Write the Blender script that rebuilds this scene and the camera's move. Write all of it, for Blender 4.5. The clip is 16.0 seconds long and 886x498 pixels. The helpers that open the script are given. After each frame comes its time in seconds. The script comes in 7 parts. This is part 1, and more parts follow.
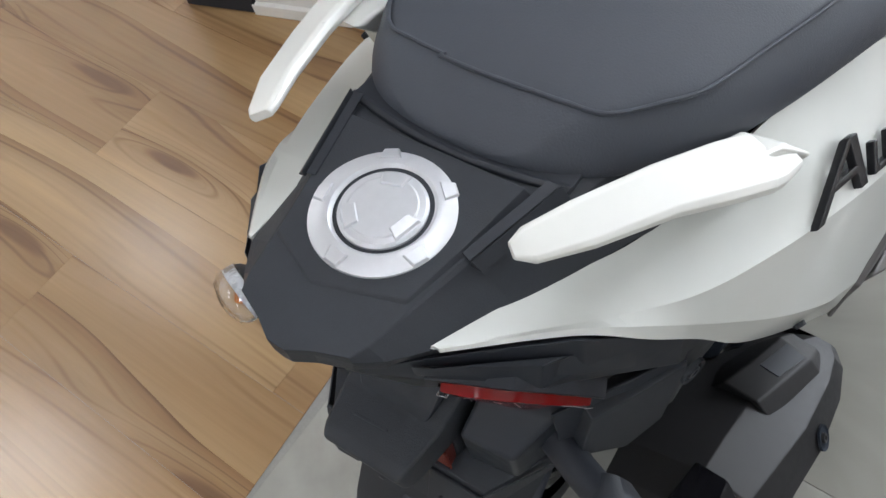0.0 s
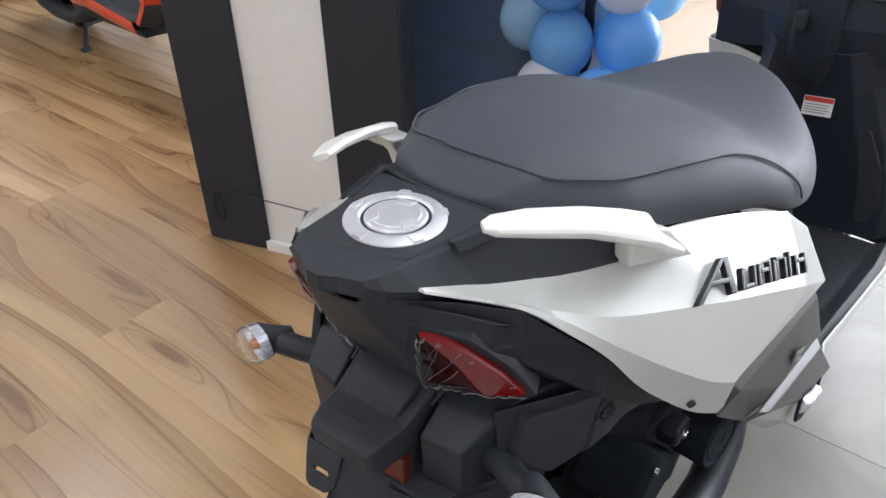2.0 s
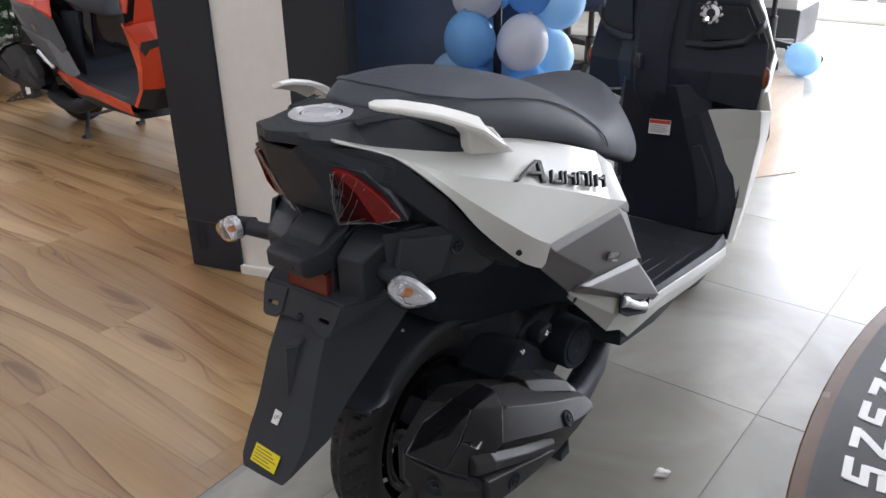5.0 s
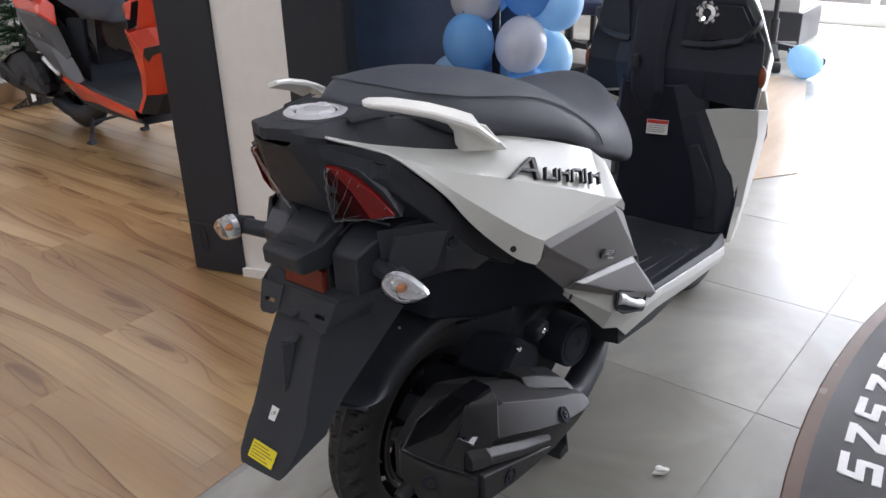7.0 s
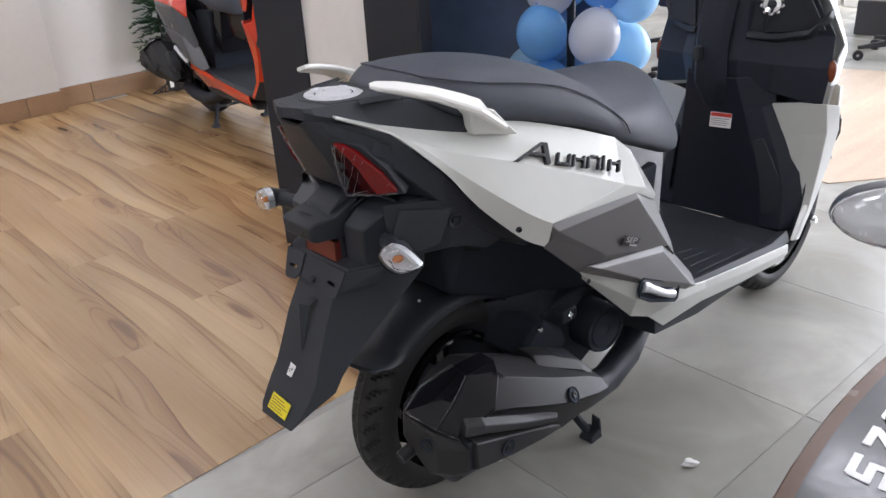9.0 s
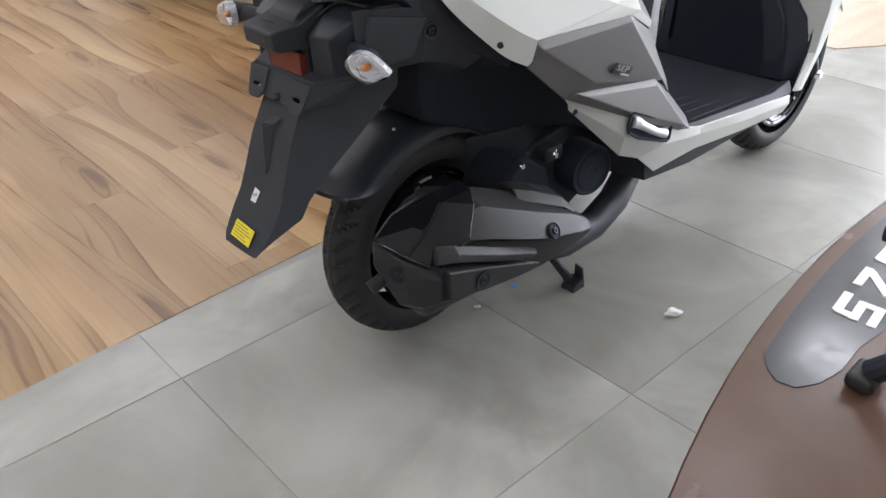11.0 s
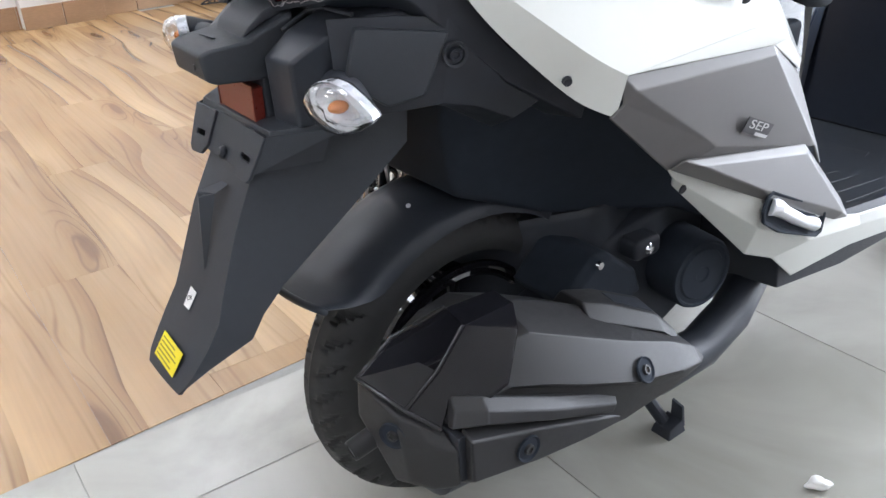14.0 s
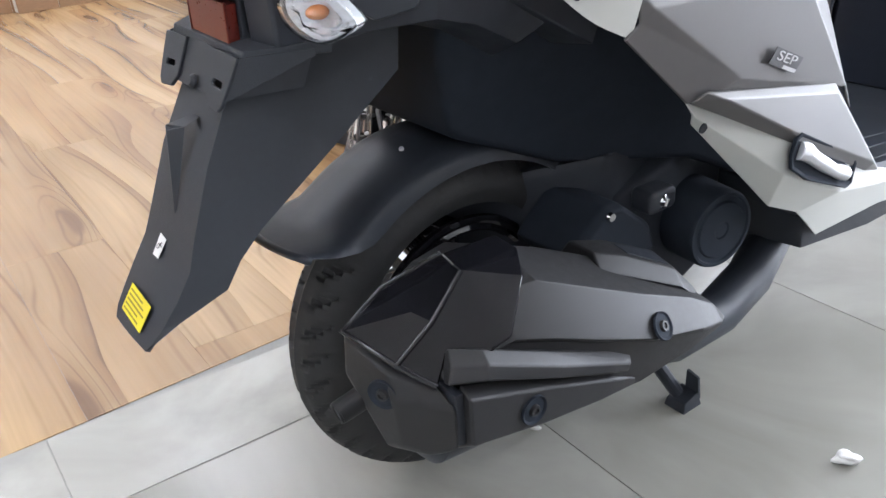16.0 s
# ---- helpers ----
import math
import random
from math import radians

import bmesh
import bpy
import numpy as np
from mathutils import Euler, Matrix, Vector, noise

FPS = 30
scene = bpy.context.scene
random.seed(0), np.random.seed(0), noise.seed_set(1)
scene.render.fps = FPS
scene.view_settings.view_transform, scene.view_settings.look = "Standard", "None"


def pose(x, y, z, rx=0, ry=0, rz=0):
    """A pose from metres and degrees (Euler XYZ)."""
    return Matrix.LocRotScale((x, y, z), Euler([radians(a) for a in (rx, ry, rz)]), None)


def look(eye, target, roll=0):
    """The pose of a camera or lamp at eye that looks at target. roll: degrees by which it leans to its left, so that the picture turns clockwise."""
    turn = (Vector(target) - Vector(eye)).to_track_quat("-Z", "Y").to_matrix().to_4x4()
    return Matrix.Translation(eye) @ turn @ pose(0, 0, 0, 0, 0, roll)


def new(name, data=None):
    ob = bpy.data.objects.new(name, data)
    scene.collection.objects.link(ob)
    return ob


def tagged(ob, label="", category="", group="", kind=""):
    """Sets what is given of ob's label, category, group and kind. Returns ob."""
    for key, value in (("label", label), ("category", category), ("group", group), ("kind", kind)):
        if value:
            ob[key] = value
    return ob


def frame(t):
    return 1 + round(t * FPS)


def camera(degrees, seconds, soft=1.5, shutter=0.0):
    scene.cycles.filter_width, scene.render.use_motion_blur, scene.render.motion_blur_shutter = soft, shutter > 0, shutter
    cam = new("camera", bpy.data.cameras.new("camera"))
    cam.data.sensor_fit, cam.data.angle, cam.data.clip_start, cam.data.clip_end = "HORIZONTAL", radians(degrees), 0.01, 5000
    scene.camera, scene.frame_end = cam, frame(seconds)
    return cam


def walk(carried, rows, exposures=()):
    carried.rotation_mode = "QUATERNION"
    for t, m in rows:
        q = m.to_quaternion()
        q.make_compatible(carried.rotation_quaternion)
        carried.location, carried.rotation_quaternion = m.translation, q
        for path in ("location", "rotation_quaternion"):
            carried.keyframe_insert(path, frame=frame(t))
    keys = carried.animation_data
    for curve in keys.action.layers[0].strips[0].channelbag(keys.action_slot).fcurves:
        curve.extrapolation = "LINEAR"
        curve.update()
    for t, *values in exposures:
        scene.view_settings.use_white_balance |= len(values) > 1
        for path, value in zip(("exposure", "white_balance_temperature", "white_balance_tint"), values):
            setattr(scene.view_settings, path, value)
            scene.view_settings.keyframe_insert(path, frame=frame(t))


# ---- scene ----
cam = camera(55.9, 16.0)
PATH = [
    (0, (-0.278, -0.213, 1.258), (0.458, 0.577, -0.426), -16.1),
    (0.5, (-0.326, -0.237, 1.271), (0.584, 0.595, -0.304), -12.0),
    (1, (-0.414, -0.279, 1.281), (0.705, 0.597, -0.126), -7.0),
    (1.5, (-0.507, -0.325, 1.269), (0.769, 0.594, 0.032), -2.6),
    (2, (-0.554, -0.389, 1.245), (0.739, 0.63, 0.109), -1.7),
    (2.5, (-0.59, -0.515, 1.233), (0.634, 0.67, 0.184), -2.3),
    (3, (-0.643, -0.658, 1.215), (0.524, 0.637, 0.235), -2.5),
    (3.5, (-0.717, -0.733, 1.202), (0.489, 0.552, 0.257), -2.7),
    (4, (-0.843, -0.765, 1.191), (0.49, 0.403, 0.264), -2.2),
    (4.5, (-0.915, -0.793, 1.183), (0.508, 0.293, 0.29), -1.5),
    (5, (-0.934, -0.799, 1.188), (0.526, 0.266, 0.331), -1.1),
    (5.2, (-0.938, -0.798, 1.187), (0.532, 0.264, 0.344), -1.0),
    (7.5, (-0.936, -0.851, 1.178), (0.505, 0.249, 0.334), -2.2),
    (8, (-0.89, -0.921, 1.183), (0.453, 0.302, 0.345), -3.1),
    (10.3, (-0.855, -1.07, 1.11), (0.346, 0.281, 0.253), -3.1),
    (10.5, (-0.853, -1.068, 1.085), (0.341, 0.259, 0.181), -2.7),
    (11, (-0.824, -1.036, 1.038), (0.326, 0.207, -0.027), -2.2),
    (11.5, (-0.765, -0.916, 1.001), (0.364, 0.222, -0.195), -1.6),
    (12, (-0.694, -0.779, 0.978), (0.455, 0.292, -0.26), -0.2),
    (12.5, (-0.615, -0.723, 0.928), (0.535, 0.432, -0.231), -0.2),
    (13, (-0.551, -0.728, 0.885), (0.54, 0.608, -0.127), -1.6),
    (13.5, (-0.507, -0.74, 0.874), (0.557, 0.671, -0.061), -2.4),
    (14, (-0.481, -0.752, 0.854), (0.573, 0.678, -0.065), -2.9),
    (14.5, (-0.474, -0.754, 0.833), (0.576, 0.678, -0.087), -3.1),
    (15, (-0.466, -0.747, 0.808), (0.582, 0.685, -0.114), -3.2),
    (15.5, (-0.453, -0.728, 0.786), (0.594, 0.704, -0.138), -3.2),
    (16, (-0.448, -0.713, 0.768), (0.599, 0.718, -0.156), -3.1),
]
EXPOSURES = [(0, 0.16, 6500, 10), (0.5, 0.2, 6490, 12), (1.5, 0.26, 6460, 14), (3, 0.51, 6540, 13), (4, 0.41, 6590, 15), (5, -0.05, 6550, 15), (7.5, -0.05, 6520, 16), (8, 0.07, 6510, 16), (10.5, 0.3, 6540, 15), (12, 0.45, 6540, 12), (12.5, 0.52, 6500, 12), (13, 0.84, 6330, 12), (16, 1.04, 6270, 13)]
walk(cam, [(t, look(eye, target, roll)) for t, eye, target, roll in PATH], EXPOSURES)

# ---- world, lamps, exposure ----
world = bpy.data.worlds.new("world")
scene.world = world
world.use_nodes = True
_wn = world.node_tree.nodes
_bg = _wn["Background"]
_sky = _wn.new("ShaderNodeTexSky")
_sky.sky_type = 'NISHITA'
_sky.sun_disc = False
_sky.sun_elevation, _sky.sun_rotation = radians(52), radians(120)
world.node_tree.links.new(_sky.outputs[0], _bg.inputs[0])
_bg.inputs[1].default_value = 0.12
sun = new("sun", bpy.data.lights.new("sun", 'SUN'))
sun.data.energy, sun.data.angle, sun.data.color = 3.0, radians(0.6), (1.0, 0.95, 0.88)
sun.matrix_world = look((8, -6, 11), (6.5, -3, 0))
CEIL = 2.8
PANEL_POWER = 10.6          # emission of each ceiling panel
# daylight through the shop front, one lamp filling the glazed opening
day = new("window_daylight", bpy.data.lights.new("window_daylight", 'AREA'))
day.data.shape, day.data.size, day.data.size_y = 'RECTANGLE', 5.0, 2.2
day.data.energy, day.data.color = 360.0, (0.90, 0.96, 1.05)
day.matrix_world = look((5.85, -1.6, 1.35), (0, -1.2, 0.5))

# ---- materials ----
def mat(name, color, rough=0.5, metal=0.0, vary=0.12, scale=40.0, bump=0.0, bump_scale=300.0, coat=0.0, stretch=(1, 1, 1), rough_vary=0.08, spec=0.5):
    m = bpy.data.materials.new(name)
    m.use_nodes = True
    nt = m.node_tree
    n, l = nt.nodes, nt.links
    b = n["Principled BSDF"]
    b.inputs["Metallic"].default_value = metal
    b.inputs["Coat Weight"].default_value = coat
    b.inputs["Coat Roughness"].default_value = 0.06
    b.inputs["Specular IOR Level"].default_value = spec
    tc = n.new("ShaderNodeTexCoord")
    mp = n.new("ShaderNodeMapping")
    mp.inputs["Scale"].default_value = stretch
    l.new(tc.outputs["Object"], mp.inputs[0])
    big = n.new("ShaderNodeTexNoise")
    big.inputs["Scale"].default_value, big.inputs["Detail"].default_value = scale * 0.12, 4
    fine = n.new("ShaderNodeTexNoise")
    fine.inputs["Scale"].default_value, fine.inputs["Detail"].default_value = scale * 2.5, 6
    l.new(mp.outputs[0], big.inputs[0])
    l.new(mp.outputs[0], fine.inputs[0])
    add = n.new("ShaderNodeMath")
    add.operation = 'ADD'
    l.new(big.outputs[0], add.inputs[0])
    l.new(fine.outputs[0], add.inputs[1])
    ramp = n.new("ShaderNodeMapRange")
    ramp.inputs[1].default_value, ramp.inputs[2].default_value = 0.6, 1.4
    ramp.inputs[3].default_value, ramp.inputs[4].default_value = 1 - vary, 1 + vary
    l.new(add.outputs[0], ramp.inputs[0])
    mix = n.new("ShaderNodeVectorMath")
    mix.operation = 'SCALE'
    mix.inputs[0].default_value = color
    l.new(ramp.outputs[0], mix.inputs["Scale"])
    l.new(mix.outputs[0], b.inputs["Base Color"])
    rr = n.new("ShaderNodeMapRange")
    rr.inputs[1].default_value, rr.inputs[2].default_value = 0.6, 1.4
    rr.inputs[3].default_value, rr.inputs[4].default_value = max(0.02, rough - rough_vary), min(1, rough + rough_vary)
    l.new(add.outputs[0], rr.inputs[0])
    l.new(rr.outputs[0], b.inputs["Roughness"])
    if bump:
        bt = n.new("ShaderNodeTexNoise")
        bt.inputs["Scale"].default_value, bt.inputs["Detail"].default_value = bump_scale, 3
        l.new(mp.outputs[0], bt.inputs[0])
        bp = n.new("ShaderNodeBump")
        bp.inputs["Strength"].default_value, bp.inputs["Distance"].default_value = bump, 0.001
        l.new(bt.outputs[0], bp.inputs["Height"])
        l.new(bp.outputs[0], b.inputs["Normal"])
    return m


def glassy(name, color, rough=0.03, ior=1.45, alpha_mix=0.0):
    m = bpy.data.materials.new(name)
    m.use_nodes = True
    b = m.node_tree.nodes["Principled BSDF"]
    b.inputs["Base Color"].default_value = (*color, 1)
    b.inputs["Transmission Weight"].default_value = 1.0
    b.inputs["Roughness"].default_value = rough
    b.inputs["IOR"].default_value = ior
    return m


def glow(name, color, strength):
    m = bpy.data.materials.new(name)
    m.use_nodes = True
    b = m.node_tree.nodes["Principled BSDF"]
    b.inputs["Base Color"].default_value = (0.8, 0.8, 0.8, 1)
    b.inputs["Emission Color"].default_value = (*color, 1)
    b.inputs["Emission Strength"].default_value = strength
    return m


def wood_material():
    m = bpy.data.materials.new("laminate_wood")
    m.use_nodes = True
    nt = m.node_tree
    n, l = nt.nodes, nt.links
    b = n["Principled BSDF"]
    tc, oi = n.new("ShaderNodeTexCoord"), n.new("ShaderNodeObjectInfo")
    off = n.new("ShaderNodeVectorMath")
    off.operation = 'SCALE'
    comb = n.new("ShaderNodeCombineXYZ")
    for i in (0, 1, 2):
        l.new(oi.outputs["Random"], comb.inputs[i])
    l.new(comb.outputs[0], off.inputs[0])
    off.inputs["Scale"].default_value = 37.0
    addv = n.new("ShaderNodeVectorMath")
    l.new(tc.outputs["Object"], addv.inputs[0])
    l.new(off.outputs[0], addv.inputs[1])
    def scaled(v):
        q = n.new("ShaderNodeMapping")
        q.inputs["Scale"].default_value = v
        l.new(addv.outputs[0], q.inputs[0])
        return q.outputs[0]

    def noisy(v, detail, distortion=0.0):
        q = n.new("ShaderNodeTexNoise")
        q.inputs["Scale"].default_value, q.inputs["Detail"].default_value, q.inputs["Distortion"].default_value = 1.0, detail, distortion
        l.new(scaled(v), q.inputs[0])
        return q.outputs[0]

    def ranged(x, a, b_, c, d, smooth=True):
        q = n.new("ShaderNodeMapRange")
        q.interpolation_type = 'SMOOTHSTEP' if smooth else 'LINEAR'
        for i, val in zip((1, 2, 3, 4), (a, b_, c, d)):
            q.inputs[i].default_value = val
        l.new(x, q.inputs[0])
        return q.outputs[0]

    def math_(op, x, y):
        q = n.new("ShaderNodeMath")
        q.operation = op
        for i, val in ((0, x), (1, y)):
            if isinstance(val, float):
                q.inputs[i].default_value = val
            else:
                l.new(val, q.inputs[i])
        return q.outputs[0]

    def blend(f, x, y):
        q = n.new("ShaderNodeMix")
        q.data_type = 'RGBA'
        l.new(f, q.inputs["Factor"])
        for key, val in (("A", x), ("B", y)):
            if isinstance(val, tuple):
                q.inputs[key].default_value = (*val, 1)
            else:
                l.new(val, q.inputs[key])
        return q.outputs["Result"]

    # growth lines along the board, bent round a few knots
    sep = n.new("ShaderNodeSeparateXYZ")
    l.new(addv.outputs[0], sep.inputs[0])
    warp = n.new("ShaderNodeVectorMath")
    warp.operation = 'MULTIPLY_ADD'
    wob = n.new("ShaderNodeTexNoise")
    wob.inputs["Scale"].default_value = 1.6
    l.new(scaled((1.0, 2.2, 1.0)), wob.inputs[0])
    warp.inputs[1].default_value = (0.5, 0.5, 0.0)
    l.new(wob.outputs[1], warp.inputs[0])
    l.new(scaled((1.3, 7.2, 1.0)), warp.inputs[2])
    vor = n.new("ShaderNodeTexVoronoi")
    vor.voronoi_dimensions = '2D'
    vor.inputs["Scale"].default_value = 1.0
    l.new(warp.outputs[0], vor.inputs[0])
    pick = n.new("ShaderNodeSeparateColor")
    l.new(vor.outputs["Color"], pick.inputs[0])
    has = ranged(pick.outputs[0], 0.56, 0.60, 0.0, 1.0)
    near = math_('MULTIPLY', ranged(vor.outputs["Distance"], 0.0, 0.46, 1.0, 0.0), has)
    slow = noisy((0.75, 4.0, 1.0), 1.5, 0.2)
    strip = math_('ADD', math_('ADD', math_('MULTIPLY', sep.outputs[1], 8.6), math_('MULTIPLY', slow, 1.9)), math_('MULTIPLY', near, 0.35))
    field = math_('ADD', math_('MULTIPLY', strip, 3.4), math_('MULTIPLY', near, 1.6))
    tone = noisy((0.6, 5.0, 1.0), 2.0, 0.3)
    col = blend(ranged(tone, 0.35, 0.65, 0.0, 1.0), (0.365, 0.222, 0.104), (0.485, 0.318, 0.158))
    # darker heartwood along one edge of the board, coming and going along its length
    raw = n.new("ShaderNodeSeparateXYZ")
    l.new(tc.outputs["Object"], raw.inputs[0])
    flip = math_('SUBTRACT', math_('MULTIPLY', math_('GREATER_THAN', oi.outputs["Random"], 0.35), 2.0), 1.0)
    across = math_('ADD', math_('MULTIPLY', raw.outputs[1], flip), math_('MULTIPLY', noisy((3.2, 6.0, 1.0), 2.5, 0.6), 0.085))
    edge = ranged(across, -0.040, 0.026, 1.0, 0.0)
    heart = math_('MULTIPLY', edge, ranged(noisy((1.1, 0.6, 1.0), 1.0), 0.38, 0.54, 0.35, 1.0))
    heart = math_('MULTIPLY', heart, ranged(noisy((1.6, 34.0, 1.0), 3.0, 0.3), 0.32, 0.62, 0.45, 1.0))
    heart = math_('MAXIMUM', heart, ranged(noisy((0.8, 14.0, 1.0), 4.0, 0.8), 0.57, 0.74, 0.0, 0.70))
    # printed strips: a hard dark edge on one side that fades out across the strip
    fade = ranged(math_('FRACT', strip, 0.0), 0.0, 0.62, 1.0, 0.0, False)
    fade = math_('MULTIPLY', math_('POWER', fade, 1.5), ranged(noisy((0.9, 1.6, 1.0), 2.0), 0.36, 0.56, 0.10, 1.0))
    heart = math_('MAXIMUM', math_('MULTIPLY', heart, 0.6), fade)
    heart = math_('MAXIMUM', heart, math_('MULTIPLY', near, 0.75))
    col = blend(math_('MULTIPLY', heart, 0.86), col, (0.222, 0.116, 0.049))
    broad = ranged(math_('PINGPONG', field, 0.5), 0.0, 0.16, 1.0, 0.0)
    col = blend(math_('MULTIPLY', broad, math_('ADD', math_('MULTIPLY', heart, 0.85), 0.03)), col, (0.120, 0.058, 0.025))
    fine = ranged(math_('PINGPONG', math_('MULTIPLY', field, 3.0), 0.5), 0.0, 0.2, 1.0, 0.0)
    col = blend(math_('MULTIPLY', fine, math_('MULTIPLY', heart, 0.24)), col, (0.23, 0.125, 0.058))
    grain = n.new("ShaderNodeTexNoise")
    grain.inputs["Scale"].default_value, grain.inputs["Detail"].default_value = 1.0, 5
    l.new(scaled((3.0, 120.0, 1.0)), grain.inputs[0])
    gcol = n.new("ShaderNodeVectorMath")
    gcol.operation = 'SCALE'
    l.new(col, gcol.inputs[0])
    l.new(ranged(grain.outputs[0], 0.25, 0.75, 0.91, 1.08, False), gcol.inputs["Scale"])
    kmx = n.new("ShaderNodeMix")
    kmx.data_type = 'RGBA'
    kmx.inputs["B"].default_value = (0.17, 0.085, 0.038, 1)
    l.new(ranged(near, 0.80, 0.95, 0.0, 0.85), kmx.inputs["Factor"])
    l.new(gcol.outputs[0], kmx.inputs["A"])
    # each plank a little lighter or darker
    pv = n.new("ShaderNodeMapRange")
    pv.inputs[3].default_value, pv.inputs[4].default_value = 0.95, 1.05
    l.new(oi.outputs["Random"], pv.inputs[0])
    fin = n.new("ShaderNodeVectorMath")
    fin.operation = 'SCALE'
    l.new(kmx.outputs["Result"], fin.inputs[0])
    l.new(pv.outputs[0], fin.inputs["Scale"])
    l.new(fin.outputs[0], b.inputs["Base Color"])
    b.inputs["Specular IOR Level"].default_value = 0.65
    rr = n.new("ShaderNodeMapRange")
    rr.inputs[3].default_value, rr.inputs[4].default_value = 0.22, 0.28
    l.new(grain.outputs[0], rr.inputs[0])
    l.new(rr.outputs[0], b.inputs["Roughness"])
    bp = n.new("ShaderNodeBump")
    bp.inputs["Strength"].default_value, bp.inputs["Distance"].default_value = 0.03, 0.001
    l.new(grain.outputs[0], bp.inputs["Height"])
    l.new(bp.outputs[0], b.inputs["Normal"])
    return m


def tile_material():
    """Light grey porcelain: broad soft clouds, each tile with its own, and a slightly wavy polish."""
    m = bpy.data.materials.new("porcelain_tile")
    m.use_nodes = True
    n, l = m.node_tree.nodes, m.node_tree.links
    b = n["Principled BSDF"]
    tc, oi = n.new("ShaderNodeTexCoord"), n.new("ShaderNodeObjectInfo")
    off = n.new("ShaderNodeVectorMath")
    off.operation = 'MULTIPLY_ADD'
    l.new(oi.outputs["Random"], off.inputs[0])
    off.inputs[1].default_value = (31.0, 17.0, 7.0)
    l.new(tc.outputs["Object"], off.inputs[2])
    cloud = n.new("ShaderNodeTexNoise")
    cloud.inputs["Scale"].default_value, cloud.inputs["Detail"].default_value, cloud.inputs["Roughness"].default_value = 2.4, 5, 0.55
    cloud.inputs["Distortion"].default_value = 0.6
    l.new(off.outputs[0], cloud.inputs[0])
    ramp = n.new("ShaderNodeMix")
    ramp.data_type = 'RGBA'
    ramp.inputs["A"].default_value = (0.285, 0.278, 0.248, 1)
    ramp.inputs["B"].default_value = (0.448, 0.440, 0.400, 1)
    mr = n.new("ShaderNodeMapRange")
    mr.interpolation_type = 'SMOOTHSTEP'
    mr.inputs[1].default_value, mr.inputs[2].default_value = 0.3, 0.7
    l.new(cloud.outputs[0], mr.inputs[0])
    l.new(mr.outputs[0], ramp.inputs["Factor"])
    l.new(ramp.outputs["Result"], b.inputs["Base Color"])
    rr = n.new("ShaderNodeMapRange")
    rr.inputs[3].default_value, rr.inputs[4].default_value = 0.25, 0.28
    l.new(cloud.outputs[0], rr.inputs[0])
    l.new(rr.outputs[0], b.inputs["Roughness"])
    return m


WOOD = wood_material()
TILE = tile_material()
GROUT = mat("tile_grout", (0.30, 0.295, 0.27), 0.85, scale=80)
WALLPAINT = mat("white_wall_paint", (0.78, 0.77, 0.74), 0.7, vary=0.03, scale=12, bump=0.15, bump_scale=180)
WHITEBOARD = mat("white_board_paint", (0.84, 0.83, 0.80), 0.5, vary=0.04, scale=14)
SKIRT = mat("wood_look_skirting", (0.36, 0.225, 0.13), 0.35, vary=0.18, scale=18, stretch=(1, 1, 6))
BLACKPANEL = mat("black_laminate", (0.0260, 0.0290, 0.0370), 0.5, vary=0.15, scale=25, bump=0.08, bump_scale=120, spec=0.3)
NAVY = mat("navy_panel", (0.050, 0.078, 0.140), 0.4, vary=0.25, scale=6)
CEILPAINT = mat("ceiling_paint", (0.8, 0.8, 0.78), 0.8, vary=0.03)
LED = glow("led_diffuser", (0.94, 0.98, 1.06), PANEL_POWER)
LEGS = mat("navy_black_plastic", (0.0200, 0.0245, 0.0365), 0.45, vary=0.1, scale=30, bump=0.06, bump_scale=500, spec=0.25)
RINGGREY = mat("grey_emblem_print", (0.42, 0.42, 0.42), 0.4, metal=0.3, vary=0.04)
EMBLEM = mat("dark_emblem_plate", (0.022, 0.022, 0.024), 0.35, metal=0.0, vary=0.05)
PLASTIC = mat("black_textured_plastic", (0.0290, 0.0330, 0.0405), 0.54, vary=0.1, scale=60, bump=0.25, bump_scale=900, rough_vary=0.05, spec=0.34)
PLASTIC2 = mat("black_smooth_plastic", (0.0255, 0.0295, 0.0380), 0.44, vary=0.1, scale=30, bump=0.05, bump_scale=500, spec=0.3)
DEEP = mat("black_engine_bay", (0.0275, 0.0310, 0.0390), 0.5, vary=0.2, scale=20, spec=0.3)
LINER = mat("black_matte_liner", (0.0230, 0.0285, 0.0385), 0.75, vary=0.2, scale=20, spec=0.12)
GLOSS = mat("black_gloss_paint", (0.008, 0.008, 0.010), 0.03, vary=0.1, coat=0.0, rough_vary=0.01, spec=0.38)
EXHAUST = mat("dark_grey_heat_shield", (0.0235, 0.0232, 0.0245), 0.52, metal=0.03, spec=0.30, vary=0.08, scale=50, bump=0.12, bump_scale=1000)
PEARL = mat("pearl_white_paint", (0.605, 0.620, 0.588), 0.34, vary=0.02, coat=0.6, scale=20, rough_vary=0.04)
RAILW = mat("white_rail_paint", (0.78, 0.78, 0.74), 0.33, vary=0.02, coat=0.3, scale=20)
SILVER = mat("matte_silver_grey", (0.125, 0.121, 0.119), 0.47, metal=0.4, vary=0.05, scale=60, rough_vary=0.04)
REDP = mat("red_orange_paint", (0.68, 0.042, 0.012), 0.2, vary=0.04, coat=0.7)
GREYP = mat("dark_grey_paint", (0.065, 0.067, 0.074), 0.35, vary=0.06)
ALU = mat("satin_aluminium", (0.66, 0.67, 0.70), 0.36, metal=0.45, vary=0.05, scale=60, rough_vary=0.05)
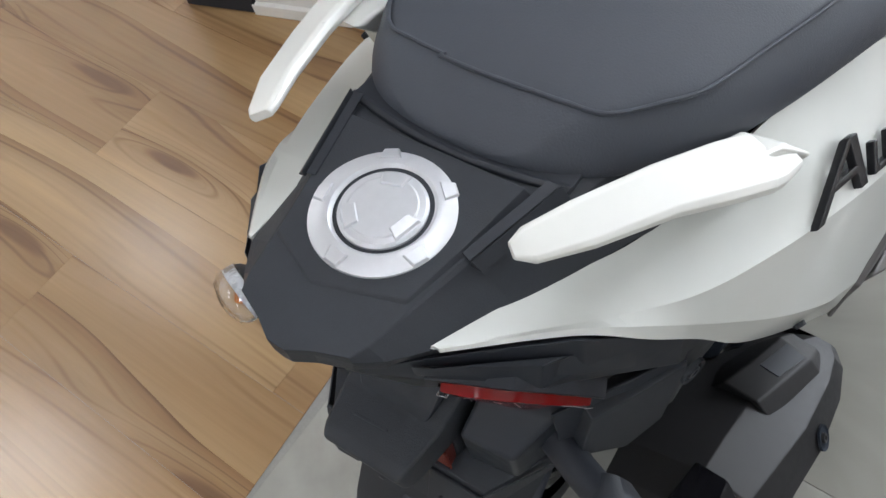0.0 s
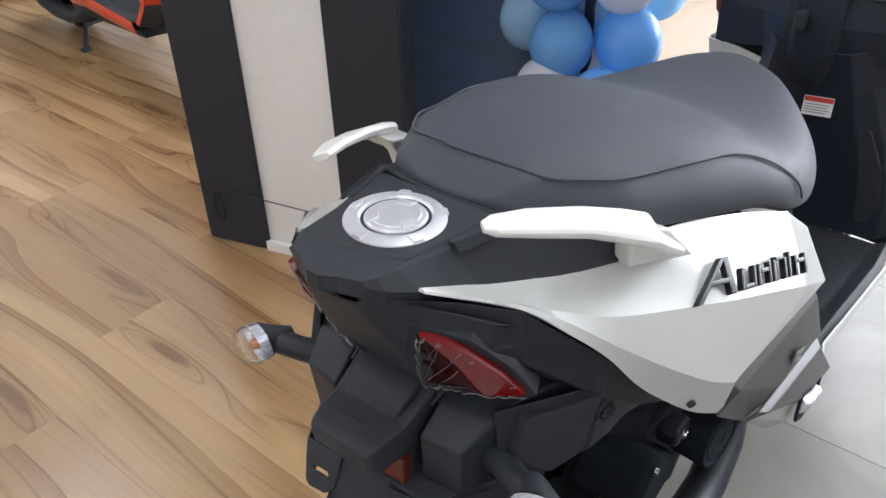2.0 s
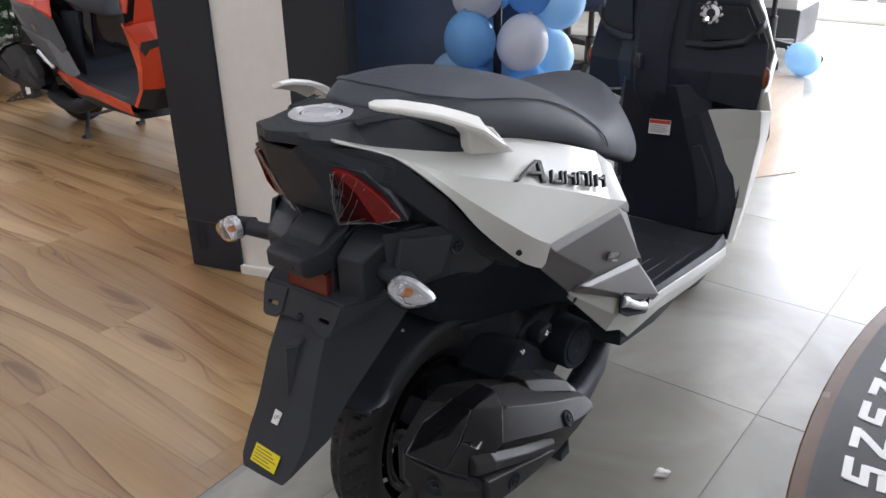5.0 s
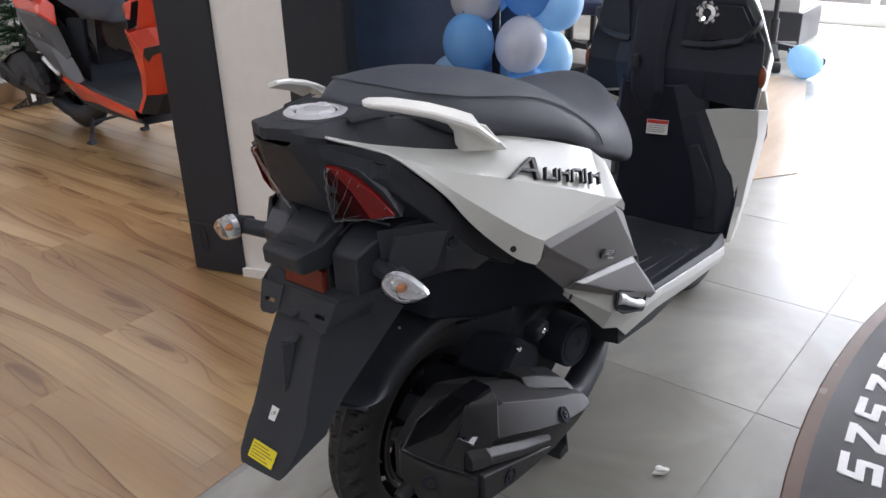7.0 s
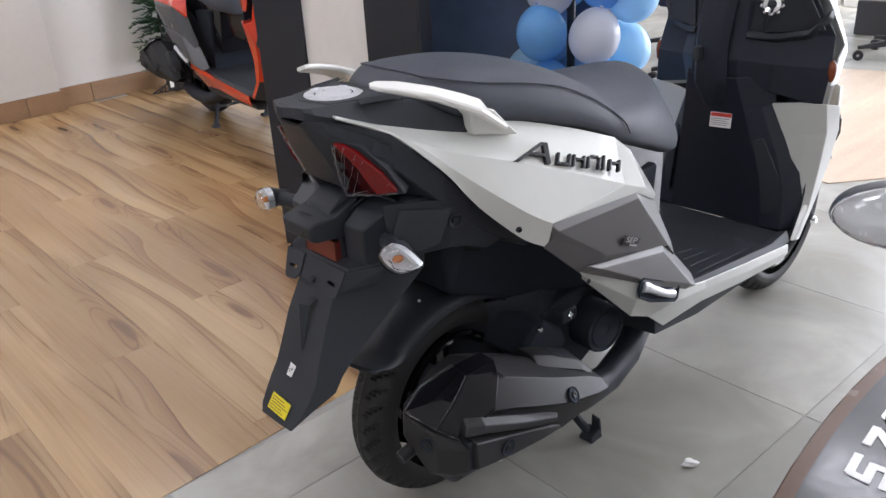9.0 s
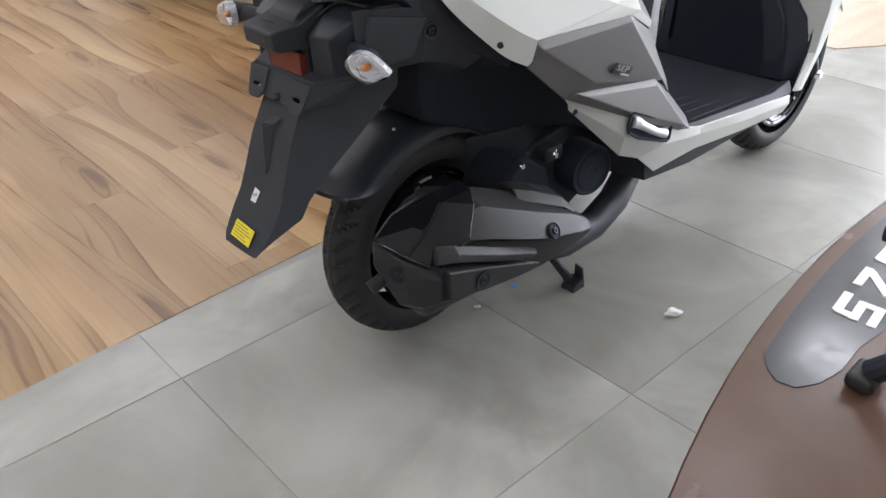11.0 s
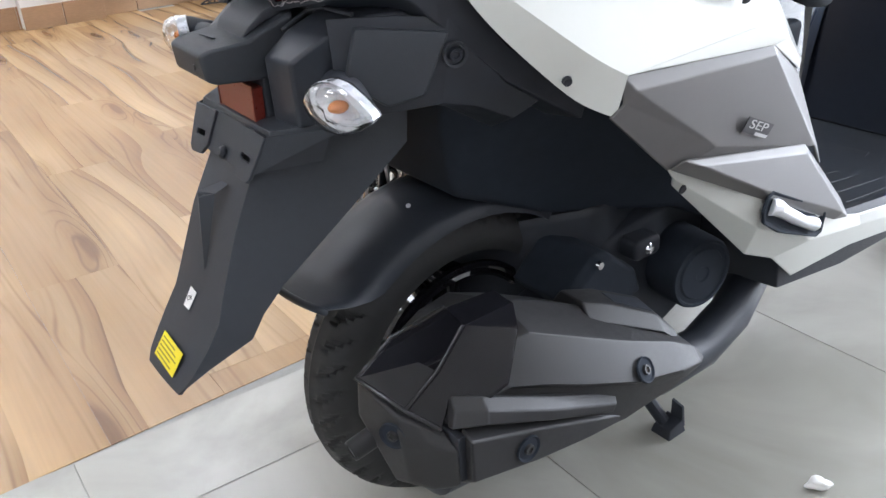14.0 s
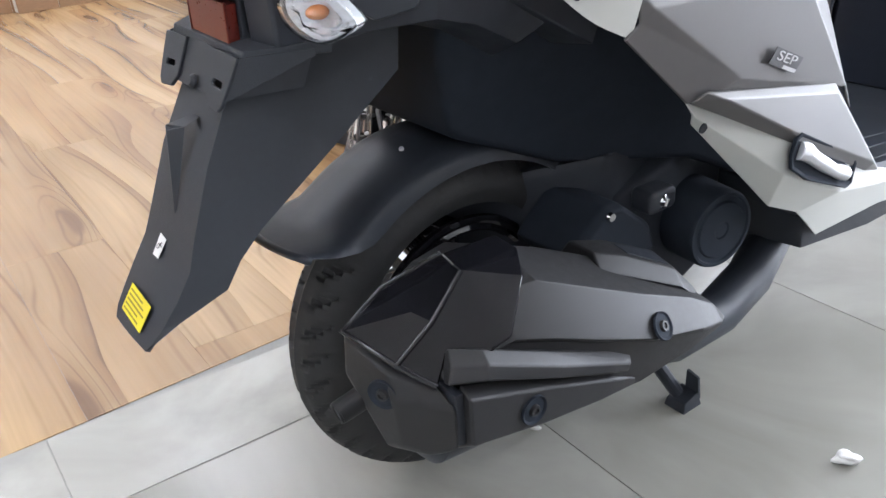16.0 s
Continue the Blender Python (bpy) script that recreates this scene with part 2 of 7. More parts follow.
CHROME = mat("chrome", (0.75, 0.76, 0.78), 0.1, metal=1.0, vary=0.03)
DARKCHROME = mat("dark_chrome", (0.014, 0.014, 0.016), 0.22, metal=0.0, vary=0.1, spec=0.25)
VINYL = mat("seat_vinyl", (0.060, 0.067, 0.083), 0.6, vary=0.06, scale=30, bump=0.3, bump_scale=700, spec=0.35)
RUBBER = mat("tyre_rubber", (0.0165, 0.0165, 0.0175), 0.62, vary=0.15, scale=50, bump=0.2, bump_scale=400)
LENSRED = mat("red_lens", (0.20, 0.004, 0.005), 0.12, vary=0.15, scale=30, coat=0.15, spec=0.3)
LENSMID = mat("deep_red_lens", (0.060, 0.004, 0.005), 0.14, vary=0.2, scale=30, spec=0.3)
LENSDARK = mat("smoked_red_lens", (0.030, 0.004, 0.004), 0.22, vary=0.2, spec=0.2)
REFLECT = mat("dull_red_reflector", (0.15, 0.022, 0.014), 0.3, vary=0.1, scale=90)
CLEAR = glassy("clear_lens", (0.97, 0.98, 0.99), 0.05)
FILM = glassy("clear_wrap_film", (0.95, 0.95, 0.95), 0.14, 1.4)
FILM.node_tree.nodes["Principled BSDF"].inputs["Transmission Weight"].default_value = 0.85
# opaque pale strands that stand for glints along folds of clear film
FILM_GLINT = mat("film_glint", (0.46, 0.44, 0.45), 0.12, vary=0.3, scale=80, spec=0.8)
AMBER = mat("amber_bulb", (0.75, 0.25, 0.06), 0.2, vary=0.1)
MIRRORISH = mat("lamp_reflector", (0.90, 0.92, 0.95), 0.25, metal=0.15, vary=0.04)
WHITESTK = mat("white_sticker", (0.78, 0.78, 0.77), 0.45, vary=0.03)
YELLOWSTK = mat("yellow_sticker", (0.82, 0.68, 0.02), 0.4, vary=0.04)
INK = mat("black_print", (0.02, 0.02, 0.02), 0.5)
INKY = mat("grey_print", (0.3, 0.25, 0.03), 0.5)
REDINK = mat("red_print", (0.6, 0.05, 0.03), 0.5)
STAGE = mat("brown_gloss_laminate", (0.110, 0.060, 0.040), 0.26, vary=0.1, scale=8, rough_vary=0.05, spec=0.28)
DECAL = mat("dark_grey_vinyl_decal", (0.048, 0.049, 0.054), 0.16, vary=0.08, scale=20, spec=0.35)
DECALW = mat("white_vinyl", (0.75, 0.75, 0.75), 0.3, vary=0.02)
BAL_B = mat("blue_latex", (0.22, 0.54, 0.93), 0.22, vary=0.06, scale=10)
BAL_L = mat("light_blue_latex", (0.46, 0.74, 0.97), 0.22, vary=0.06, scale=10)
BAL_W = mat("white_latex", (0.80, 0.82, 0.87), 0.22, vary=0.05, scale=10)
LEAF = mat("artificial_leaf", (0.03, 0.10, 0.04), 0.5, vary=0.35, scale=60)
CHAIRB = mat("chair_black_nylon", (0.02, 0.02, 0.022), 0.45, vary=0.1)
FABRIC = mat("navy_chair_fabric", (0.02, 0.03, 0.07), 0.85, vary=0.2, scale=90, bump=0.4, bump_scale=900)
PAPER = mat("crumpled_paper", (0.8, 0.8, 0.78), 0.6, vary=0.03)
# laminate paled to stand for the glare off the glass front
WOOD_GLARE = mat("laminate_window_glare", (0.60, 0.48, 0.37), 0.2, vary=0.12, scale=14, stretch=(1, 7, 1))
SMOKEDAMBER = mat("smoked_amber_lens", (0.20, 0.05, 0.02), 0.15, vary=0.15)


def translucent(m, color, share):
    """Thin latex: part of the light passes through the skin."""
    n, l = m.node_tree.nodes, m.node_tree.links
    t, x = n.new("ShaderNodeBsdfTranslucent"), n.new("ShaderNodeMixShader")
    t.inputs[0].default_value = (*color, 1)
    x.inputs[0].default_value = share
    l.new(n["Principled BSDF"].outputs[0], x.inputs[1])
    l.new(t.outputs[0], x.inputs[2])
    l.new(x.outputs[0], n["Material Output"].inputs[0])


translucent(BAL_B, (0.25, 0.58, 0.95), 0.4)
translucent(BAL_L, (0.50, 0.78, 0.98), 0.4)
translucent(BAL_W, (0.90, 0.90, 0.93), 0.4)
GROUND = mat("concrete_ground", (0.34, 0.33, 0.31), 0.85, vary=0.15, scale=6)


# ---- mesh helpers ----
def link(name, bm, material, parent=None, label="", sharp=32, smooth=True, weighted=True):
    me = bpy.data.meshes.new(name)
    bmesh.ops.recalc_face_normals(bm, faces=bm.faces[:])
    bm.to_mesh(me)
    bm.free()
    me.materials.append(material)
    if smooth:
        me.shade_smooth()
        me.set_sharp_from_angle(angle=radians(sharp))
    ob = new(name, me)
    if smooth and weighted:
        wn = ob.modifiers.new("normals", 'WEIGHTED_NORMAL')
        wn.keep_sharp = True
    if parent is not None:
        ob.parent = parent
    if label:
        ob["label"] = label
    return ob


def part(name, bm, material, parent, label="", sharp=32, smooth=True, weighted=True):
    return link(name, bm, material, parent, label, sharp, smooth, weighted)


def thing(name, label, category, group="", at=(0, 0, 0), rz=0, kind=""):
    ob = new(name)
    ob.matrix_world = pose(*at, 0, 0, rz)
    return tagged(ob, label, category, group, kind)


def soft(bm, width, angle=25, segments=2):
    """Round the edges that are sharper than angle."""
    bmesh.ops.recalc_face_normals(bm, faces=bm.faces[:])
    es = [e for e in bm.edges if len(e.link_faces) == 2 and e.calc_face_angle(0) > radians(angle)]
    if es:
        bmesh.ops.bevel(bm, geom=es, offset=width, segments=segments, profile=0.5, affect='EDGES', clamp_overlap=True)
    return bm


def box(c, s, bevel=0.0, m=None):
    bm = bmesh.new()
    bmesh.ops.create_cube(bm, size=1, matrix=Matrix.Translation(c) @ Matrix.Diagonal((*s, 1)))
    if bevel:
        soft(bm, bevel)
    if m is not None:
        bm.transform(m)
    return bm


def loft(sections, caps=True, close=True):
    """Skin over rings of equally many points."""
    bm = bmesh.new()
    rings = [[bm.verts.new(p) for p in s] for s in sections]
    k = len(rings[0])
    for a, b in zip(rings, rings[1:]):
        for i in range(k if close else k - 1):
            j = (i + 1) % k
            f = [a[i], a[j], b[j], b[i]]
            try:
                bm.faces.new(f)
            except ValueError:
                pass
    if caps and close:
        bm.faces.new(rings[0])
        bm.faces.new(rings[-1])
    return bm


def thicken(bm, thick, out=None):
    """Give an open skin a thickness; the skin itself stays the outer face."""
    bmesh.ops.remove_doubles(bm, verts=bm.verts[:], dist=1e-5)
    bmesh.ops.recalc_face_normals(bm, faces=bm.faces[:])
    mid = sum((v.co for v in bm.verts), Vector()) / len(bm.verts)
    if out is None:
        out = Vector((0, math.copysign(1, mid.y), 0.2)) if abs(mid.y) > 0.03 else Vector((-0.3, 0, 1))
    if sum(f.normal.dot(Vector(out)) * f.calc_area() for f in bm.faces) < 0:
        bmesh.ops.reverse_faces(bm, faces=bm.faces[:])
    bm.normal_update()
    rim = [e for e in bm.edges if e.is_boundary]
    twin = {v: bm.verts.new(v.co - v.normal * thick) for v in bm.verts[:]}
    for f in bm.faces[:]:
        bm.faces.new([twin[v] for v in reversed(f.verts)])
    for e in rim:
        a, b = e.verts
        bm.faces.new([a, b, twin[b], twin[a]])
    return bm


def sheet(rows, thick, out=None):
    """A panel over a grid of points, with a thickness."""
    return thicken(loft(rows, False, False), thick, out)


def facets(points, faces, thick, out=None):
    """A panel of named corners and faces, with a thickness."""
    bm = bmesh.new()
    vs = {k: bm.verts.new(p) for k, p in points.items()}
    for f in faces:
        bm.faces.new([vs[k] for k in f.split()])
    return thicken(bm, thick, out)


def tube(path, radii, n=12, squash=1.0):
    path = [Vector(p) for p in path]
    if not hasattr(radii, "__len__"):
        radii = [radii] * len(path)
    secs = []
    side = None
    for i, p in enumerate(path):
        d = (path[min(i + 1, len(path) - 1)] - path[max(i - 1, 0)]).normalized()
        if side is None:
            side = d.orthogonal().normalized()
        side = (side - d * side.dot(d)).normalized()
        up = d.cross(side)
        secs.append([p + radii[i] * (math.cos(2 * math.pi * a / n) * side + squash * math.sin(2 * math.pi * a / n) * up) for a in range(n)])
    return loft(secs)


def lathe(profile, n=48, m=None, close=False):
    """Turn (radius, along) about the local y axis."""
    secs = []
    for a in range(n):
        t = 2 * math.pi * a / n
        secs.append([(r * math.cos(t), y, r * math.sin(t)) for r, y in profile])
    bm = bmesh.new()
    rings = [[bm.verts.new(p) for p in s] for s in secs]
    k = len(profile)
    for i in range(n):
        a, b = rings[i], rings[(i + 1) % n]
        for j in range(k if close else k - 1):
            q = (j + 1) % k
            bm.faces.new([a[j], a[q], b[q], b[j]])
    bmesh.ops.remove_doubles(bm, verts=bm.verts[:], dist=1e-6)
    if m is not None:
        bm.transform(m)
    return bm


def prism(poly, depth, m=None, bevel=0.0):
    """A flat outline in local x, y raised by depth along z."""
    bm = loft([[(x, y, 0) for x, y in poly], [(x, y, depth) for x, y in poly]])
    if bevel:
        soft(bm, bevel, 40)
    if m is not None:
        bm.transform(m)
    return bm


def ball(c, r, seg=24, scale=(1, 1, 1)):
    bm = bmesh.new()
    bmesh.ops.create_uvsphere(bm, u_segments=seg, v_segments=seg // 2, radius=r, matrix=Matrix.Translation(c) @ Matrix.Diagonal((*scale, 1)))
    return bm


def merge(*bms):
    out = bmesh.new()
    for b in bms:
        me = bpy.data.meshes.new("tmp")
        b.to_mesh(me)
        b.free()
        out.from_mesh(me)
        bpy.data.meshes.remove(me)
    return out


def facing(origin, normal, up=(0, 0, 1)):
    """A pose whose z is the normal and whose y is as near up as can be."""
    z = Vector(normal).normalized()
    x = Vector(up).cross(z).normalized()
    y = z.cross(x)
    return Matrix.Translation(origin) @ Matrix((x, y, z)).transposed().to_4x4()


# ---- the setting ----
X0, X1, Y0, Y1 = -3.2, 6.0, -5.2, 3.93
PLANK_ANGLE = 88.0


def structure(name, bm, material, label, smooth=False):
    ob = link(name, bm, material, smooth=smooth)
    return tagged(ob, label, "building", kind="structure")


floor = structure("floor", box(((X0 + X1) / 2, (Y0 + Y1) / 2, -0.0515), (X1 - X0 + 0.4, Y1 - Y0 + 0.4, 0.1)), GROUT,
                  "light grey tiled showroom floor with a wood laminate area")
ground = structure("ground", box((60, 0, -0.16), (400, 400, 0.1)), GROUND, "pale concrete forecourt outside the glass front")
ceiling = structure("ceiling", box(((X0 + X1) / 2, (Y0 + Y1) / 2, CEIL + 0.06), (X1 - X0 + 0.4, Y1 - Y0 + 0.4, 0.12)), CEILPAINT, "white painted showroom ceiling")
structure("wall_left", box(((X0 + X1) / 2, Y1 + 0.08, CEIL / 2), (X1 - X0 + 0.3, 0.15, CEIL)), WALLPAINT, "unseen white wall added to close the room above wood skirting")
# right and back walls are unseen, added to close the room and bounce light
structure("wall_right", box(((X0 + X1) / 2, Y0 - 0.08, CEIL / 2), (X1 - X0 + 0.3, 0.15, CEIL)), WALLPAINT, "unseen white wall added to close the room")
structure("wall_back", box((X0 - 0.08, (Y0 + Y1) / 2, CEIL / 2), (0.15, Y1 - Y0, CEIL)), WALLPAINT, "unseen white wall added to close the room")
# front: glazed from y = -4.6 to 1.6, solid beyond
structure("wall_front", box((X1 + 0.08, 2.8, CEIL / 2), (0.15, 2.3, CEIL)), WALLPAINT, "white plaster wall beside the glass front")
structure("wall_front_side", box((X1 + 0.08, -4.95, CEIL / 2), (0.15, 0.5, CEIL)), WALLPAINT, "white plaster wall beside the glass front")
structure("wall_front_top", box((X1 + 0.08, -1.55, 2.66), (0.15, 6.3, 0.28)), WALLPAINT, "white plaster band over the glass front")
win = tagged(new("window_1"), "tall glass shop front in slim white frames", "window", kind="structure")
part("window_sill", box((X1 + 0.06, -1.55, 0.06), (0.24, 6.3, 0.12), 0.006), WALLPAINT, win)
for k in range(6):
    part("window_frame", box((X1 + 0.06, -4.7 + k * 1.26, 1.33), (0.06, 0.05, 2.4), 0.004), WALLPAINT, win)
GLASS = glassy("window_glass", (0.98, 0.99, 0.99), 0.0, 1.45)
for k in range(5):
    g = part("pane", box((X1 + 0.06, -4.7 + (k + 0.5) * 1.26, 1.33), (0.008, 1.2, 2.38)), GLASS, win)
    g.visible_shadow = False

# skirting of wood-look tiles along the left wall
skirting = tagged(new("baseboard"), "wood-look tile skirting along the white wall", "skirting", kind="structure")
_sk = box((0, 0, 0), (0.597, 0.012, 0.11), 0.002)
_first = part("skirting_tile", _sk, SKIRT, skirting, smooth=False)
_first.location = (X0 + 0.3, Y1 - 0.004, 0.055)
for k in range(1, 15):
    o = new("skirting_tile", _first.data)
    o.parent, o.location = skirting, (X0 + 0.3 + 0.6 * k, Y1 - 0.004, 0.055)

# shallow pier on the white wall, with its own skirting
structure("wall_pier", box((0.605, Y1 - 0.028, CEIL / 2), (0.39, 0.075, CEIL - 0.004), 0.003), WALLPAINT, "white plaster pier standing proud of the wall")
for k in (0, 1):
    o = part("skirting_tile", box((0.508 + 0.196 * k, Y1 - 0.072, 0.055), (0.193, 0.012, 0.11), 0.002), SKIRT, skirting, smooth=False)
part("skirting_tile", box((0.806, Y1 - 0.042, 0.055), (0.012, 0.07, 0.11), 0.002), SKIRT, skirting, smooth=False)

# striped partition: black strip, white board, black strip
PA, PB = Vector((0.556, 1.29, 0)), Vector((0.712, 0.685, 0))
_pd = (PB - PA).normalized()
_pn = Vector((-_pd.y, _pd.x, 0))
if _pn.x > 0:
    _pn = -_pn


def on_partition(name, s0, s1, z0, z1, out, material, label, back=0.0):
    c = PA + _pd * (s0 + s1) / 2 + _pn * (out - back) / 2
    m = Matrix.Translation((c.x, c.y, (z0 + z1) / 2)) @ Matrix.Rotation(math.atan2(_pd.y, _pd.x), 4, 'Z')
    return structure(name, box((0, 0, 0), (s1 - s0, out + back, z1 - z0), 0.002, m), material, label)


_L = (PB - PA).length - 0.018
on_partition("wall_partition", 0.014, _L, 0.0, CEIL, 0.0, WHITEBOARD, "free-standing white partition with black strips", 0.05)
on_partition("trim", _L + 0.0042, _L + 0.009, 0.004, CEIL - 0.003, 0.010, BLACKPANEL, "black laminate edge of the partition", 0.052)
on_partition("trim", 0.010, 0.196, 0.004, CEIL - 0.003, 0.012, BLACKPANEL, "black laminate strip on the partition, down to the floor")
on_partition("trim", 0.43, _L + 0.004, 0.004, CEIL - 0.003, 0.010, BLACKPANEL, "black laminate strip on the partition")
on_partition("trim", 0.190, 0.434, 0.0, 0.030, 0.014, WHITEBOARD, "thin white lip at the foot of the white board")
# thin cord across the strips
cord = tagged(link("cord", tube([PA + _pd * (-0.02) + _pn * 0.02 + Vector((0, 0, 0.17)), PA + _pd * 0.09 + _pn * 0.017 + Vector((0, 0, 0.165)), PA + _pd * 0.43 + _pn * 0.016 + Vector((0, 0, 0.15))], 0.0015, 6), INK),
              "thin dark cord strung low across the partition", "cord")
loop = tagged(link("cable_tie", tube([PA + _pd * (0.06 + 0.014 * math.sin(a)) + _pn * 0.016 + Vector((0, 0, 0.11 + 0.045 * math.cos(a))) for a in [k * 0.42 for k in range(15)]], 0.002, 6), PLASTIC2),
              "black cable tie loop on the black strip", "cable")

# navy display board behind the balloons
nd = Vector((0.24, -0.62, 0)).normalized()
nm = Matrix.Translation((1.02, 0.97, CEIL / 2)) @ Matrix.Rotation(math.atan2(nd.y, nd.x), 4, 'Z')
structure("wall_display", box((0, 0, 0), (1.1, 0.08, CEIL - 0.01), 0.004, nm), NAVY, "dark navy display board standing behind the balloons")

# white pillar with grey plinth near the glass front
pil = tagged(new("pillar"), "white square pillar with a grey plinth by the glass front", "pillar", kind="structure")
part("shaft", box((5.2, 0.85, 1.5), (0.45, 0.5, 2.6), 0.01), WALLPAINT, pil)
part("plinth", box((5.2, 0.85, 0.11), (0.5, 0.56, 0.22), 0.01), GREYP, pil, "grey plinth")

# ceiling panels, out of view; the y = 3.2 row is added to brighten the wall
for ix, x in enumerate((-2.1, -0.75, 0.65, 2.05, 3.5, 4.9)):
    for y in (3.2, 2.75, 0.2, -2.5):
        if y in (2.75, -2.5) and ix % 2 == 0:
            continue
        lp = thing("ceiling_light", "square white LED panel in the unseen ceiling", "ceiling light", "ceiling lights", (x, y, CEIL - 0.012))
        part("frame", prism([(-0.25, -0.25), (0.25, -0.25), (0.25, 0.25), (-0.25, 0.25)], 0.012, bevel=0.002), CEILPAINT, lp)
        d = part("diffuser", box((0, 0, -0.002), (0.46, 0.46, 0.003)), LED, lp)

# round brown stage with its vinyl decal
SC, SR, SZ = Vector((0.545, -3.06, 0)), 2.455, 0.262
stage = thing("display_stage", "low round brown glossy stage with a dark vinyl decal", "stage", at=SC)
part("stage_top", lathe([(0, SZ - 0.03), (SR - 0.003, SZ - 0.03), (SR, SZ - 0.027), (SR, SZ - 0.003), (SR - 0.003, SZ), (0, SZ)], 160, Matrix.Rotation(radians(90), 4, 'X')), STAGE, stage)
part("skirt", lathe([(SR - 0.06, 0.0), (SR - 0.06, SZ - 0.03)], 120, Matrix.Rotation(radians(90), 4, 'X')), BLACKPANEL, stage)


decal = []
for k in range(30):          # outer edge, then the rounded end, then the inner edge
    a = radians(78 + (99.8 - 78) * k / 29)
    decal.append(((SR - 0.028) * math.cos(a), (SR - 0.028) * math.sin(a)))
for da, r in ((100.5, 2.413), (100.95, 2.395), (100.95, 2.37), (100.3, 2.345), (99.2, 2.328), (97.6, 2.322)):
    decal.append((r * math.cos(radians(da)), r * math.sin(radians(da))))
for k in range(24):
    a = radians(95.5 - (95.5 - 78) * k / 23)
    r = 2.30 - 0.02 * min(1, k / 6)
    decal.append((r * math.cos(a), r * math.sin(a)))
part("decal", prism(decal, 0.0015, Matrix.Translation((0, 0, SZ)) @ Matrix.Identity(4)), DECAL, stage, "dark grey vinyl decal with a rounded end")
# plain white blocks in place of the lettering on the decal
def glyph(at, bars):
    for i, (u0, v0, u1, v1, t) in enumerate(bars):
        a = radians(at)
        ux, uy = -math.sin(a), math.cos(a)
        vx, vy = math.cos(a), math.sin(a)
        q = [((SR - 0.178 + v) * vx - u * ux, (SR - 0.178 + v) * vy - u * uy) for u, v in ((u0, v0), (u1, v1))]
        d = (Vector(q[1]) - Vector(q[0])).normalized() * 0.001
        e = Vector((-d.y, d.x)).normalized() * t / 2
        p = [Vector(q[0]) + e, Vector(q[0]) - e, Vector(q[1]) - e, Vector(q[1]) + e]
        part("decal_bar", prism([(v.x, v.y) for v in p], 0.0012 + 0.0003 * i, Matrix.Translation((0, 0, SZ + 0.0016))), DECALW, stage)


for k in range(5):
    glyph(96.2 - 2.2 * k, [(0, 0.047, 0.055, 0.047, 0.014), (0.049, 0.044, 0.051, 0.076, 0.014), (0.002, 0.073, 0.056, 0.073, 0.014), (0.009, 0.072, 0.014, 0.102, 0.014), (0.010, 0.099, 0.068, 0.099, 0.014)] if k % 2 == 0 else [(0, 0.047, 0.058, 0.047, 0.014), (0.005, 0.050, 0.060, 0.095, 0.015), (0.008, 0.099, 0.068, 0.099, 0.014)])

# laminate inlay in the far tile area, window glare put into its pale colour
inlay = structure("floor_inlay", prism([(2.20, 0.11), (2.46, -0.09), (4.12, 0.30), (3.95, 0.90), (3.05, 1.20), (2.30, 1.30)], 0.004, Matrix.Translation((0, 0, 0.0))), WOOD_GLARE, "wood laminate floor area by the office chairs, window glare put in as pale colour")


# ---- the scooter ----
AXIS_W, AXIS_TURN = 0.002, radians(2.2)      # the middle plane lies a little askew to x


def V(x, w, z, s=1):
    """A point of the scooter: x ahead, w outwards on the right (s=1), or its mirror image on the left (s=-1), z up."""
    if s == -1:
        ux, uw = math.cos(AXIS_TURN), math.sin(AXIS_TURN)
        d = x * ux + (w - AXIS_W) * uw
        x, w = 2 * d * ux - x, AXIS_W + 2 * d * uw - (w - AXIS_W)
    return Vector((x, -w, z))


def mirror_section(half):
    """A whole ring from a half ring of (x, w, z), from the middle top outwards to the middle bottom."""
    mid = lambda p: V(p[0], AXIS_W + p[0] * math.tan(AXIS_TURN), p[2])
    return [mid(half[0])] + [V(*p) for p in half[1:-1]] + [mid(half[-1])] + [V(*p, -1) for p in reversed(half[1:-1])]


def smooth_path(pts, k):
    """Points along a smooth curve through pts, k to a stretch."""
    out = []
    for i in range(len(pts) - 1):
        p0, p1, p2, p3 = pts[max(i - 1, 0)], pts[i], pts[i + 1], pts[min(i + 2, len(pts) - 1)]
        for j in range(k):
            t = j / k
            out.append(0.5 * ((2 * p1) + (p2 - p0) * t + (2 * p0 - 5 * p1 + 4 * p2 - p3) * t * t + (3 * p1 - p0 - 3 * p2 + p3) * t ** 3))
    return out + [pts[-1]]


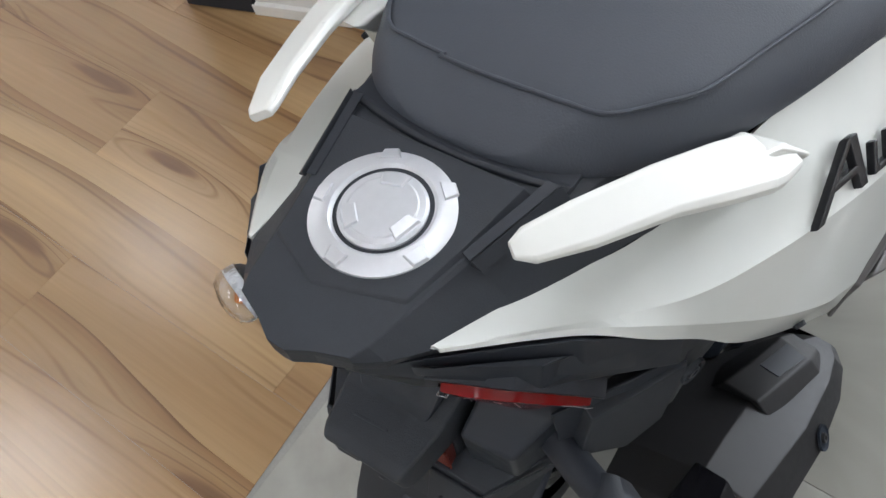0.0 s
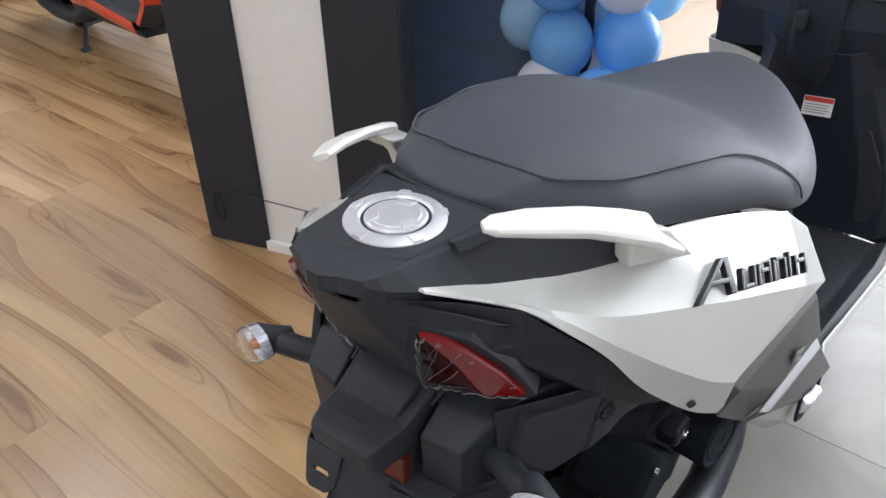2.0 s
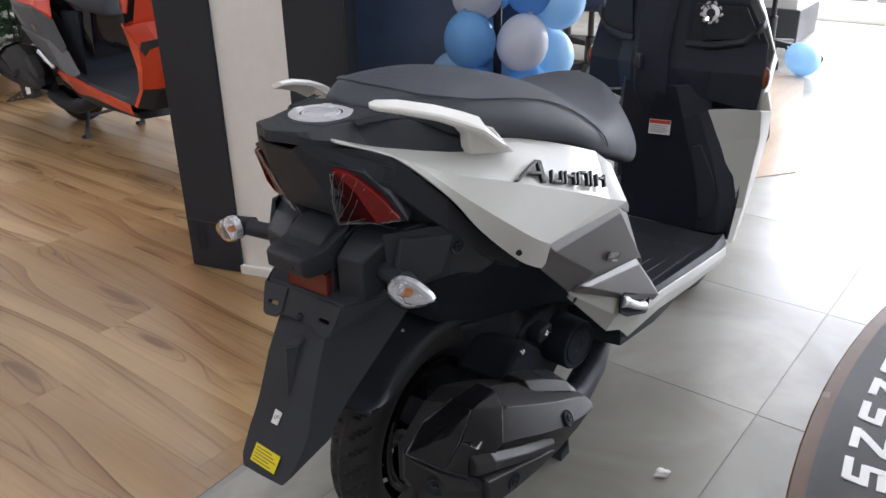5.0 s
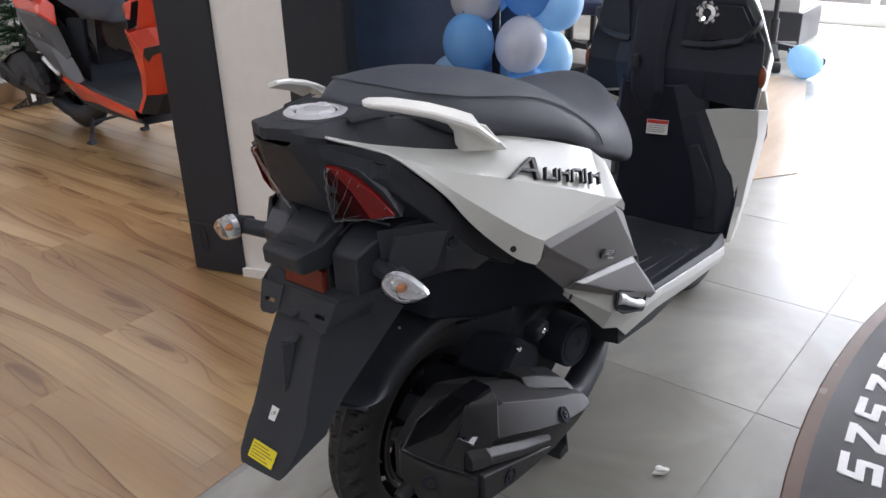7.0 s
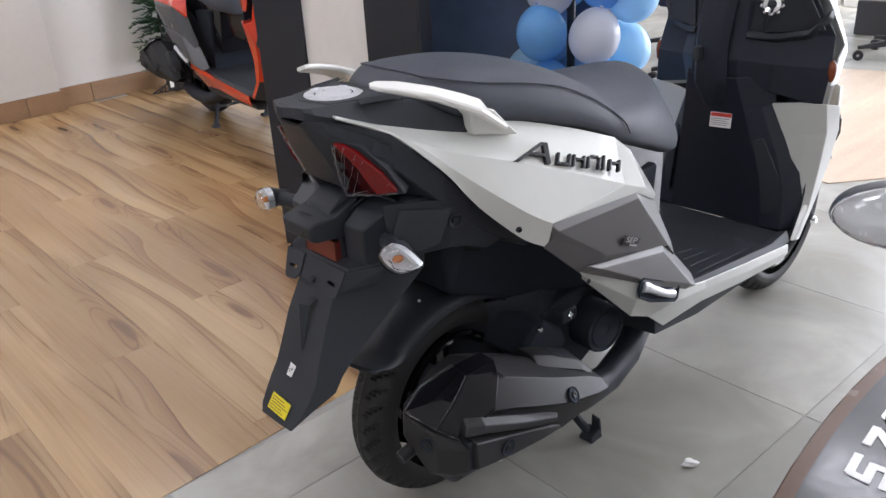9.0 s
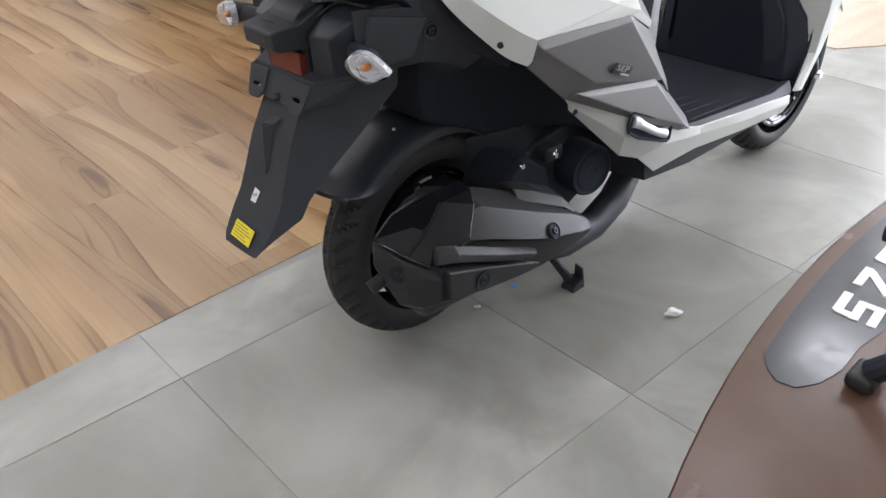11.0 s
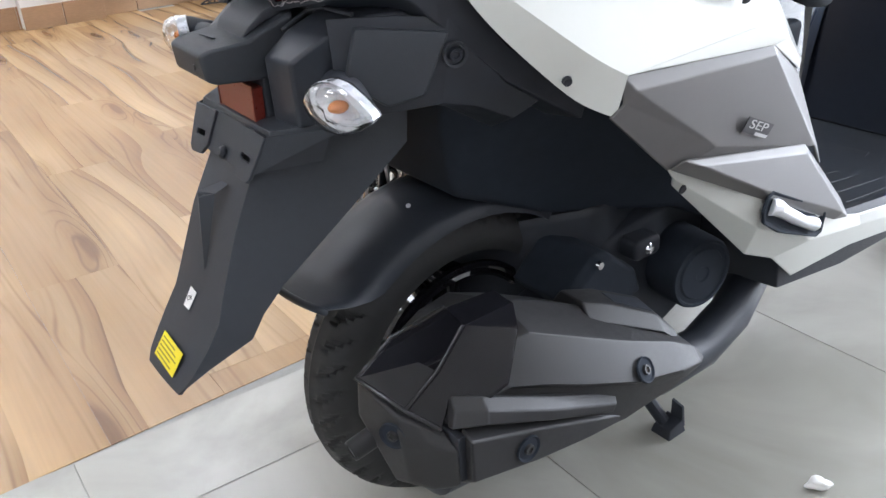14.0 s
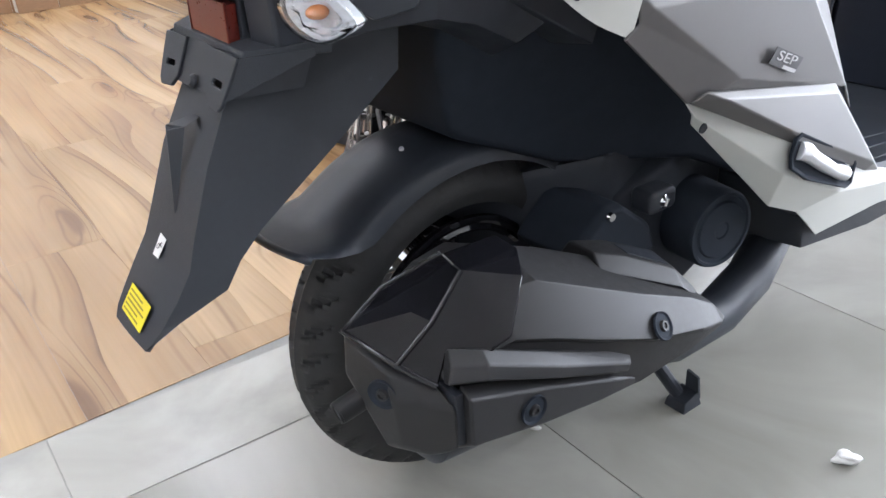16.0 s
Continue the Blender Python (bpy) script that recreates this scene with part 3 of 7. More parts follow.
def tail_cover(root):
    rows = [  # x, then plateau, shoulder and edge half widths, then their heights
        (-0.199, 0.0005, 0.001, 0.0015, 0.8580, 0.8575, 0.8545), (-0.192, 0.0145, 0.015, 0.0155, 0.8580, 0.8575, 0.8535), (-0.185, 0.0350, 0.036, 0.037, 0.8580, 0.857, 0.852),
        (-0.174, 0.0400, 0.041, 0.050, 0.8570, 0.8565, 0.847), (-0.152, 0.0455, 0.047, 0.068, 0.8555, 0.855, 0.841), (-0.100, 0.056, 0.060, 0.086, 0.8535, 0.852, 0.822),
        (-0.050, 0.074, 0.082, 0.106, 0.8515, 0.847, 0.809), (0.0, 0.080, 0.096, 0.126, 0.842, 0.836, 0.795), (0.065, 0.088, 0.106, 0.146, 0.836, 0.828, 0.782)]
    secs = []
    for x, w1, w2, w3, z1, z2, z3 in rows:
        secs.append(mirror_section([(x, 0, z1), (x, w1, z1), (x, w2, z2), (x, w3, z3), (x, w3 * 0.94, z3 - 0.012), (x, 0, z3 - 0.014)]))
    cover = part("tail_cover", soft(loft(secs), 0.0006, 5, 2), PLASTIC, root, "matte black tail cover round the fuel cap", 12)
    # raised pad that carries the cap, with a sloping rear face
    outline = [(-0.044, 0.064), (-0.096, 0.054), (-0.140, 0.044), (-0.157, -0.014), (-0.138, -0.055), (-0.096, -0.062), (-0.044, -0.069)]
    lo = [V(x + (-0.010 if x < -0.13 else 0), w * (1.10 if x > -0.13 else 1.04), 0.8490) for x, w in outline]
    hi = [V(x, w * 0.98, 0.8568) for x, w in outline]
    part("cap_pad", soft(loft([lo, hi]), 0.0012, 10, 2), PLASTIC, cover, "raised pad round the fuel cap", 20)
    for s in (1, -1):
        # deep slot between the pad and the shoulder, with a raised outer lip
        a, b = V(-0.101, 0.0575, 0.8580, s), V(-0.034, 0.0755, 0.8580, s)
        m = facing((a + b) / 2, (0, -s * 0.08, 1), (b - a))
        ln = (b - a).length
        part("groove", prism([(-0.0030, -ln / 2), (0.0036, -ln / 2), (0.0042, ln / 2), (-0.0034, ln / 2)], 0.0008, m @ Matrix.Translation((0, 0, -0.0016))), DEEP, cover, "recessed slot beside the cap")
        lip = [[V(-0.103, 0.0610, 0.8540, s), V(-0.103, 0.0625, 0.8590, s), V(-0.103, 0.069, 0.8510, s)], [V(-0.034, 0.0800, 0.8520, s), V(-0.034, 0.0815, 0.8585, s), V(-0.034, 0.088, 0.8490, s)]]
        part("slot_lip", soft(loft(lip), 0.0005, 20, 1), PLASTIC, cover)


def fuel_cap(root):
    base = Matrix.Translation((-0.097, 0.004, 0.8540)) @ Matrix.Rotation(radians(1.5), 4, 'Y')
    to_z = Matrix.Rotation(radians(90), 4, 'X')
    cap = part("fuel_cap", lathe([(0.0312, -0.004), (0.0312, 0.0035), (0.0335, 0.0055), (0.0385, 0.0055), (0.0465, 0.0030), (0.0485, -0.003)], 72, base @ to_z), ALU, root, "satin silver fuel filler ring and cap")
    part("cap_disc", lathe([(0.0, 0.0068), (0.0215, 0.0068), (0.0225, 0.0060), (0.0262, 0.0056), (0.0282, 0.0040), (0.0288, -0.004)], 64, base @ to_z), ALU, cap)
    part("gap", lathe([(0.0285, -0.001), (0.0315, -0.001)], 64, base @ to_z), DEEP, cap, "dark gap round the cap")
    for k in range(5):        # raised wedges on the ring
        a = 2 * math.pi * k / 5 + 0.5
        m = base @ Matrix.Rotation(a, 4, 'Z')
        part("ring_lug", soft(loft([[m @ Vector(p) for p in q] for q in (
            [(0.0365, -0.0085, 0.0040), (0.0365, 0.0085, 0.0040), (0.0468, 0.006, 0.0016), (0.0468, -0.006, 0.0016)],
            [(0.0372, -0.0065, 0.0070), (0.0372, 0.0065, 0.0070), (0.0455, 0.0042, 0.0050), (0.0455, -0.0042, 0.0050)])]), 0.0005, 20, 2), ALU, cap)
    for k in range(3):        # stepped notches on the lid
        m = base @ Matrix.Rotation(2 * math.pi * k / 3 + 0.25, 4, 'Z')
        part("cap_relief", soft(loft([[m @ Vector(p) for p in q] for q in (
            [(0.0150, -0.0075, 0.0062), (0.0150, 0.0075, 0.0062), (0.0252, 0.0100, 0.0052), (0.0252, -0.0100, 0.0052)],
            [(0.0160, -0.0065, 0.0084), (0.0160, 0.0065, 0.0084), (0.0240, 0.0088, 0.0076), (0.0240, -0.0088, 0.0076)])]), 0.0004, 20, 1), ALU, cap)


def tail_body(root):
    rows = [
        (-0.185, [(0.036, 0.842), (0.034, 0.836), (0.024, 0.830)]), (-0.160, [(0.062, 0.836), (0.062, 0.805), (0.044, 0.775)]),
        (-0.134, [(0.090, 0.830), (0.092, 0.785), (0.048, 0.722)]), (-0.098, [(0.128, 0.815), (0.132, 0.760), (0.056, 0.700)]),
        (-0.030, [(0.168, 0.742), (0.168, 0.690), (0.085, 0.668)]), (0.040, [(0.184, 0.66), (0.180, 0.625), (0.12, 0.618)]),
        (0.130, [(0.205, 0.60), (0.195, 0.57), (0.12, 0.56)])]
    secs = []
    for x, pts in rows:
        top = pts[0][1] - 0.012
        secs.append(mirror_section([(x, 0, top), (x, pts[0][0] - 0.022, top)] + [(x, w, z) for w, z in pts] + [(x, 0, pts[-1][1])]))
    part("tail_body", soft(loft(secs), 0.003, 14), DEEP, root, "black rear body between the tail lamps", 40)
    for s in (1, -1):
        # raised brow over each lamp
        part("lamp_brow", soft(loft([[V(-0.160, 0.071, 0.834, s), V(-0.160, 0.070, 0.822, s), V(-0.166, 0.058, 0.822, s), V(-0.166, 0.058, 0.834, s)],
                                     [V(-0.104, 0.124, 0.802, s), V(-0.108, 0.126, 0.782, s), V(-0.126, 0.116, 0.786, s), V(-0.121, 0.116, 0.810, s)],
                                     [V(-0.062, 0.148, 0.766, s), V(-0.064, 0.150, 0.735, s), V(-0.080, 0.138, 0.738, s), V(-0.070, 0.134, 0.77, s)]]), 0.001), PLASTIC2, root)
        skirt = [[V(-0.112, 0.112, 0.700, s), V(-0.060, 0.148, 0.700, s), V(-0.020, 0.170, 0.695, s), V(0.040, 0.180, 0.645, s), V(0.090, 0.180, 0.600, s)],
                 [V(-0.112, 0.116, 0.660, s), V(-0.070, 0.148, 0.655, s), V(-0.025, 0.171, 0.652, s), V(0.025, 0.176, 0.625, s), V(0.080, 0.172, 0.590, s)],
                 [V(-0.112, 0.114, 0.608, s), V(-0.080, 0.143, 0.612, s), V(-0.030, 0.169, 0.617, s), V(0.010, 0.170, 0.606, s), V(0.066, 0.160, 0.578, s)],
                 [V(-0.108, 0.090, 0.600, s), V(-0.078, 0.100, 0.604, s), V(-0.028, 0.110, 0.606, s), V(0.010, 0.118, 0.594, s), V(0.066, 0.125, 0.56, s)]]
        part("tail_skirt", soft(sheet(skirt, 0.003), 0.003, 20, 2), DEEP, root, "black side skirt under the tail lamp", 50)
        lamp = tail_lamp(root, s)


def tail_lamp(root, s):
    upper = [(-0.153, 0.066, 0.808), (-0.147, 0.082, 0.806), (-0.136, 0.098, 0.796), (-0.112, 0.120, 0.763), (-0.090, 0.132, 0.729)]
    left = [(-0.153, 0.064, 0.804), (-0.141, 0.053, 0.768), (-0.128, 0.045, 0.735), (-0.117, 0.040, 0.711)]
    bottom = [(-0.112, 0.056, 0.714), (-0.107, 0.078, 0.717), (-0.100, 0.105, 0.721)]
    inner = [(-0.146, 0.076, 0.797), (-0.132, 0.090, 0.772), (-0.118, 0.098, 0.744), (-0.105, 0.100, 0.722)]
    n = Vector((-0.86, -s * 0.32, -0.40)).normalized()

    def slab(points, grow, deep=0.014):
        a = [V(*p, s) + n * grow for p in points]
        b = [V(*p, s) - n * deep for p in points]
        return soft(loft([b, a]), 0.0012, 30)

    frame_pts = [(-0.158, 0.059, 0.815), (-0.134, 0.105, 0.803), (-0.107, 0.128, 0.766), (-0.084, 0.139, 0.722), (-0.117, 0.030, 0.700), (-0.152, 0.046, 0.775)]
    lamp = part("tail_lamp", slab(frame_pts, 0.006, 0.022), PLASTIC2, root, "slanted red tail lamp under crinkled clear wrap")
    part("red_lens", slab(upper + inner[::-1], 0.0115), LENSRED, lamp, "glossy red lens")
    part("dark_lens", slab([upper[0]] + inner + bottom[::-1][:2] + [(-0.128, 0.066, 0.752)], 0.0100), LENSMID, lamp, "deep red inner lens")
    part("smoked_lens", slab(left + bottom[:2] + [(-0.128, 0.066, 0.752)], 0.0085), LENSDARK, lamp, "smoked lower lens")
    lower = left + bottom + [upper[-1]]
    rg = random.Random(11 + s)
    up_path, low_path = smooth_path([V(*p, s) for p in upper], 6), smooth_path([V(*p, s) for p in lower], 6)
    last = len(up_path) - 1

    def wrinkle(points, r):
        path = [q + n * (0.0118 + rg.uniform(0, 0.0012)) + Vector((rg.uniform(-1, 1), rg.uniform(-1, 1), rg.uniform(-1, 1))) * 0.0014 for q in points]
        part("wrap_film", tube(path, [0.0002] + [rg.uniform(0.4, 1) * r for _ in path[1:-1]] + [0.0002], 5), FILM_GLINT, lamp, "wrinkled clear film")

    wrinkle(low_path, 0.0005)         # film drawn tight over the lens, bunched at both ends
    for u, v in ((0, 0.10), (0.06, 0.44), (0.09, 0.30), (0.26, 0.48), (0.30, 0.66), (0.52, 0.70), (0.60, 0.90), (0.88, 0.93), (0.14, 0.05)):
        a, b = up_path[round(u * last)], low_path[round(v * last)]
        wrinkle([a.lerp(b, k / 6) for k in range(7)], rg.uniform(0.00015, 0.0004))
    return lamp


def side_panel(root, s, body):
    rows = [  # four lines along the panel: top edge, main crease, lower crease, bottom edge
        [(-0.153, 0.066, 0.8455), (-0.152, 0.068, 0.8445), (-0.152, 0.070, 0.8435), (-0.153, 0.071, 0.8415)],
        [(-0.105, 0.081, 0.826), (-0.104, 0.108, 0.821), (-0.098, 0.118, 0.8185), (-0.096, 0.124, 0.8135)],
        [(-0.060, 0.101, 0.812), (-0.058, 0.142, 0.795), (-0.060, 0.151, 0.788), (-0.061, 0.156, 0.7765)],
        [(-0.011, 0.122, 0.798), (-0.008, 0.172, 0.770), (-0.017, 0.181, 0.745), (-0.027, 0.177, 0.736)],
        [(0.055, 0.138, 0.784), (0.070, 0.203, 0.743), (0.032, 0.213, 0.700), (0.001, 0.193, 0.694)],
        [(0.130, 0.154, 0.785), (0.150, 0.226, 0.712), (0.080, 0.236, 0.660), (0.033, 0.207, 0.657)],
        [(0.250, 0.184, 0.750), (0.240, 0.246, 0.676), (0.107, 0.244, 0.641), (0.085, 0.227, 0.607)],
        [(0.352, 0.214, 0.711), (0.320, 0.262, 0.642), (0.132, 0.251, 0.626), (0.124, 0.245, 0.584)]]
    lines = [smooth_path([V(*r[k], s) for r in rows], 5) for k in range(4)]
    bm = sheet([list(p) for p in zip(*lines)], 0.004)
    soft(bm, 0.003, 12, 3)
    panel = part("side_panel", bm, body, root, "glossy side panel with sharp creases", 50)
    # the mid facet runs on to the front corner
    tip = sheet([[V(0.352, 0.214, 0.711, s), V(0.368, 0.236, 0.690, s), V(0.412, 0.216, 0.652, s)],
                 [V(0.320, 0.262, 0.642, s), V(0.371, 0.272, 0.622, s), V(0.452, 0.243, 0.580, s)],
                 [V(0.132, 0.251, 0.626, s), V(0.348, 0.268, 0.618, s), V(0.446, 0.246, 0.568, s)]], 0.004)
    part("panel_corner", soft(tip, 0.003, 12), body, panel, "", 35)
    part("panel_screw", lathe([(0, 0.001), (0.003, 0.001), (0.0045, 0.002), (0.0052, -0.002)], 14, facing(V(0.0735, 0.2275, 0.628, s), (-0.5, -s, -0.3)) @ Matrix.Rotation(radians(90), 4, 'X')), DEEP, panel, "dark fixing hole")
    return panel


def accent_panels(root, s, accent):
    q = {"A": (0.127, 0.247, 0.626), "A2": (0.141, 0.256, 0.610), "B": (0.350, 0.263, 0.626), "B2": (0.350, 0.272, 0.608), "C": (0.463, 0.272, 0.474), "Q": (0.263, 0.268, 0.525),
         "A1": (0.130, 0.250, 0.597), "L": (0.115, 0.246, 0.585), "R": (0.203, 0.252, 0.508), "D": (0.232, 0.262, 0.514), "F1": (0.454, 0.240, 0.562), "F2": (0.522, 0.242, 0.454), "F3": (0.510, 0.258, 0.434), "B1": (0.410, 0.242, 0.612)}
    a = part("rear_accent_panel", soft(facets({k: V(*p, s) for k, p in q.items()}, ["A B B2 A2", "A2 B2 C Q", "A A2 A1", "A2 Q A1", "A1 Q D R L", "Q C D", "B B1 F1 B2", "B2 F1 F2 C", "C F2 F3"], 0.004), 0.003, 6, 3), accent, root, "matte metallic grey accent panel", 40)
    q = {"D0": (0.214, 0.266, 0.521), "D": (0.232, 0.274, 0.512), "C0": (0.437, 0.272, 0.484), "C": (0.432, 0.281, 0.475), "M": (0.337, 0.287, 0.456), "N": (0.535, 0.288, 0.366), "N0": (0.583, 0.272, 0.339), "O": (0.520, 0.284, 0.358),
         "S": (0.370, 0.284, 0.428), "R": (0.203, 0.256, 0.509), "F1": (0.520, 0.238, 0.440), "F2": (0.605, 0.246, 0.352)}
    part("front_accent_panel", soft(facets({k: V(*p, s) for k, p in q.items()}, ["D0 C0 C D", "D C N M", "D0 D R", "D M S R", "M N O S", "C0 N0 N C", "C0 F1 F2 N0", "N N0 O"], 0.004), 0.0028, 6, 3), accent, root, "matte metallic grey lower accent panel", 40)
    # small stamped emblem plate on the upper panel
    if s == 1:
        o = V(0.330, 0.2712, 0.530, s)
        m = facing(o, Vector((-0.05, -1, -0.02))) @ Matrix.Rotation(radians(-22), 4, 'Z')
        e = part("emblem", prism([(-0.026, -0.0085), (0.024, -0.0095), (0.030, 0.0085), (-0.021, 0.0095)], 0.0009, m), EMBLEM, a, "small dark emblem plate")
        tc = bpy.data.curves.new("emblem_text", 'FONT')
        tc.body, tc.size, tc.align_x, tc.align_y, tc.extrude = "SEP", 0.017, 'CENTER', 'CENTER', 0.0002
        tc.shear = 0.15
        t0 = new("emblem_tmp", tc)
        bpy.context.view_layer.update()
        me = bpy.data.meshes.new_from_object(t0.evaluated_get(bpy.context.evaluated_depsgraph_get()))
        bpy.data.objects.remove(t0)
        me.materials.append(RINGGREY)
        tx_ = new("emblem_text", me)
        tx_.parent, tx_.matrix_local = e, m @ Matrix.Translation((0.001, 0.002, 0.0011)) @ Matrix.Diagonal((1.45, 0.85, 1, 1))
        part("emblem_bar", prism([(-0.002, -0.0088), (0.023, -0.0090), (0.025, -0.0052), (0.000, -0.0050)], 0.0012, m), RINGGREY, e)


def belly(root, s, body):
    rows = [[V(0.219, 0.238, 0.503, s), V(0.345, 0.279, 0.447, s), V(0.480, 0.284, 0.383, s), V(0.580, 0.272, 0.342, s), V(0.650, 0.256, 0.316, s), V(0.820, 0.268, 0.300, s), V(1.005, 0.280, 0.285, s)],
            [V(0.229, 0.240, 0.488, s), V(0.350, 0.278, 0.400, s), V(0.480, 0.278, 0.340, s), V(0.590, 0.264, 0.312, s), V(0.655, 0.258, 0.298, s), V(0.820, 0.270, 0.278, s), V(1.010, 0.280, 0.262, s)],
            [V(0.243, 0.228, 0.472, s), V(0.376, 0.249, 0.344, s), V(0.436, 0.252, 0.318, s), V(0.530, 0.232, 0.248, s), V(0.660, 0.246, 0.258, s), V(0.820, 0.258, 0.246, s), V(1.005, 0.270, 0.238, s)]]
    bm = sheet(rows, 0.004)
    p = part("belly_panel", soft(bm, 0.004, 8, 3), body, root, "glossy lower side panel with the foot peg recess", 40)
    # black under tray
    part("under_tray", soft(loft([[V(0.51, 0.222, 0.275, s), V(0.51, 0.226, 0.232, s), V(0.51, 0.10, 0.22, s), V(0.51, 0.10, 0.285, s)],
                                  [V(0.66, 0.240, 0.262, s), V(0.66, 0.238, 0.222, s), V(0.66, 0.10, 0.205, s), V(0.66, 0.10, 0.262, s)],
                                  [V(1.00, 0.255, 0.245, s), V(1.00, 0.235, 0.212, s), V(1.00, 0.10, 0.20, s), V(1.00, 0.10, 0.245, s)]]), 0.003), PLASTIC, p, "black plastic under tray")
    # folding foot peg lying in a shallow black recess with a thin rim
    c = V(0.414, 0.2840, 0.398, s)
    m = facing(c, Vector((0.04, -s, 0.04))) @ Matrix.Rotation(radians(-25.5 if s == 1 else 25.5), 4, 'Z')
    k = s
    rim = [(-0.082 * k, 0.014), (-0.074 * k, 0.022), (0.070 * k, 0.022), (0.081 * k, 0.014), (0.086 * k, -0.010), (0.075 * k, -0.018), (-0.030 * k, -0.024), (-0.072 * k, -0.018), (-0.082 * k, -0.004)]
    inner = [(x * 0.955, y * 0.86) for x, y in rim]
    rec = part("peg_recess", soft(loft([[m @ Vector((x, y, 0.0)) for x, y in rim], [m @ Vector((x, y, 0.0045)) for x, y in rim], [m @ Vector((x, y, 0.0042)) for x, y in inner], [m @ Vector((x * 0.96, y * 0.9, 0.0005)) for x, y in inner]]), 0.0008, 30, 1), LINER, p, "black recess behind the foot peg")
    peg = [(-0.066, 0.003, 0.011, 0.008), (-0.054, 0.005, 0.011, 0.013), (-0.030, 0.002, 0.009, 0.011), (0.000, -0.001, 0.009, 0.013), (0.030, -0.003, 0.008, 0.010), (0.055, -0.002, 0.010, 0.013), (0.064, -0.002, 0.007, 0.008)]
    part("foot_peg", soft(loft([[m @ Vector((x * k, y + h * b, 0.001 + d * e)) for b, e in ((-1, 0), (-0.8, 0.7), (-0.3, 1), (0.35, 0.95), (0.85, 0.6), (1, 0))] for x, y, h, d in peg]), 0.0015, 25, 2), ALU, rec, "silver folding foot peg in clear wrap")
    part("panel_screw", lathe([(0, 0.002), (0.004, 0.002), (0.0055, 0.002), (0.0062, 0)], 14, facing(V(0.2445, 0.2425, 0.4720, s), (0, -s, -0.2)) @ Matrix.Rotation(radians(90), 4, 'X')), DEEP, p)
    return p


def seat(root):
    rows = []
    for x, zt, ws, zs, wb, zb in (  # x, top, seam (w, z), side bulge (w, z)
            (-0.034, 0.853, 0.022, 0.8525, 0.028, 0.850), (-0.029, 0.858, 0.046, 0.857, 0.058, 0.849), (-0.018, 0.864, 0.060, 0.862, 0.082, 0.846), (0.000, 0.8725, 0.070, 0.871, 0.098, 0.842), (0.016, 0.8760, 0.084, 0.870, 0.112, 0.838), (0.043, 0.8775, 0.107, 0.8637, 0.128, 0.832), (0.067, 0.8775, 0.1225, 0.858, 0.139, 0.828), (0.105, 0.8765, 0.1335, 0.8495, 0.153, 0.820),
            (0.145, 0.873, 0.145, 0.8425, 0.166, 0.810), (0.187, 0.8675, 0.157, 0.835, 0.177, 0.799), (0.246, 0.8555, 0.167, 0.8195, 0.190, 0.780), (0.295, 0.8410, 0.180, 0.798, 0.200, 0.764),
            (0.335, 0.8230, 0.192, 0.774, 0.207, 0.744), (0.370, 0.8030, 0.202, 0.748, 0.212, 0.724), (0.420, 0.7830, 0.202, 0.738, 0.215, 0.705), (0.480, 0.7720, 0.192, 0.732, 0.211, 0.690), (0.545, 0.7720, 0.170, 0.728, 0.198, 0.672),
            (0.605, 0.7780, 0.146, 0.722, 0.184, 0.652), (0.650, 0.7740, 0.122, 0.708, 0.168, 0.636), (0.684, 0.742, 0.100, 0.684, 0.144, 0.626), (0.702, 0.685, 0.082, 0.655, 0.112, 0.620)):
        drop = (0.031 if x > 0.03 else 0.012) + 0.022 * min(1, max(0, (x - 0.42) / 0.17)) - (0.012 if x > 0.64 else 0)
        rows.append((x, zt, ws, zs, wb, zb, wb - 0.006, zb - drop))
    secs = []
    for x, zt, ws, zs, wb, zb, wl, zl in rows:
        half = [(x, 0, zt), (x, ws * 0.42, zt - (zt - zs) * 0.07), (x, ws * 0.74, zt - (zt - zs) * 0.30), (x, ws * 0.92, zs + (zt - zs) * 0.30), (x, ws, zs),
                (x, ws + (wb - ws) * 0.55, zs + (zb - zs) * 0.4), (x, wb, zb), (x, wb, zb + (zl - zb) * 0.6), (x, wl, zl), (x, wl * 0.5, zl - 0.002), (x, 0, zl - 0.002)]
        secs.append(mirror_section(half))
    bm = loft(secs)
    # keep the piped edge crisp over the rear part
    cl = bm.edges.layers.float.new("crease_edge")
    seam = {tuple(round(c, 4) for c in V(x, ws, zs, s)) for x, zt, ws, zs, wb, zb, wl, zl in rows[4:14] for s in (1, -1)}
    for e in bm.edges:
        if all((round(v.co.x, 4), round(v.co.y, 4), round(v.co.z, 4)) in seam for v in e.verts):
            e[cl] = 0.75
    st = part("seat", bm, VINYL, root, "dark grey two-level vinyl seat with piped edge", 70, True, False)
    md = st.modifiers.new("smooth", 'SUBSURF')
    md.levels = md.render_levels = 2
    rim = [V(0.10, -0.128, 0.803), V(0.058, -0.112, 0.815), V(0.016, -0.084, 0.828), V(0.004, -0.050, 0.836), V(0.004, 0.0, 0.838), V(0.004, 0.050, 0.836), V(0.016, 0.084, 0.828), V(0.058, 0.112, 0.815), V(0.10, 0.128, 0.803)]
    part("seat_edge_trim", tube(rim, 0.012, 10), GLOSS, st, "gloss black trim under the seat edge")
    lip = []
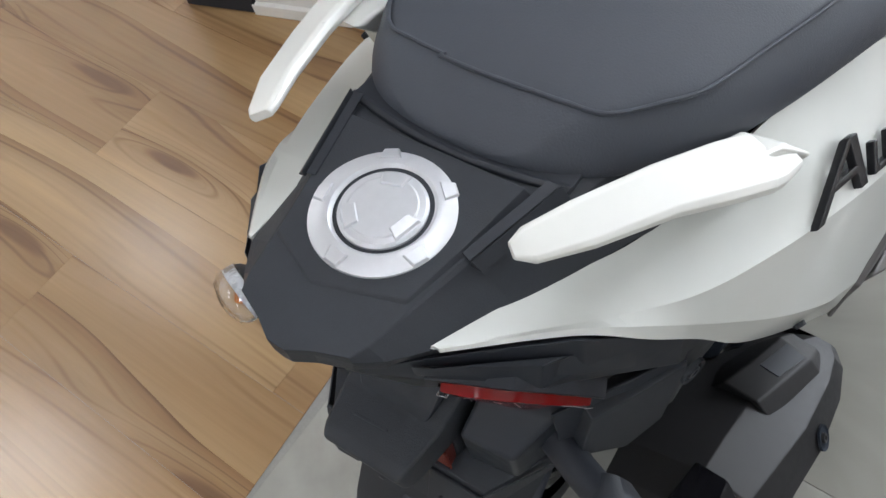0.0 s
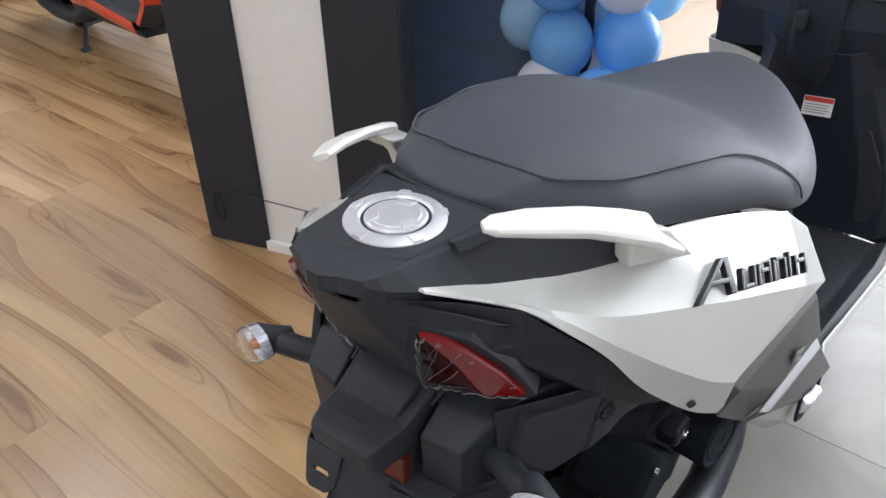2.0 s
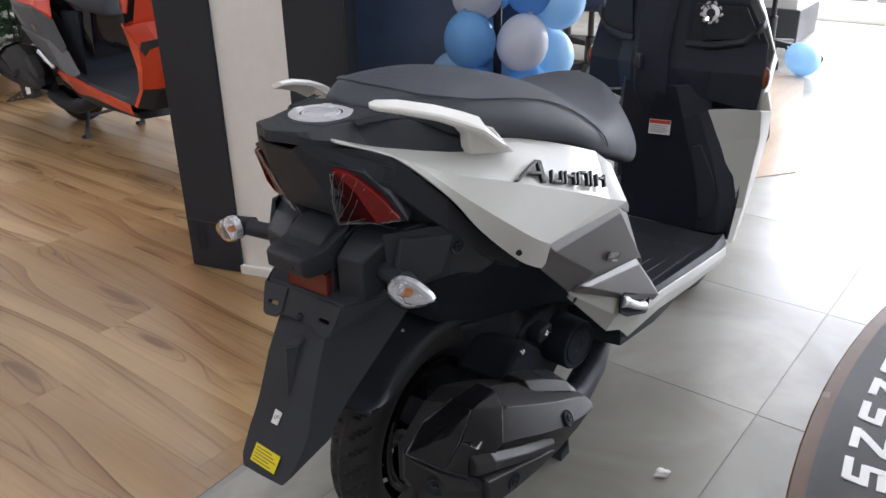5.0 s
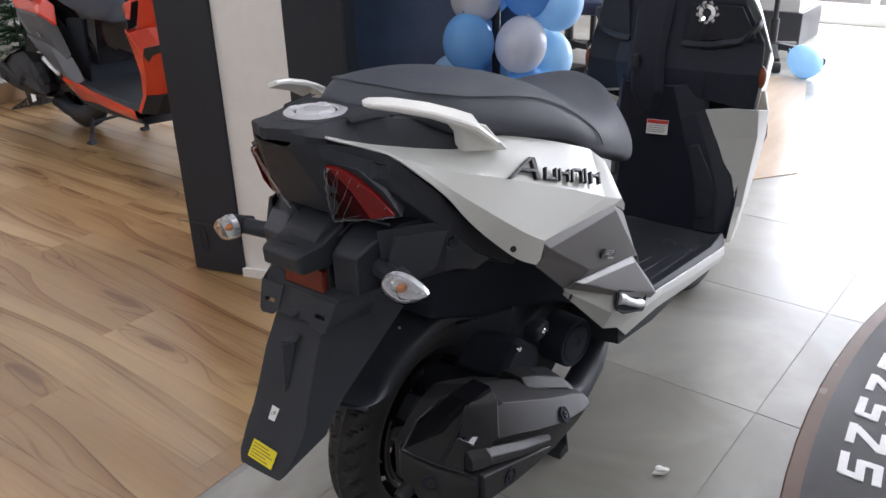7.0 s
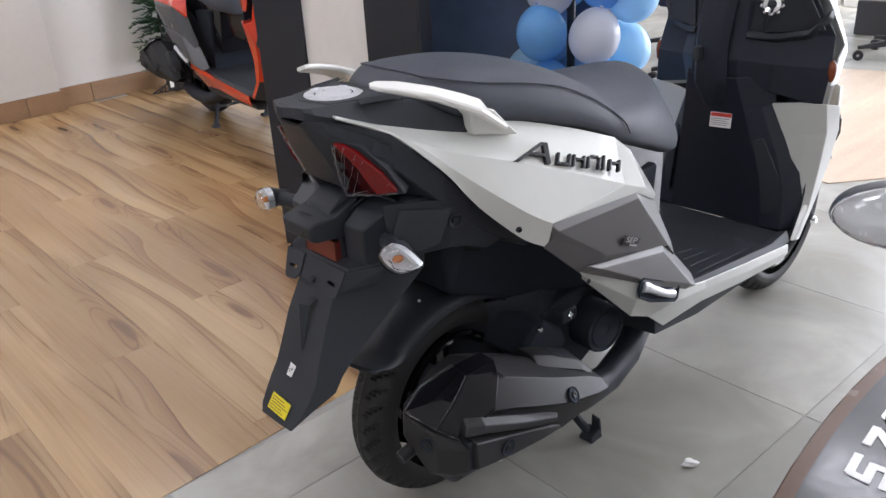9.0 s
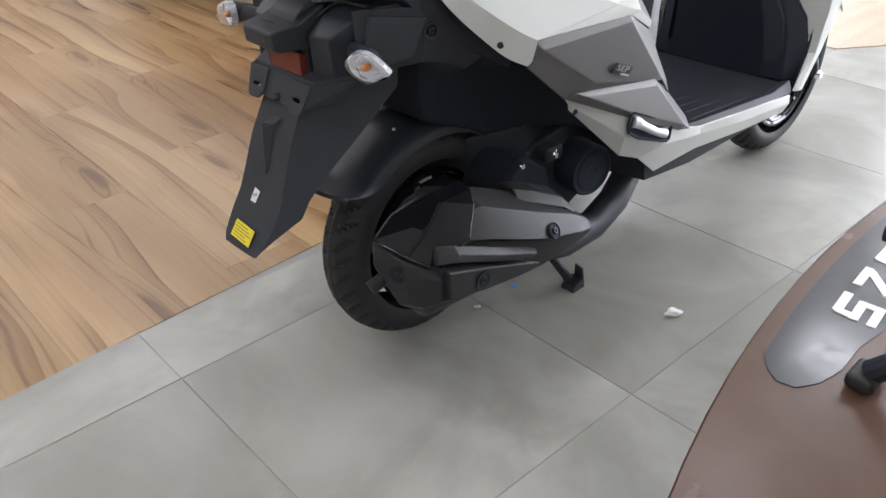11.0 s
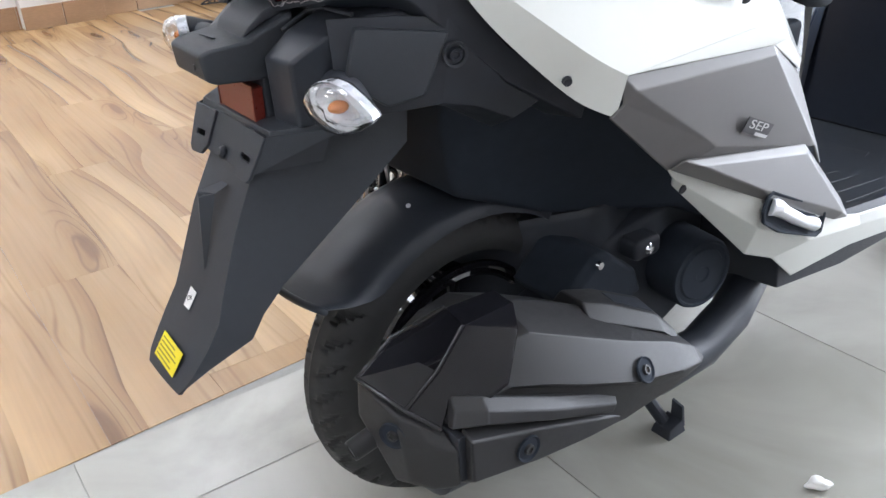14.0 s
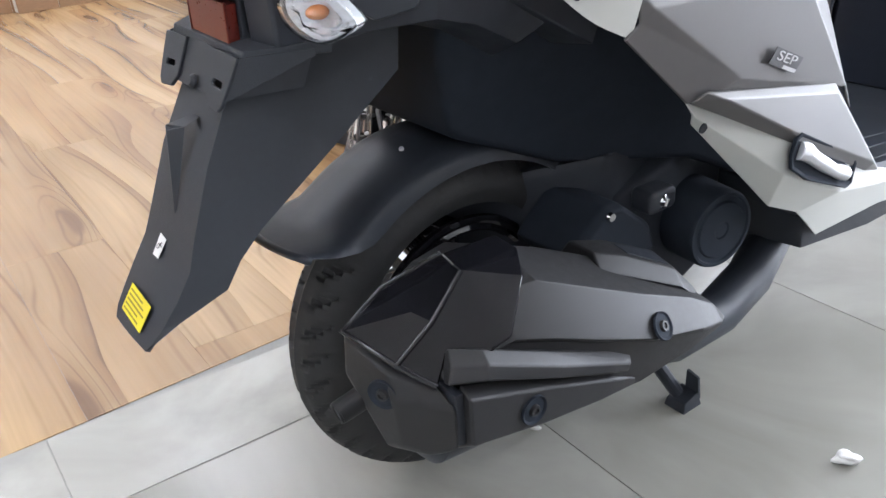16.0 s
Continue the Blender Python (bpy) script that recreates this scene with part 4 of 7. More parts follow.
    for k in range(21):
        w = -0.084 + 0.0084 * k
        x, z = -0.0425 + 1.75 * (w - 0.008) ** 2, -0.0040 * (w / 0.1) ** 2 - 0.005 * (w / 0.1) ** 6
        lip.append([V(x, w, 0.840 + z), V(x + 0.001, w, 0.8535 + z), V(x + 0.0045, w, 0.8545 + z), V(x + 0.0075, w, 0.8520 + z), V(x + 0.016, w, 0.8505 + z), V(0.03, w * 0.95, 0.846 + z), V(0.03, w * 0.95, 0.836 + z)])
    part("seat_lip", soft(loft(lip), 0.001, 25, 2), DEEP, st, "black rubber lip round the seat heel", 50)
    for s in (1, -1):
        path = [V(x, ws + 0.0015, zs + 0.001, s) for x, zt, ws, zs, wb, zb, wl, zl in rows[4:14]] + [V(0.388, 0.2125, 0.728, s), V(0.398, 0.2160, 0.708, s)]
        if s == 1:
            path = [V(0.009, -0.03, 0.8755), V(0.008, 0.0, 0.8755), V(0.009, 0.030, 0.8750), V(0.011, 0.060, 0.8735)] + path
        else:
            path = [V(0.009, 0.032, 0.8755, -1), V(0.011, 0.060, 0.8735, -1)] + path
        fine = smooth_path(path, 6)
        part("piping", tube(fine, 0.0015, 7), VINYL, st, "raised piping seam")


def grab_rail(root, s):
    path = [((-0.097, 0.087, 0.881), 0.007, 0.006), ((-0.089, 0.093, 0.880), 0.0150, 0.009), ((-0.060, 0.110, 0.8735), 0.0205, 0.0115), ((-0.010, 0.134, 0.857), 0.0235, 0.0130),
            ((0.030, 0.155, 0.839), 0.0275, 0.0145), ((0.054, 0.167, 0.827), 0.0285, 0.015), ((0.066, 0.172, 0.813), 0.022, 0.014), ((0.098, 0.177, 0.788), 0.015, 0.012)]
    if s < 0:
        path[0], path[1] = ((-0.094, 0.090, 0.881), 0.011, 0.008), ((-0.088, 0.094, 0.880), 0.0155, 0.0095)
    tilt = radians(20)
    secs = []
    for i, (p, hw, hh) in enumerate(path):
        a, b = Vector(path[max(i - 1, 0)][0]), Vector(path[min(i + 1, len(path) - 1)][0])
        d = (b - a).normalized()
        side = Vector((0, 0, 1)).cross(d).normalized()
        up = d.cross(side)
        side, up = side * math.cos(tilt) - up * math.sin(tilt), up * math.cos(tilt) + side * math.sin(tilt)
        ring = []
        for u, v in ((-1, -0.2), (-0.8, -1), (0.8, -1), (1, -0.2), (0.92, 0.55), (0.70, 0.9), (-0.70, 0.9), (-0.92, 0.55)):
            q = Vector(p) + side * u * hw * 0.74 + up * v * hh * 0.46 + Vector((0, 0.008 if s < 0 else 0, 0))
            ring.append(V(q.x, q.y, q.z, s))
        secs.append(ring)
    rail = part("grab_rail", soft(loft(secs), 0.0018, 20, 2), RAILW, root, "white grab rail", 35)
    br = loft([[V(0.018, 0.126, 0.845, s), V(0.018, 0.156, 0.845, s), V(0.080, 0.176, 0.818, s), V(0.080, 0.145, 0.818, s)],
               [V(0.044, 0.136, 0.812, s), V(0.044, 0.156, 0.812, s), V(0.096, 0.180, 0.800, s), V(0.096, 0.152, 0.800, s)],
               [V(0.052, 0.134, 0.779, s), V(0.052, 0.152, 0.779, s), V(0.122, 0.190, 0.770, s), V(0.122, 0.158, 0.770, s)]])
    part("rail_bracket", soft(br, 0.004, 25, 3), RAILW, rail, "", 50)


def rear_signal(root, s):
    c = V(-0.150, 0.185, 0.644, s)
    sig = part("turn_signal", tube([V(-0.092, 0.080, 0.640, s), V(-0.106, 0.110, 0.640, s), V(-0.120, 0.137, 0.643, s), V(-0.130, 0.162, 0.646, s)], [0.0165, 0.0150, 0.0135, 0.0135], 16), PLASTIC2, root, "rear turn signal on a short black stalk")
    m = facing(c, Vector((-1, -s * 0.35, -0.05)))

    def oval(rx, ry, z, dx=0.0, k=28):
        out = []
        for i in range(k):
            a = 2 * math.pi * i / k
            ux, uy = math.cos(a), math.sin(a)
            skew = 0.84 if ux * s > 0 else 1.0
            taper = 1 - 0.62 * max(0, ux * s) ** 1.6
            out.append(m @ Vector((dx + rx * ux / skew, 1.08 * ry * uy * taper - 0.005 * ux * s, z)))
        return out
    part("signal_pod", loft([oval(0.010, 0.010, -0.042, -s * 0.010), oval(0.018, 0.014, -0.028, -s * 0.006), oval(0.026, 0.0172, -0.017), oval(0.0285, 0.0185, -0.012)]), PLASTIC, sig, "", 60)
    def fluted(rx, ry, z):        # ring of small facets, in and out by turns
        return [q + (m.to_3x3() @ Vector((0, 0, 0.0011 if i % 2 else -0.0011))) for i, q in enumerate(oval(rx, ry, z))]

    # stepped silver bowl behind the lens
    bowl = loft([oval(0.0285, 0.0182, -0.0115), oval(0.0300, 0.0190, 0.0), fluted(0.0265, 0.0168, -0.004), oval(0.0235, 0.0146, -0.0015), fluted(0.0190, 0.0118, -0.0085), oval(0.0160, 0.0100, -0.0050), fluted(0.0085, 0.0060, -0.0125)])
    part("signal_reflector", bowl, MIRRORISH, sig, "stepped silver reflector", 12)
    part("signal_bulb", ball(m @ Vector((s * -0.002, 0, -0.003)), 0.0078, 16, (1.2, 0.95, 0.7)), AMBER, sig, "amber bulb")
    shell = loft([oval(0.0300, 0.0196, -0.013, 0, 14), oval(0.0315, 0.0205, -0.003, 0, 14), oval(0.0312, 0.0200, 0.005, 0, 14), oval(0.0265, 0.0165, 0.0125, 0, 14), oval(0.0150, 0.0085, 0.0165, 0, 14), oval(0.001, 0.0008, 0.0176, 0, 14)], False)
    part("signal_lens", thicken(shell, 0.0014, m.to_3x3() @ Vector((0, 0, 1))), CLEAR, sig, "clear lens", 60)


def plate_holder(root):
    # mudguard flap with the number plate bracket
    rows = [(0.610, -0.145, 0.040, -0.145, 0.112, -0.030), (0.560, -0.172, 0.048, -0.172, 0.106, -0.030), (0.500, -0.205, 0.052, -0.204, 0.092, -0.096), (0.436, -0.231, 0.054, -0.230, 0.079, -0.174),
            (0.410, -0.243, 0.057, -0.240, 0.075, -0.198), (0.385, -0.260, 0.057, -0.257, 0.073, -0.214), (0.362, -0.276, 0.053, -0.274, 0.061, -0.260), (0.348, -0.286, 0.048, -0.285, 0.053, -0.280), (0.339, -0.292, 0.041, -0.291, 0.046, -0.287)]
    grid = []
    for z, xc, w1, x1, w2, x2 in rows:
        grid.append([V(x2, -w2, z + 0.004), V(x1, -w1, z), V(xc, -w1 * 0.33, z), V(xc, w1 * 0.33, z), V(x1, w1, z), V(x2, w2, z + 0.004)])
    flap = part("mud_flap", soft(sheet(grid, 0.005, (-1, 0, 0.3)), 0.0018, 12), PLASTIC, root, "long black mud flap", 35)
    part("flap_rib", soft(loft([[V(-0.188, 0.000, 0.535), V(-0.192, 0.006, 0.53), V(-0.188, 0.014, 0.535)], [V(-0.215, -0.004, 0.530), V(-0.217, 0.002, 0.526), V(-0.204, 0.016, 0.53)], [V(-0.2260, 0.004, 0.448), V(-0.2270, 0.006, 0.447), V(-0.2250, 0.008, 0.448)]]), 0.001), PLASTIC, flap)
    br = part("plate_bracket", soft(loft([[V(-0.164, -0.076, 0.602), V(-0.164, 0.076, 0.600), V(-0.100, 0.115, 0.606), V(-0.100, -0.115, 0.61)],
                                          [V(-0.166, -0.076, 0.594), V(-0.166, 0.076, 0.592), V(-0.100, 0.115, 0.594), V(-0.100, -0.115, 0.594)]]), 0.002), PLASTIC, root, "black slotted number plate bracket")
    m = facing(V(-0.1770, -0.004, 0.574), (-1, 0, 0.45))
    bridge = part("bracket_face", prism([(-0.036, -0.018), (0.036, -0.018), (0.036, 0.024), (-0.036, 0.026)], 0.004, m @ Matrix.Translation((0, 0, -0.005)), 0.0012), PLASTIC, br)
    for sg in (1, -1):        # slotted ears left and right
        outer = [(0.030, 0.024), (0.055, 0.024), (0.079, 0.023), (0.076, 0.004), (0.070, -0.022), (0.064, -0.027), (0.042, -0.025), (0.031, -0.013)]
        inner = [(0.0440, -0.0010), (0.0520, -0.0010), (0.0610, -0.0015), (0.0630, -0.0040), (0.0615, -0.0075), (0.0520, -0.0070), (0.0440, -0.0070), (0.0420, -0.0040)]
        rings = [[m @ Vector((x * sg, y, z)) for x, y in pl] for pl, z in ((outer, 0.002), (inner, 0.002), (inner, -0.002), (outer, -0.002), (outer, 0.002))]
        bm = loft(rings, False)
        bmesh.ops.remove_doubles(bm, verts=bm.verts[:], dist=1e-5)
        part("slotted_ear", soft(bm, 0.0008, 40, 1), PLASTIC, bridge, "ear with a cut slot")
        # folded gusset from the ear back to the body
        a, b = m @ Vector((0.079 * sg, 0.023, 0)), m @ Vector((0.071 * sg, -0.018, 0))
        c, d = V(-0.115, 0.112, 0.600, sg), V(-0.125, 0.104, 0.566, sg)
        e = Vector((0, 0.002 * sg, 0))
        part("bracket_gusset", soft(loft([[a, b, b + e, a + e], [c, c + Vector((0, 0, -0.006)), c + e + Vector((0, 0, -0.006)), c + e]]), 0.0006), PLASTIC, bridge)
        # black sheet behind the fold, in place of the hollow's shade
        e2 = Vector((0.002, 0.006 * sg, 0))
        part("bracket_shade", loft([[a + e2, b + e2, b + e2 + e, a + e2 + e], [c + e2, d + e2, d + e2 + e, c + e2 + e]]), DEEP, bridge, "dark sheet standing in for the shaded hollow behind the fold")
    part("bracket_screw", lathe([(0, 0.005), (0.004, 0.005), (0.0065, 0.002), (0.0065, 0)], 14, facing(V(-0.182, 0.0, 0.564), (-1, 0, 0.4)) @ Matrix.Rotation(radians(90), 4, 'X')), DEEP, br)
    # stickers
    m = facing(V(-0.2415, -0.007, 0.4135), (-1, 0, 0.60)) @ Matrix.Rotation(radians(8), 4, 'Z')
    ok = part("inspection_sticker", prism([(-0.0095, -0.010), (0.004, -0.012), (0.0095, 0.008), (-0.0055, 0.012)], 0.0006, m @ Matrix.Translation((0, 0, 0.0015))), WHITESTK, flap, "small white sticker marked OK")
    tc = bpy.data.curves.new("ok_text", 'FONT')
    tc.body, tc.size, tc.align_x, tc.align_y, tc.extrude = "OK", 0.0075, 'CENTER', 'CENTER', 0.0001
    t0 = new("ok_tmp", tc)
    bpy.context.view_layer.update()
    me = bpy.data.meshes.new_from_object(t0.evaluated_get(bpy.context.evaluated_depsgraph_get()))
    bpy.data.objects.remove(t0)
    me.materials.append(INK)
    tx_ = new("printed_text", me)
    tx_.parent, tx_.matrix_local = ok, m @ Matrix.Translation((0, 0, 0.0024)) @ Matrix.Rotation(radians(20), 4, 'Z')
    m = facing(V(-0.2775, -0.002, 0.3615), (-1, 0, 0.66)) @ Matrix.Rotation(radians(-4), 4, 'Z')
    yl = part("yellow_sticker", prism([(-0.0265, -0.014), (0.0265, -0.014), (0.0265, 0.014), (-0.0265, 0.014)], 0.0006, m @ Matrix.Translation((0, 0, 0.0020))), YELLOWSTK, flap, "yellow data sticker with fine print")
    for k in range(5):
        part("print_bar", prism([(-0.023, -0.0005), (0.010 + 0.006 * (k % 3), -0.0005), (0.010 + 0.006 * (k % 3), 0.0011), (-0.023, 0.0011)], 0.0003, m @ Matrix.Translation((0, 0.009 - 0.0048 * k, 0.0027))), INKY, yl)
    # number plate lamp housing and reflector
    hs = [[V(-0.203, -0.034, 0.673), V(-0.203, 0.034, 0.671), V(-0.200, 0.036, 0.647), V(-0.200, -0.036, 0.649)],
          [V(-0.194, -0.038, 0.677), V(-0.194, 0.038, 0.675), V(-0.192, 0.039, 0.642), V(-0.192, -0.039, 0.644)],
          [V(-0.156, -0.044, 0.680), V(-0.156, 0.044, 0.678), V(-0.156, 0.044, 0.640), V(-0.156, -0.044, 0.640)],
          [V(-0.110, -0.048, 0.700), V(-0.110, 0.048, 0.700), V(-0.110, 0.048, 0.640), V(-0.110, -0.048, 0.640)]]
    hs = part("plate_lamp", soft(loft(hs), 0.0035, 12, 3), PLASTIC, root, "black number plate lamp housing", 50)
    part("lamp_riser", soft(loft([[V(-0.158, -0.030, 0.676), V(-0.158, 0.030, 0.676), V(-0.150, 0.034, 0.688), V(-0.150, -0.034, 0.688)],
                                  [V(-0.135, -0.036, 0.690), V(-0.135, 0.036, 0.690), V(-0.135, 0.034, 0.699), V(-0.135, -0.034, 0.699)],
                                  [V(-0.100, -0.038, 0.70), V(-0.100, 0.038, 0.70), V(-0.100, 0.034, 0.712), V(-0.100, -0.034, 0.712)]]), 0.0025, 20, 2), PLASTIC, hs, "", 50)
    part("lamp_slot", soft(box((0, 0, 0), (0.030, 0.0022, 0.0012), 0, facing(V(-0.176, -0.006, 0.6785), (-0.1, 0, 1), (1, 0, 0)) @ Matrix.Rotation(radians(3), 4, 'Z')), 0.0003), DEEP, hs)
    part("screw", lathe([(0, 0.001), (0.0025, 0.001), (0.003, 0)], 10, facing(V(-0.2025, 0.018, 0.658), (-1, 0, 0)) @ Matrix.Rotation(radians(90), 4, 'X')), DEEP, hs)
    rf = part("reflector", soft(loft([[V(-0.160, -0.038, 0.636), V(-0.160, 0.041, 0.633), V(-0.161, 0.041, 0.599), V(-0.161, -0.036, 0.602)],
                                 [V(-0.148, -0.038, 0.636), V(-0.148, 0.041, 0.633), V(-0.149, 0.041, 0.599), V(-0.149, -0.036, 0.602)]]), 0.0015), REFLECT, root, "dull red rear reflector")
    part("reflector_rim", tube([V(-0.1595, -0.038, 0.637), V(-0.1595, 0.0425, 0.634), V(-0.1605, 0.0425, 0.598), V(-0.1605, -0.037, 0.601), V(-0.1595, -0.038, 0.637)], 0.0013, 6), REFLECT, rf)
    part("reflector_base", box((-0.130, 0.0, 0.618), (0.036, 0.086, 0.046), 0.004), PLASTIC, root)
    # shrouds between plate lamp and body, one each side
    for s in (1, -1):
        sh = loft([[V(-0.148, 0.051, 0.663, s), V(-0.145, 0.097, 0.664, s), V(-0.140, 0.092, 0.600, s), V(-0.145, 0.050, 0.600, s)],
                   [V(-0.122, 0.054, 0.685, s), V(-0.112, 0.110, 0.685, s), V(-0.112, 0.104, 0.598, s), V(-0.115, 0.050, 0.598, s)],
                   [V(-0.080, 0.052, 0.700, s), V(-0.075, 0.126, 0.700, s), V(-0.075, 0.118, 0.604, s), V(-0.08, 0.050, 0.600, s)],
                   [V(-0.030, 0.022, 0.705, s), V(-0.024, 0.150, 0.702, s), V(-0.020, 0.144, 0.622, s), V(-0.030, 0.024, 0.600, s)]])
        p = part("signal_shroud", soft(sh, 0.004, 14, 3), PLASTIC2, root, "black faceted shroud carrying the turn signal", 50)
        plate = [V(-0.098, 0.136, 0.693, s), V(-0.022, 0.174, 0.683, s), V(-0.050, 0.170, 0.629, s), V(-0.082, 0.156, 0.622, s), V(-0.112, 0.134, 0.646, s)]
        back = [q + Vector((0.012, s * 0.022, 0)) for q in plate]
        part("shroud_side", soft(loft([back, plate]), 0.003, 20, 2), PLASTIC, p, "flat side plate of the shroud")
        part("shroud_rib", tube([V(-0.124, 0.049, 0.683, s), V(-0.098, 0.052, 0.697, s), V(-0.088, 0.066, 0.701, s), V(-0.084, 0.112, 0.700, s)], 0.0022, 6), PLASTIC, p)
        mb = facing(V(-0.018, 0.176, 0.662, s), (-0.3, -s, 0)) @ Matrix.Rotation(radians(90), 4, 'X')
        part("bolt_recess", lathe([(0.0125, -0.002), (0.0120, 0.0015), (0.0095, 0.0005), (0.009, -0.003), (0, -0.003)], 22, mb), PLASTIC, p)
        part("bolt", lathe([(0, 0.000), (0.0028, 0.000), (0.0034, 0.002), (0.0058, 0.002), (0.0068, -0.003)], 16, mb), PLASTIC2, p)


AX, AZ, TR = 0.085, 0.214, 0.214


def wheel(root, x, tr, rim_r, width, name, rear):
    hw = width / 2
    hub = part(name, lathe([(0.022, -0.05), (0.03, -0.05), (0.032, 0.05), (0.022, 0.05)], 24, Matrix.Translation((x, 0, tr)), True), GLOSS, root, "black alloy wheel")
    prof = []
    for k in range(25):
        a = -math.pi * 0.62 + math.pi * 1.24 * k / 24
        prof.append((tr - hw * 0.98 + hw * 0.98 * math.cos(a) ** 1 if abs(a) < 1.57 else tr - hw * 0.98 + hw * 0.8 * math.cos(a), hw * math.sin(a) if abs(a) < 1.57 else hw * (1 if a > 0 else -1) * (1 - 0.25 * (abs(a) - 1.57))))
    n = 648
    bm = bmesh.new()
    rings = []
    for i in range(n):
        t = 2 * math.pi * i / n
        ring = []
        for k, (r, y) in enumerate(prof):
            u = y / hw
            ph = (i / n * 36 + 1.5 * abs(u) + (0.5 if u > 0 else 0)) % 1.0
            cut = 0.0080 * min(1, 2.0 * max(0, 1 - abs(ph - 0.11) / 0.11)) * min(1, max(0, (abs(u) - 0.26) / 0.06)) * min(1, max(0, (0.86 - abs(u)) / 0.08))
            if k in (11, 13):
                cut = 0.003
            q = r - cut
            ring.append(bm.verts.new((x + q * math.cos(t), y, tr + q * math.sin(t))))
        rings.append(ring)
    for i in range(n):
        a, b = rings[i], rings[(i + 1) % n]
        for k in range(len(prof) - 1):
            bm.faces.new([a[k], a[k + 1], b[k + 1], b[k]])
    part("tyre", bm, RUBBER, hub, "black tyre with slanted tread grooves", 38)
    c = Matrix.Translation((x, 0, tr))
    part("rim", lathe([(rim_r + 0.006, -0.036), (rim_r - 0.004, -0.036), (rim_r - 0.014, -0.026), (rim_r - 0.018, 0.0), (rim_r - 0.014, 0.026), (rim_r - 0.004, 0.036), (rim_r + 0.006, 0.036)], 64, c), GLOSS, hub, "gloss black rim")
    for sg in (1, -1):
        part("rim_lip", lathe([(rim_r + 0.008, 0.034 * sg), (rim_r + 0.007, 0.040 * sg), (rim_r + 0.001, 0.041 * sg), (rim_r - 0.004, 0.038 * sg), (rim_r - 0.009, 0.040 * sg), (rim_r - 0.013, 0.036 * sg), (rim_r - 0.011, 0.030 * sg)], 64, c), GLOSS, hub)
    part("brake_drum", lathe([(0, -0.03), (0.05, -0.03), (0.058, -0.024), (0.058, 0.03), (0, 0.03)], 40, c), DEEP, hub)
    for k in range(5):
        a = 2 * math.pi * k / 5 + 0.3
        m = c @ Matrix.Rotation(-a, 4, 'Y')
        secs = []
        for r, w, d in ((0.03, 0.017, 0.03), (0.07, 0.011, 0.026), (rim_r - 0.012, 0.014, 0.022)):
            secs.append([m @ Vector((r, y, z)) for y, z in ((-d, -w * 0.6), (-d, w * 0.6), (d * 0.6, w), (d * 0.6, -w))])
        part("spoke", soft(loft(secs), 0.003), GLOSS, hub)
    return hub


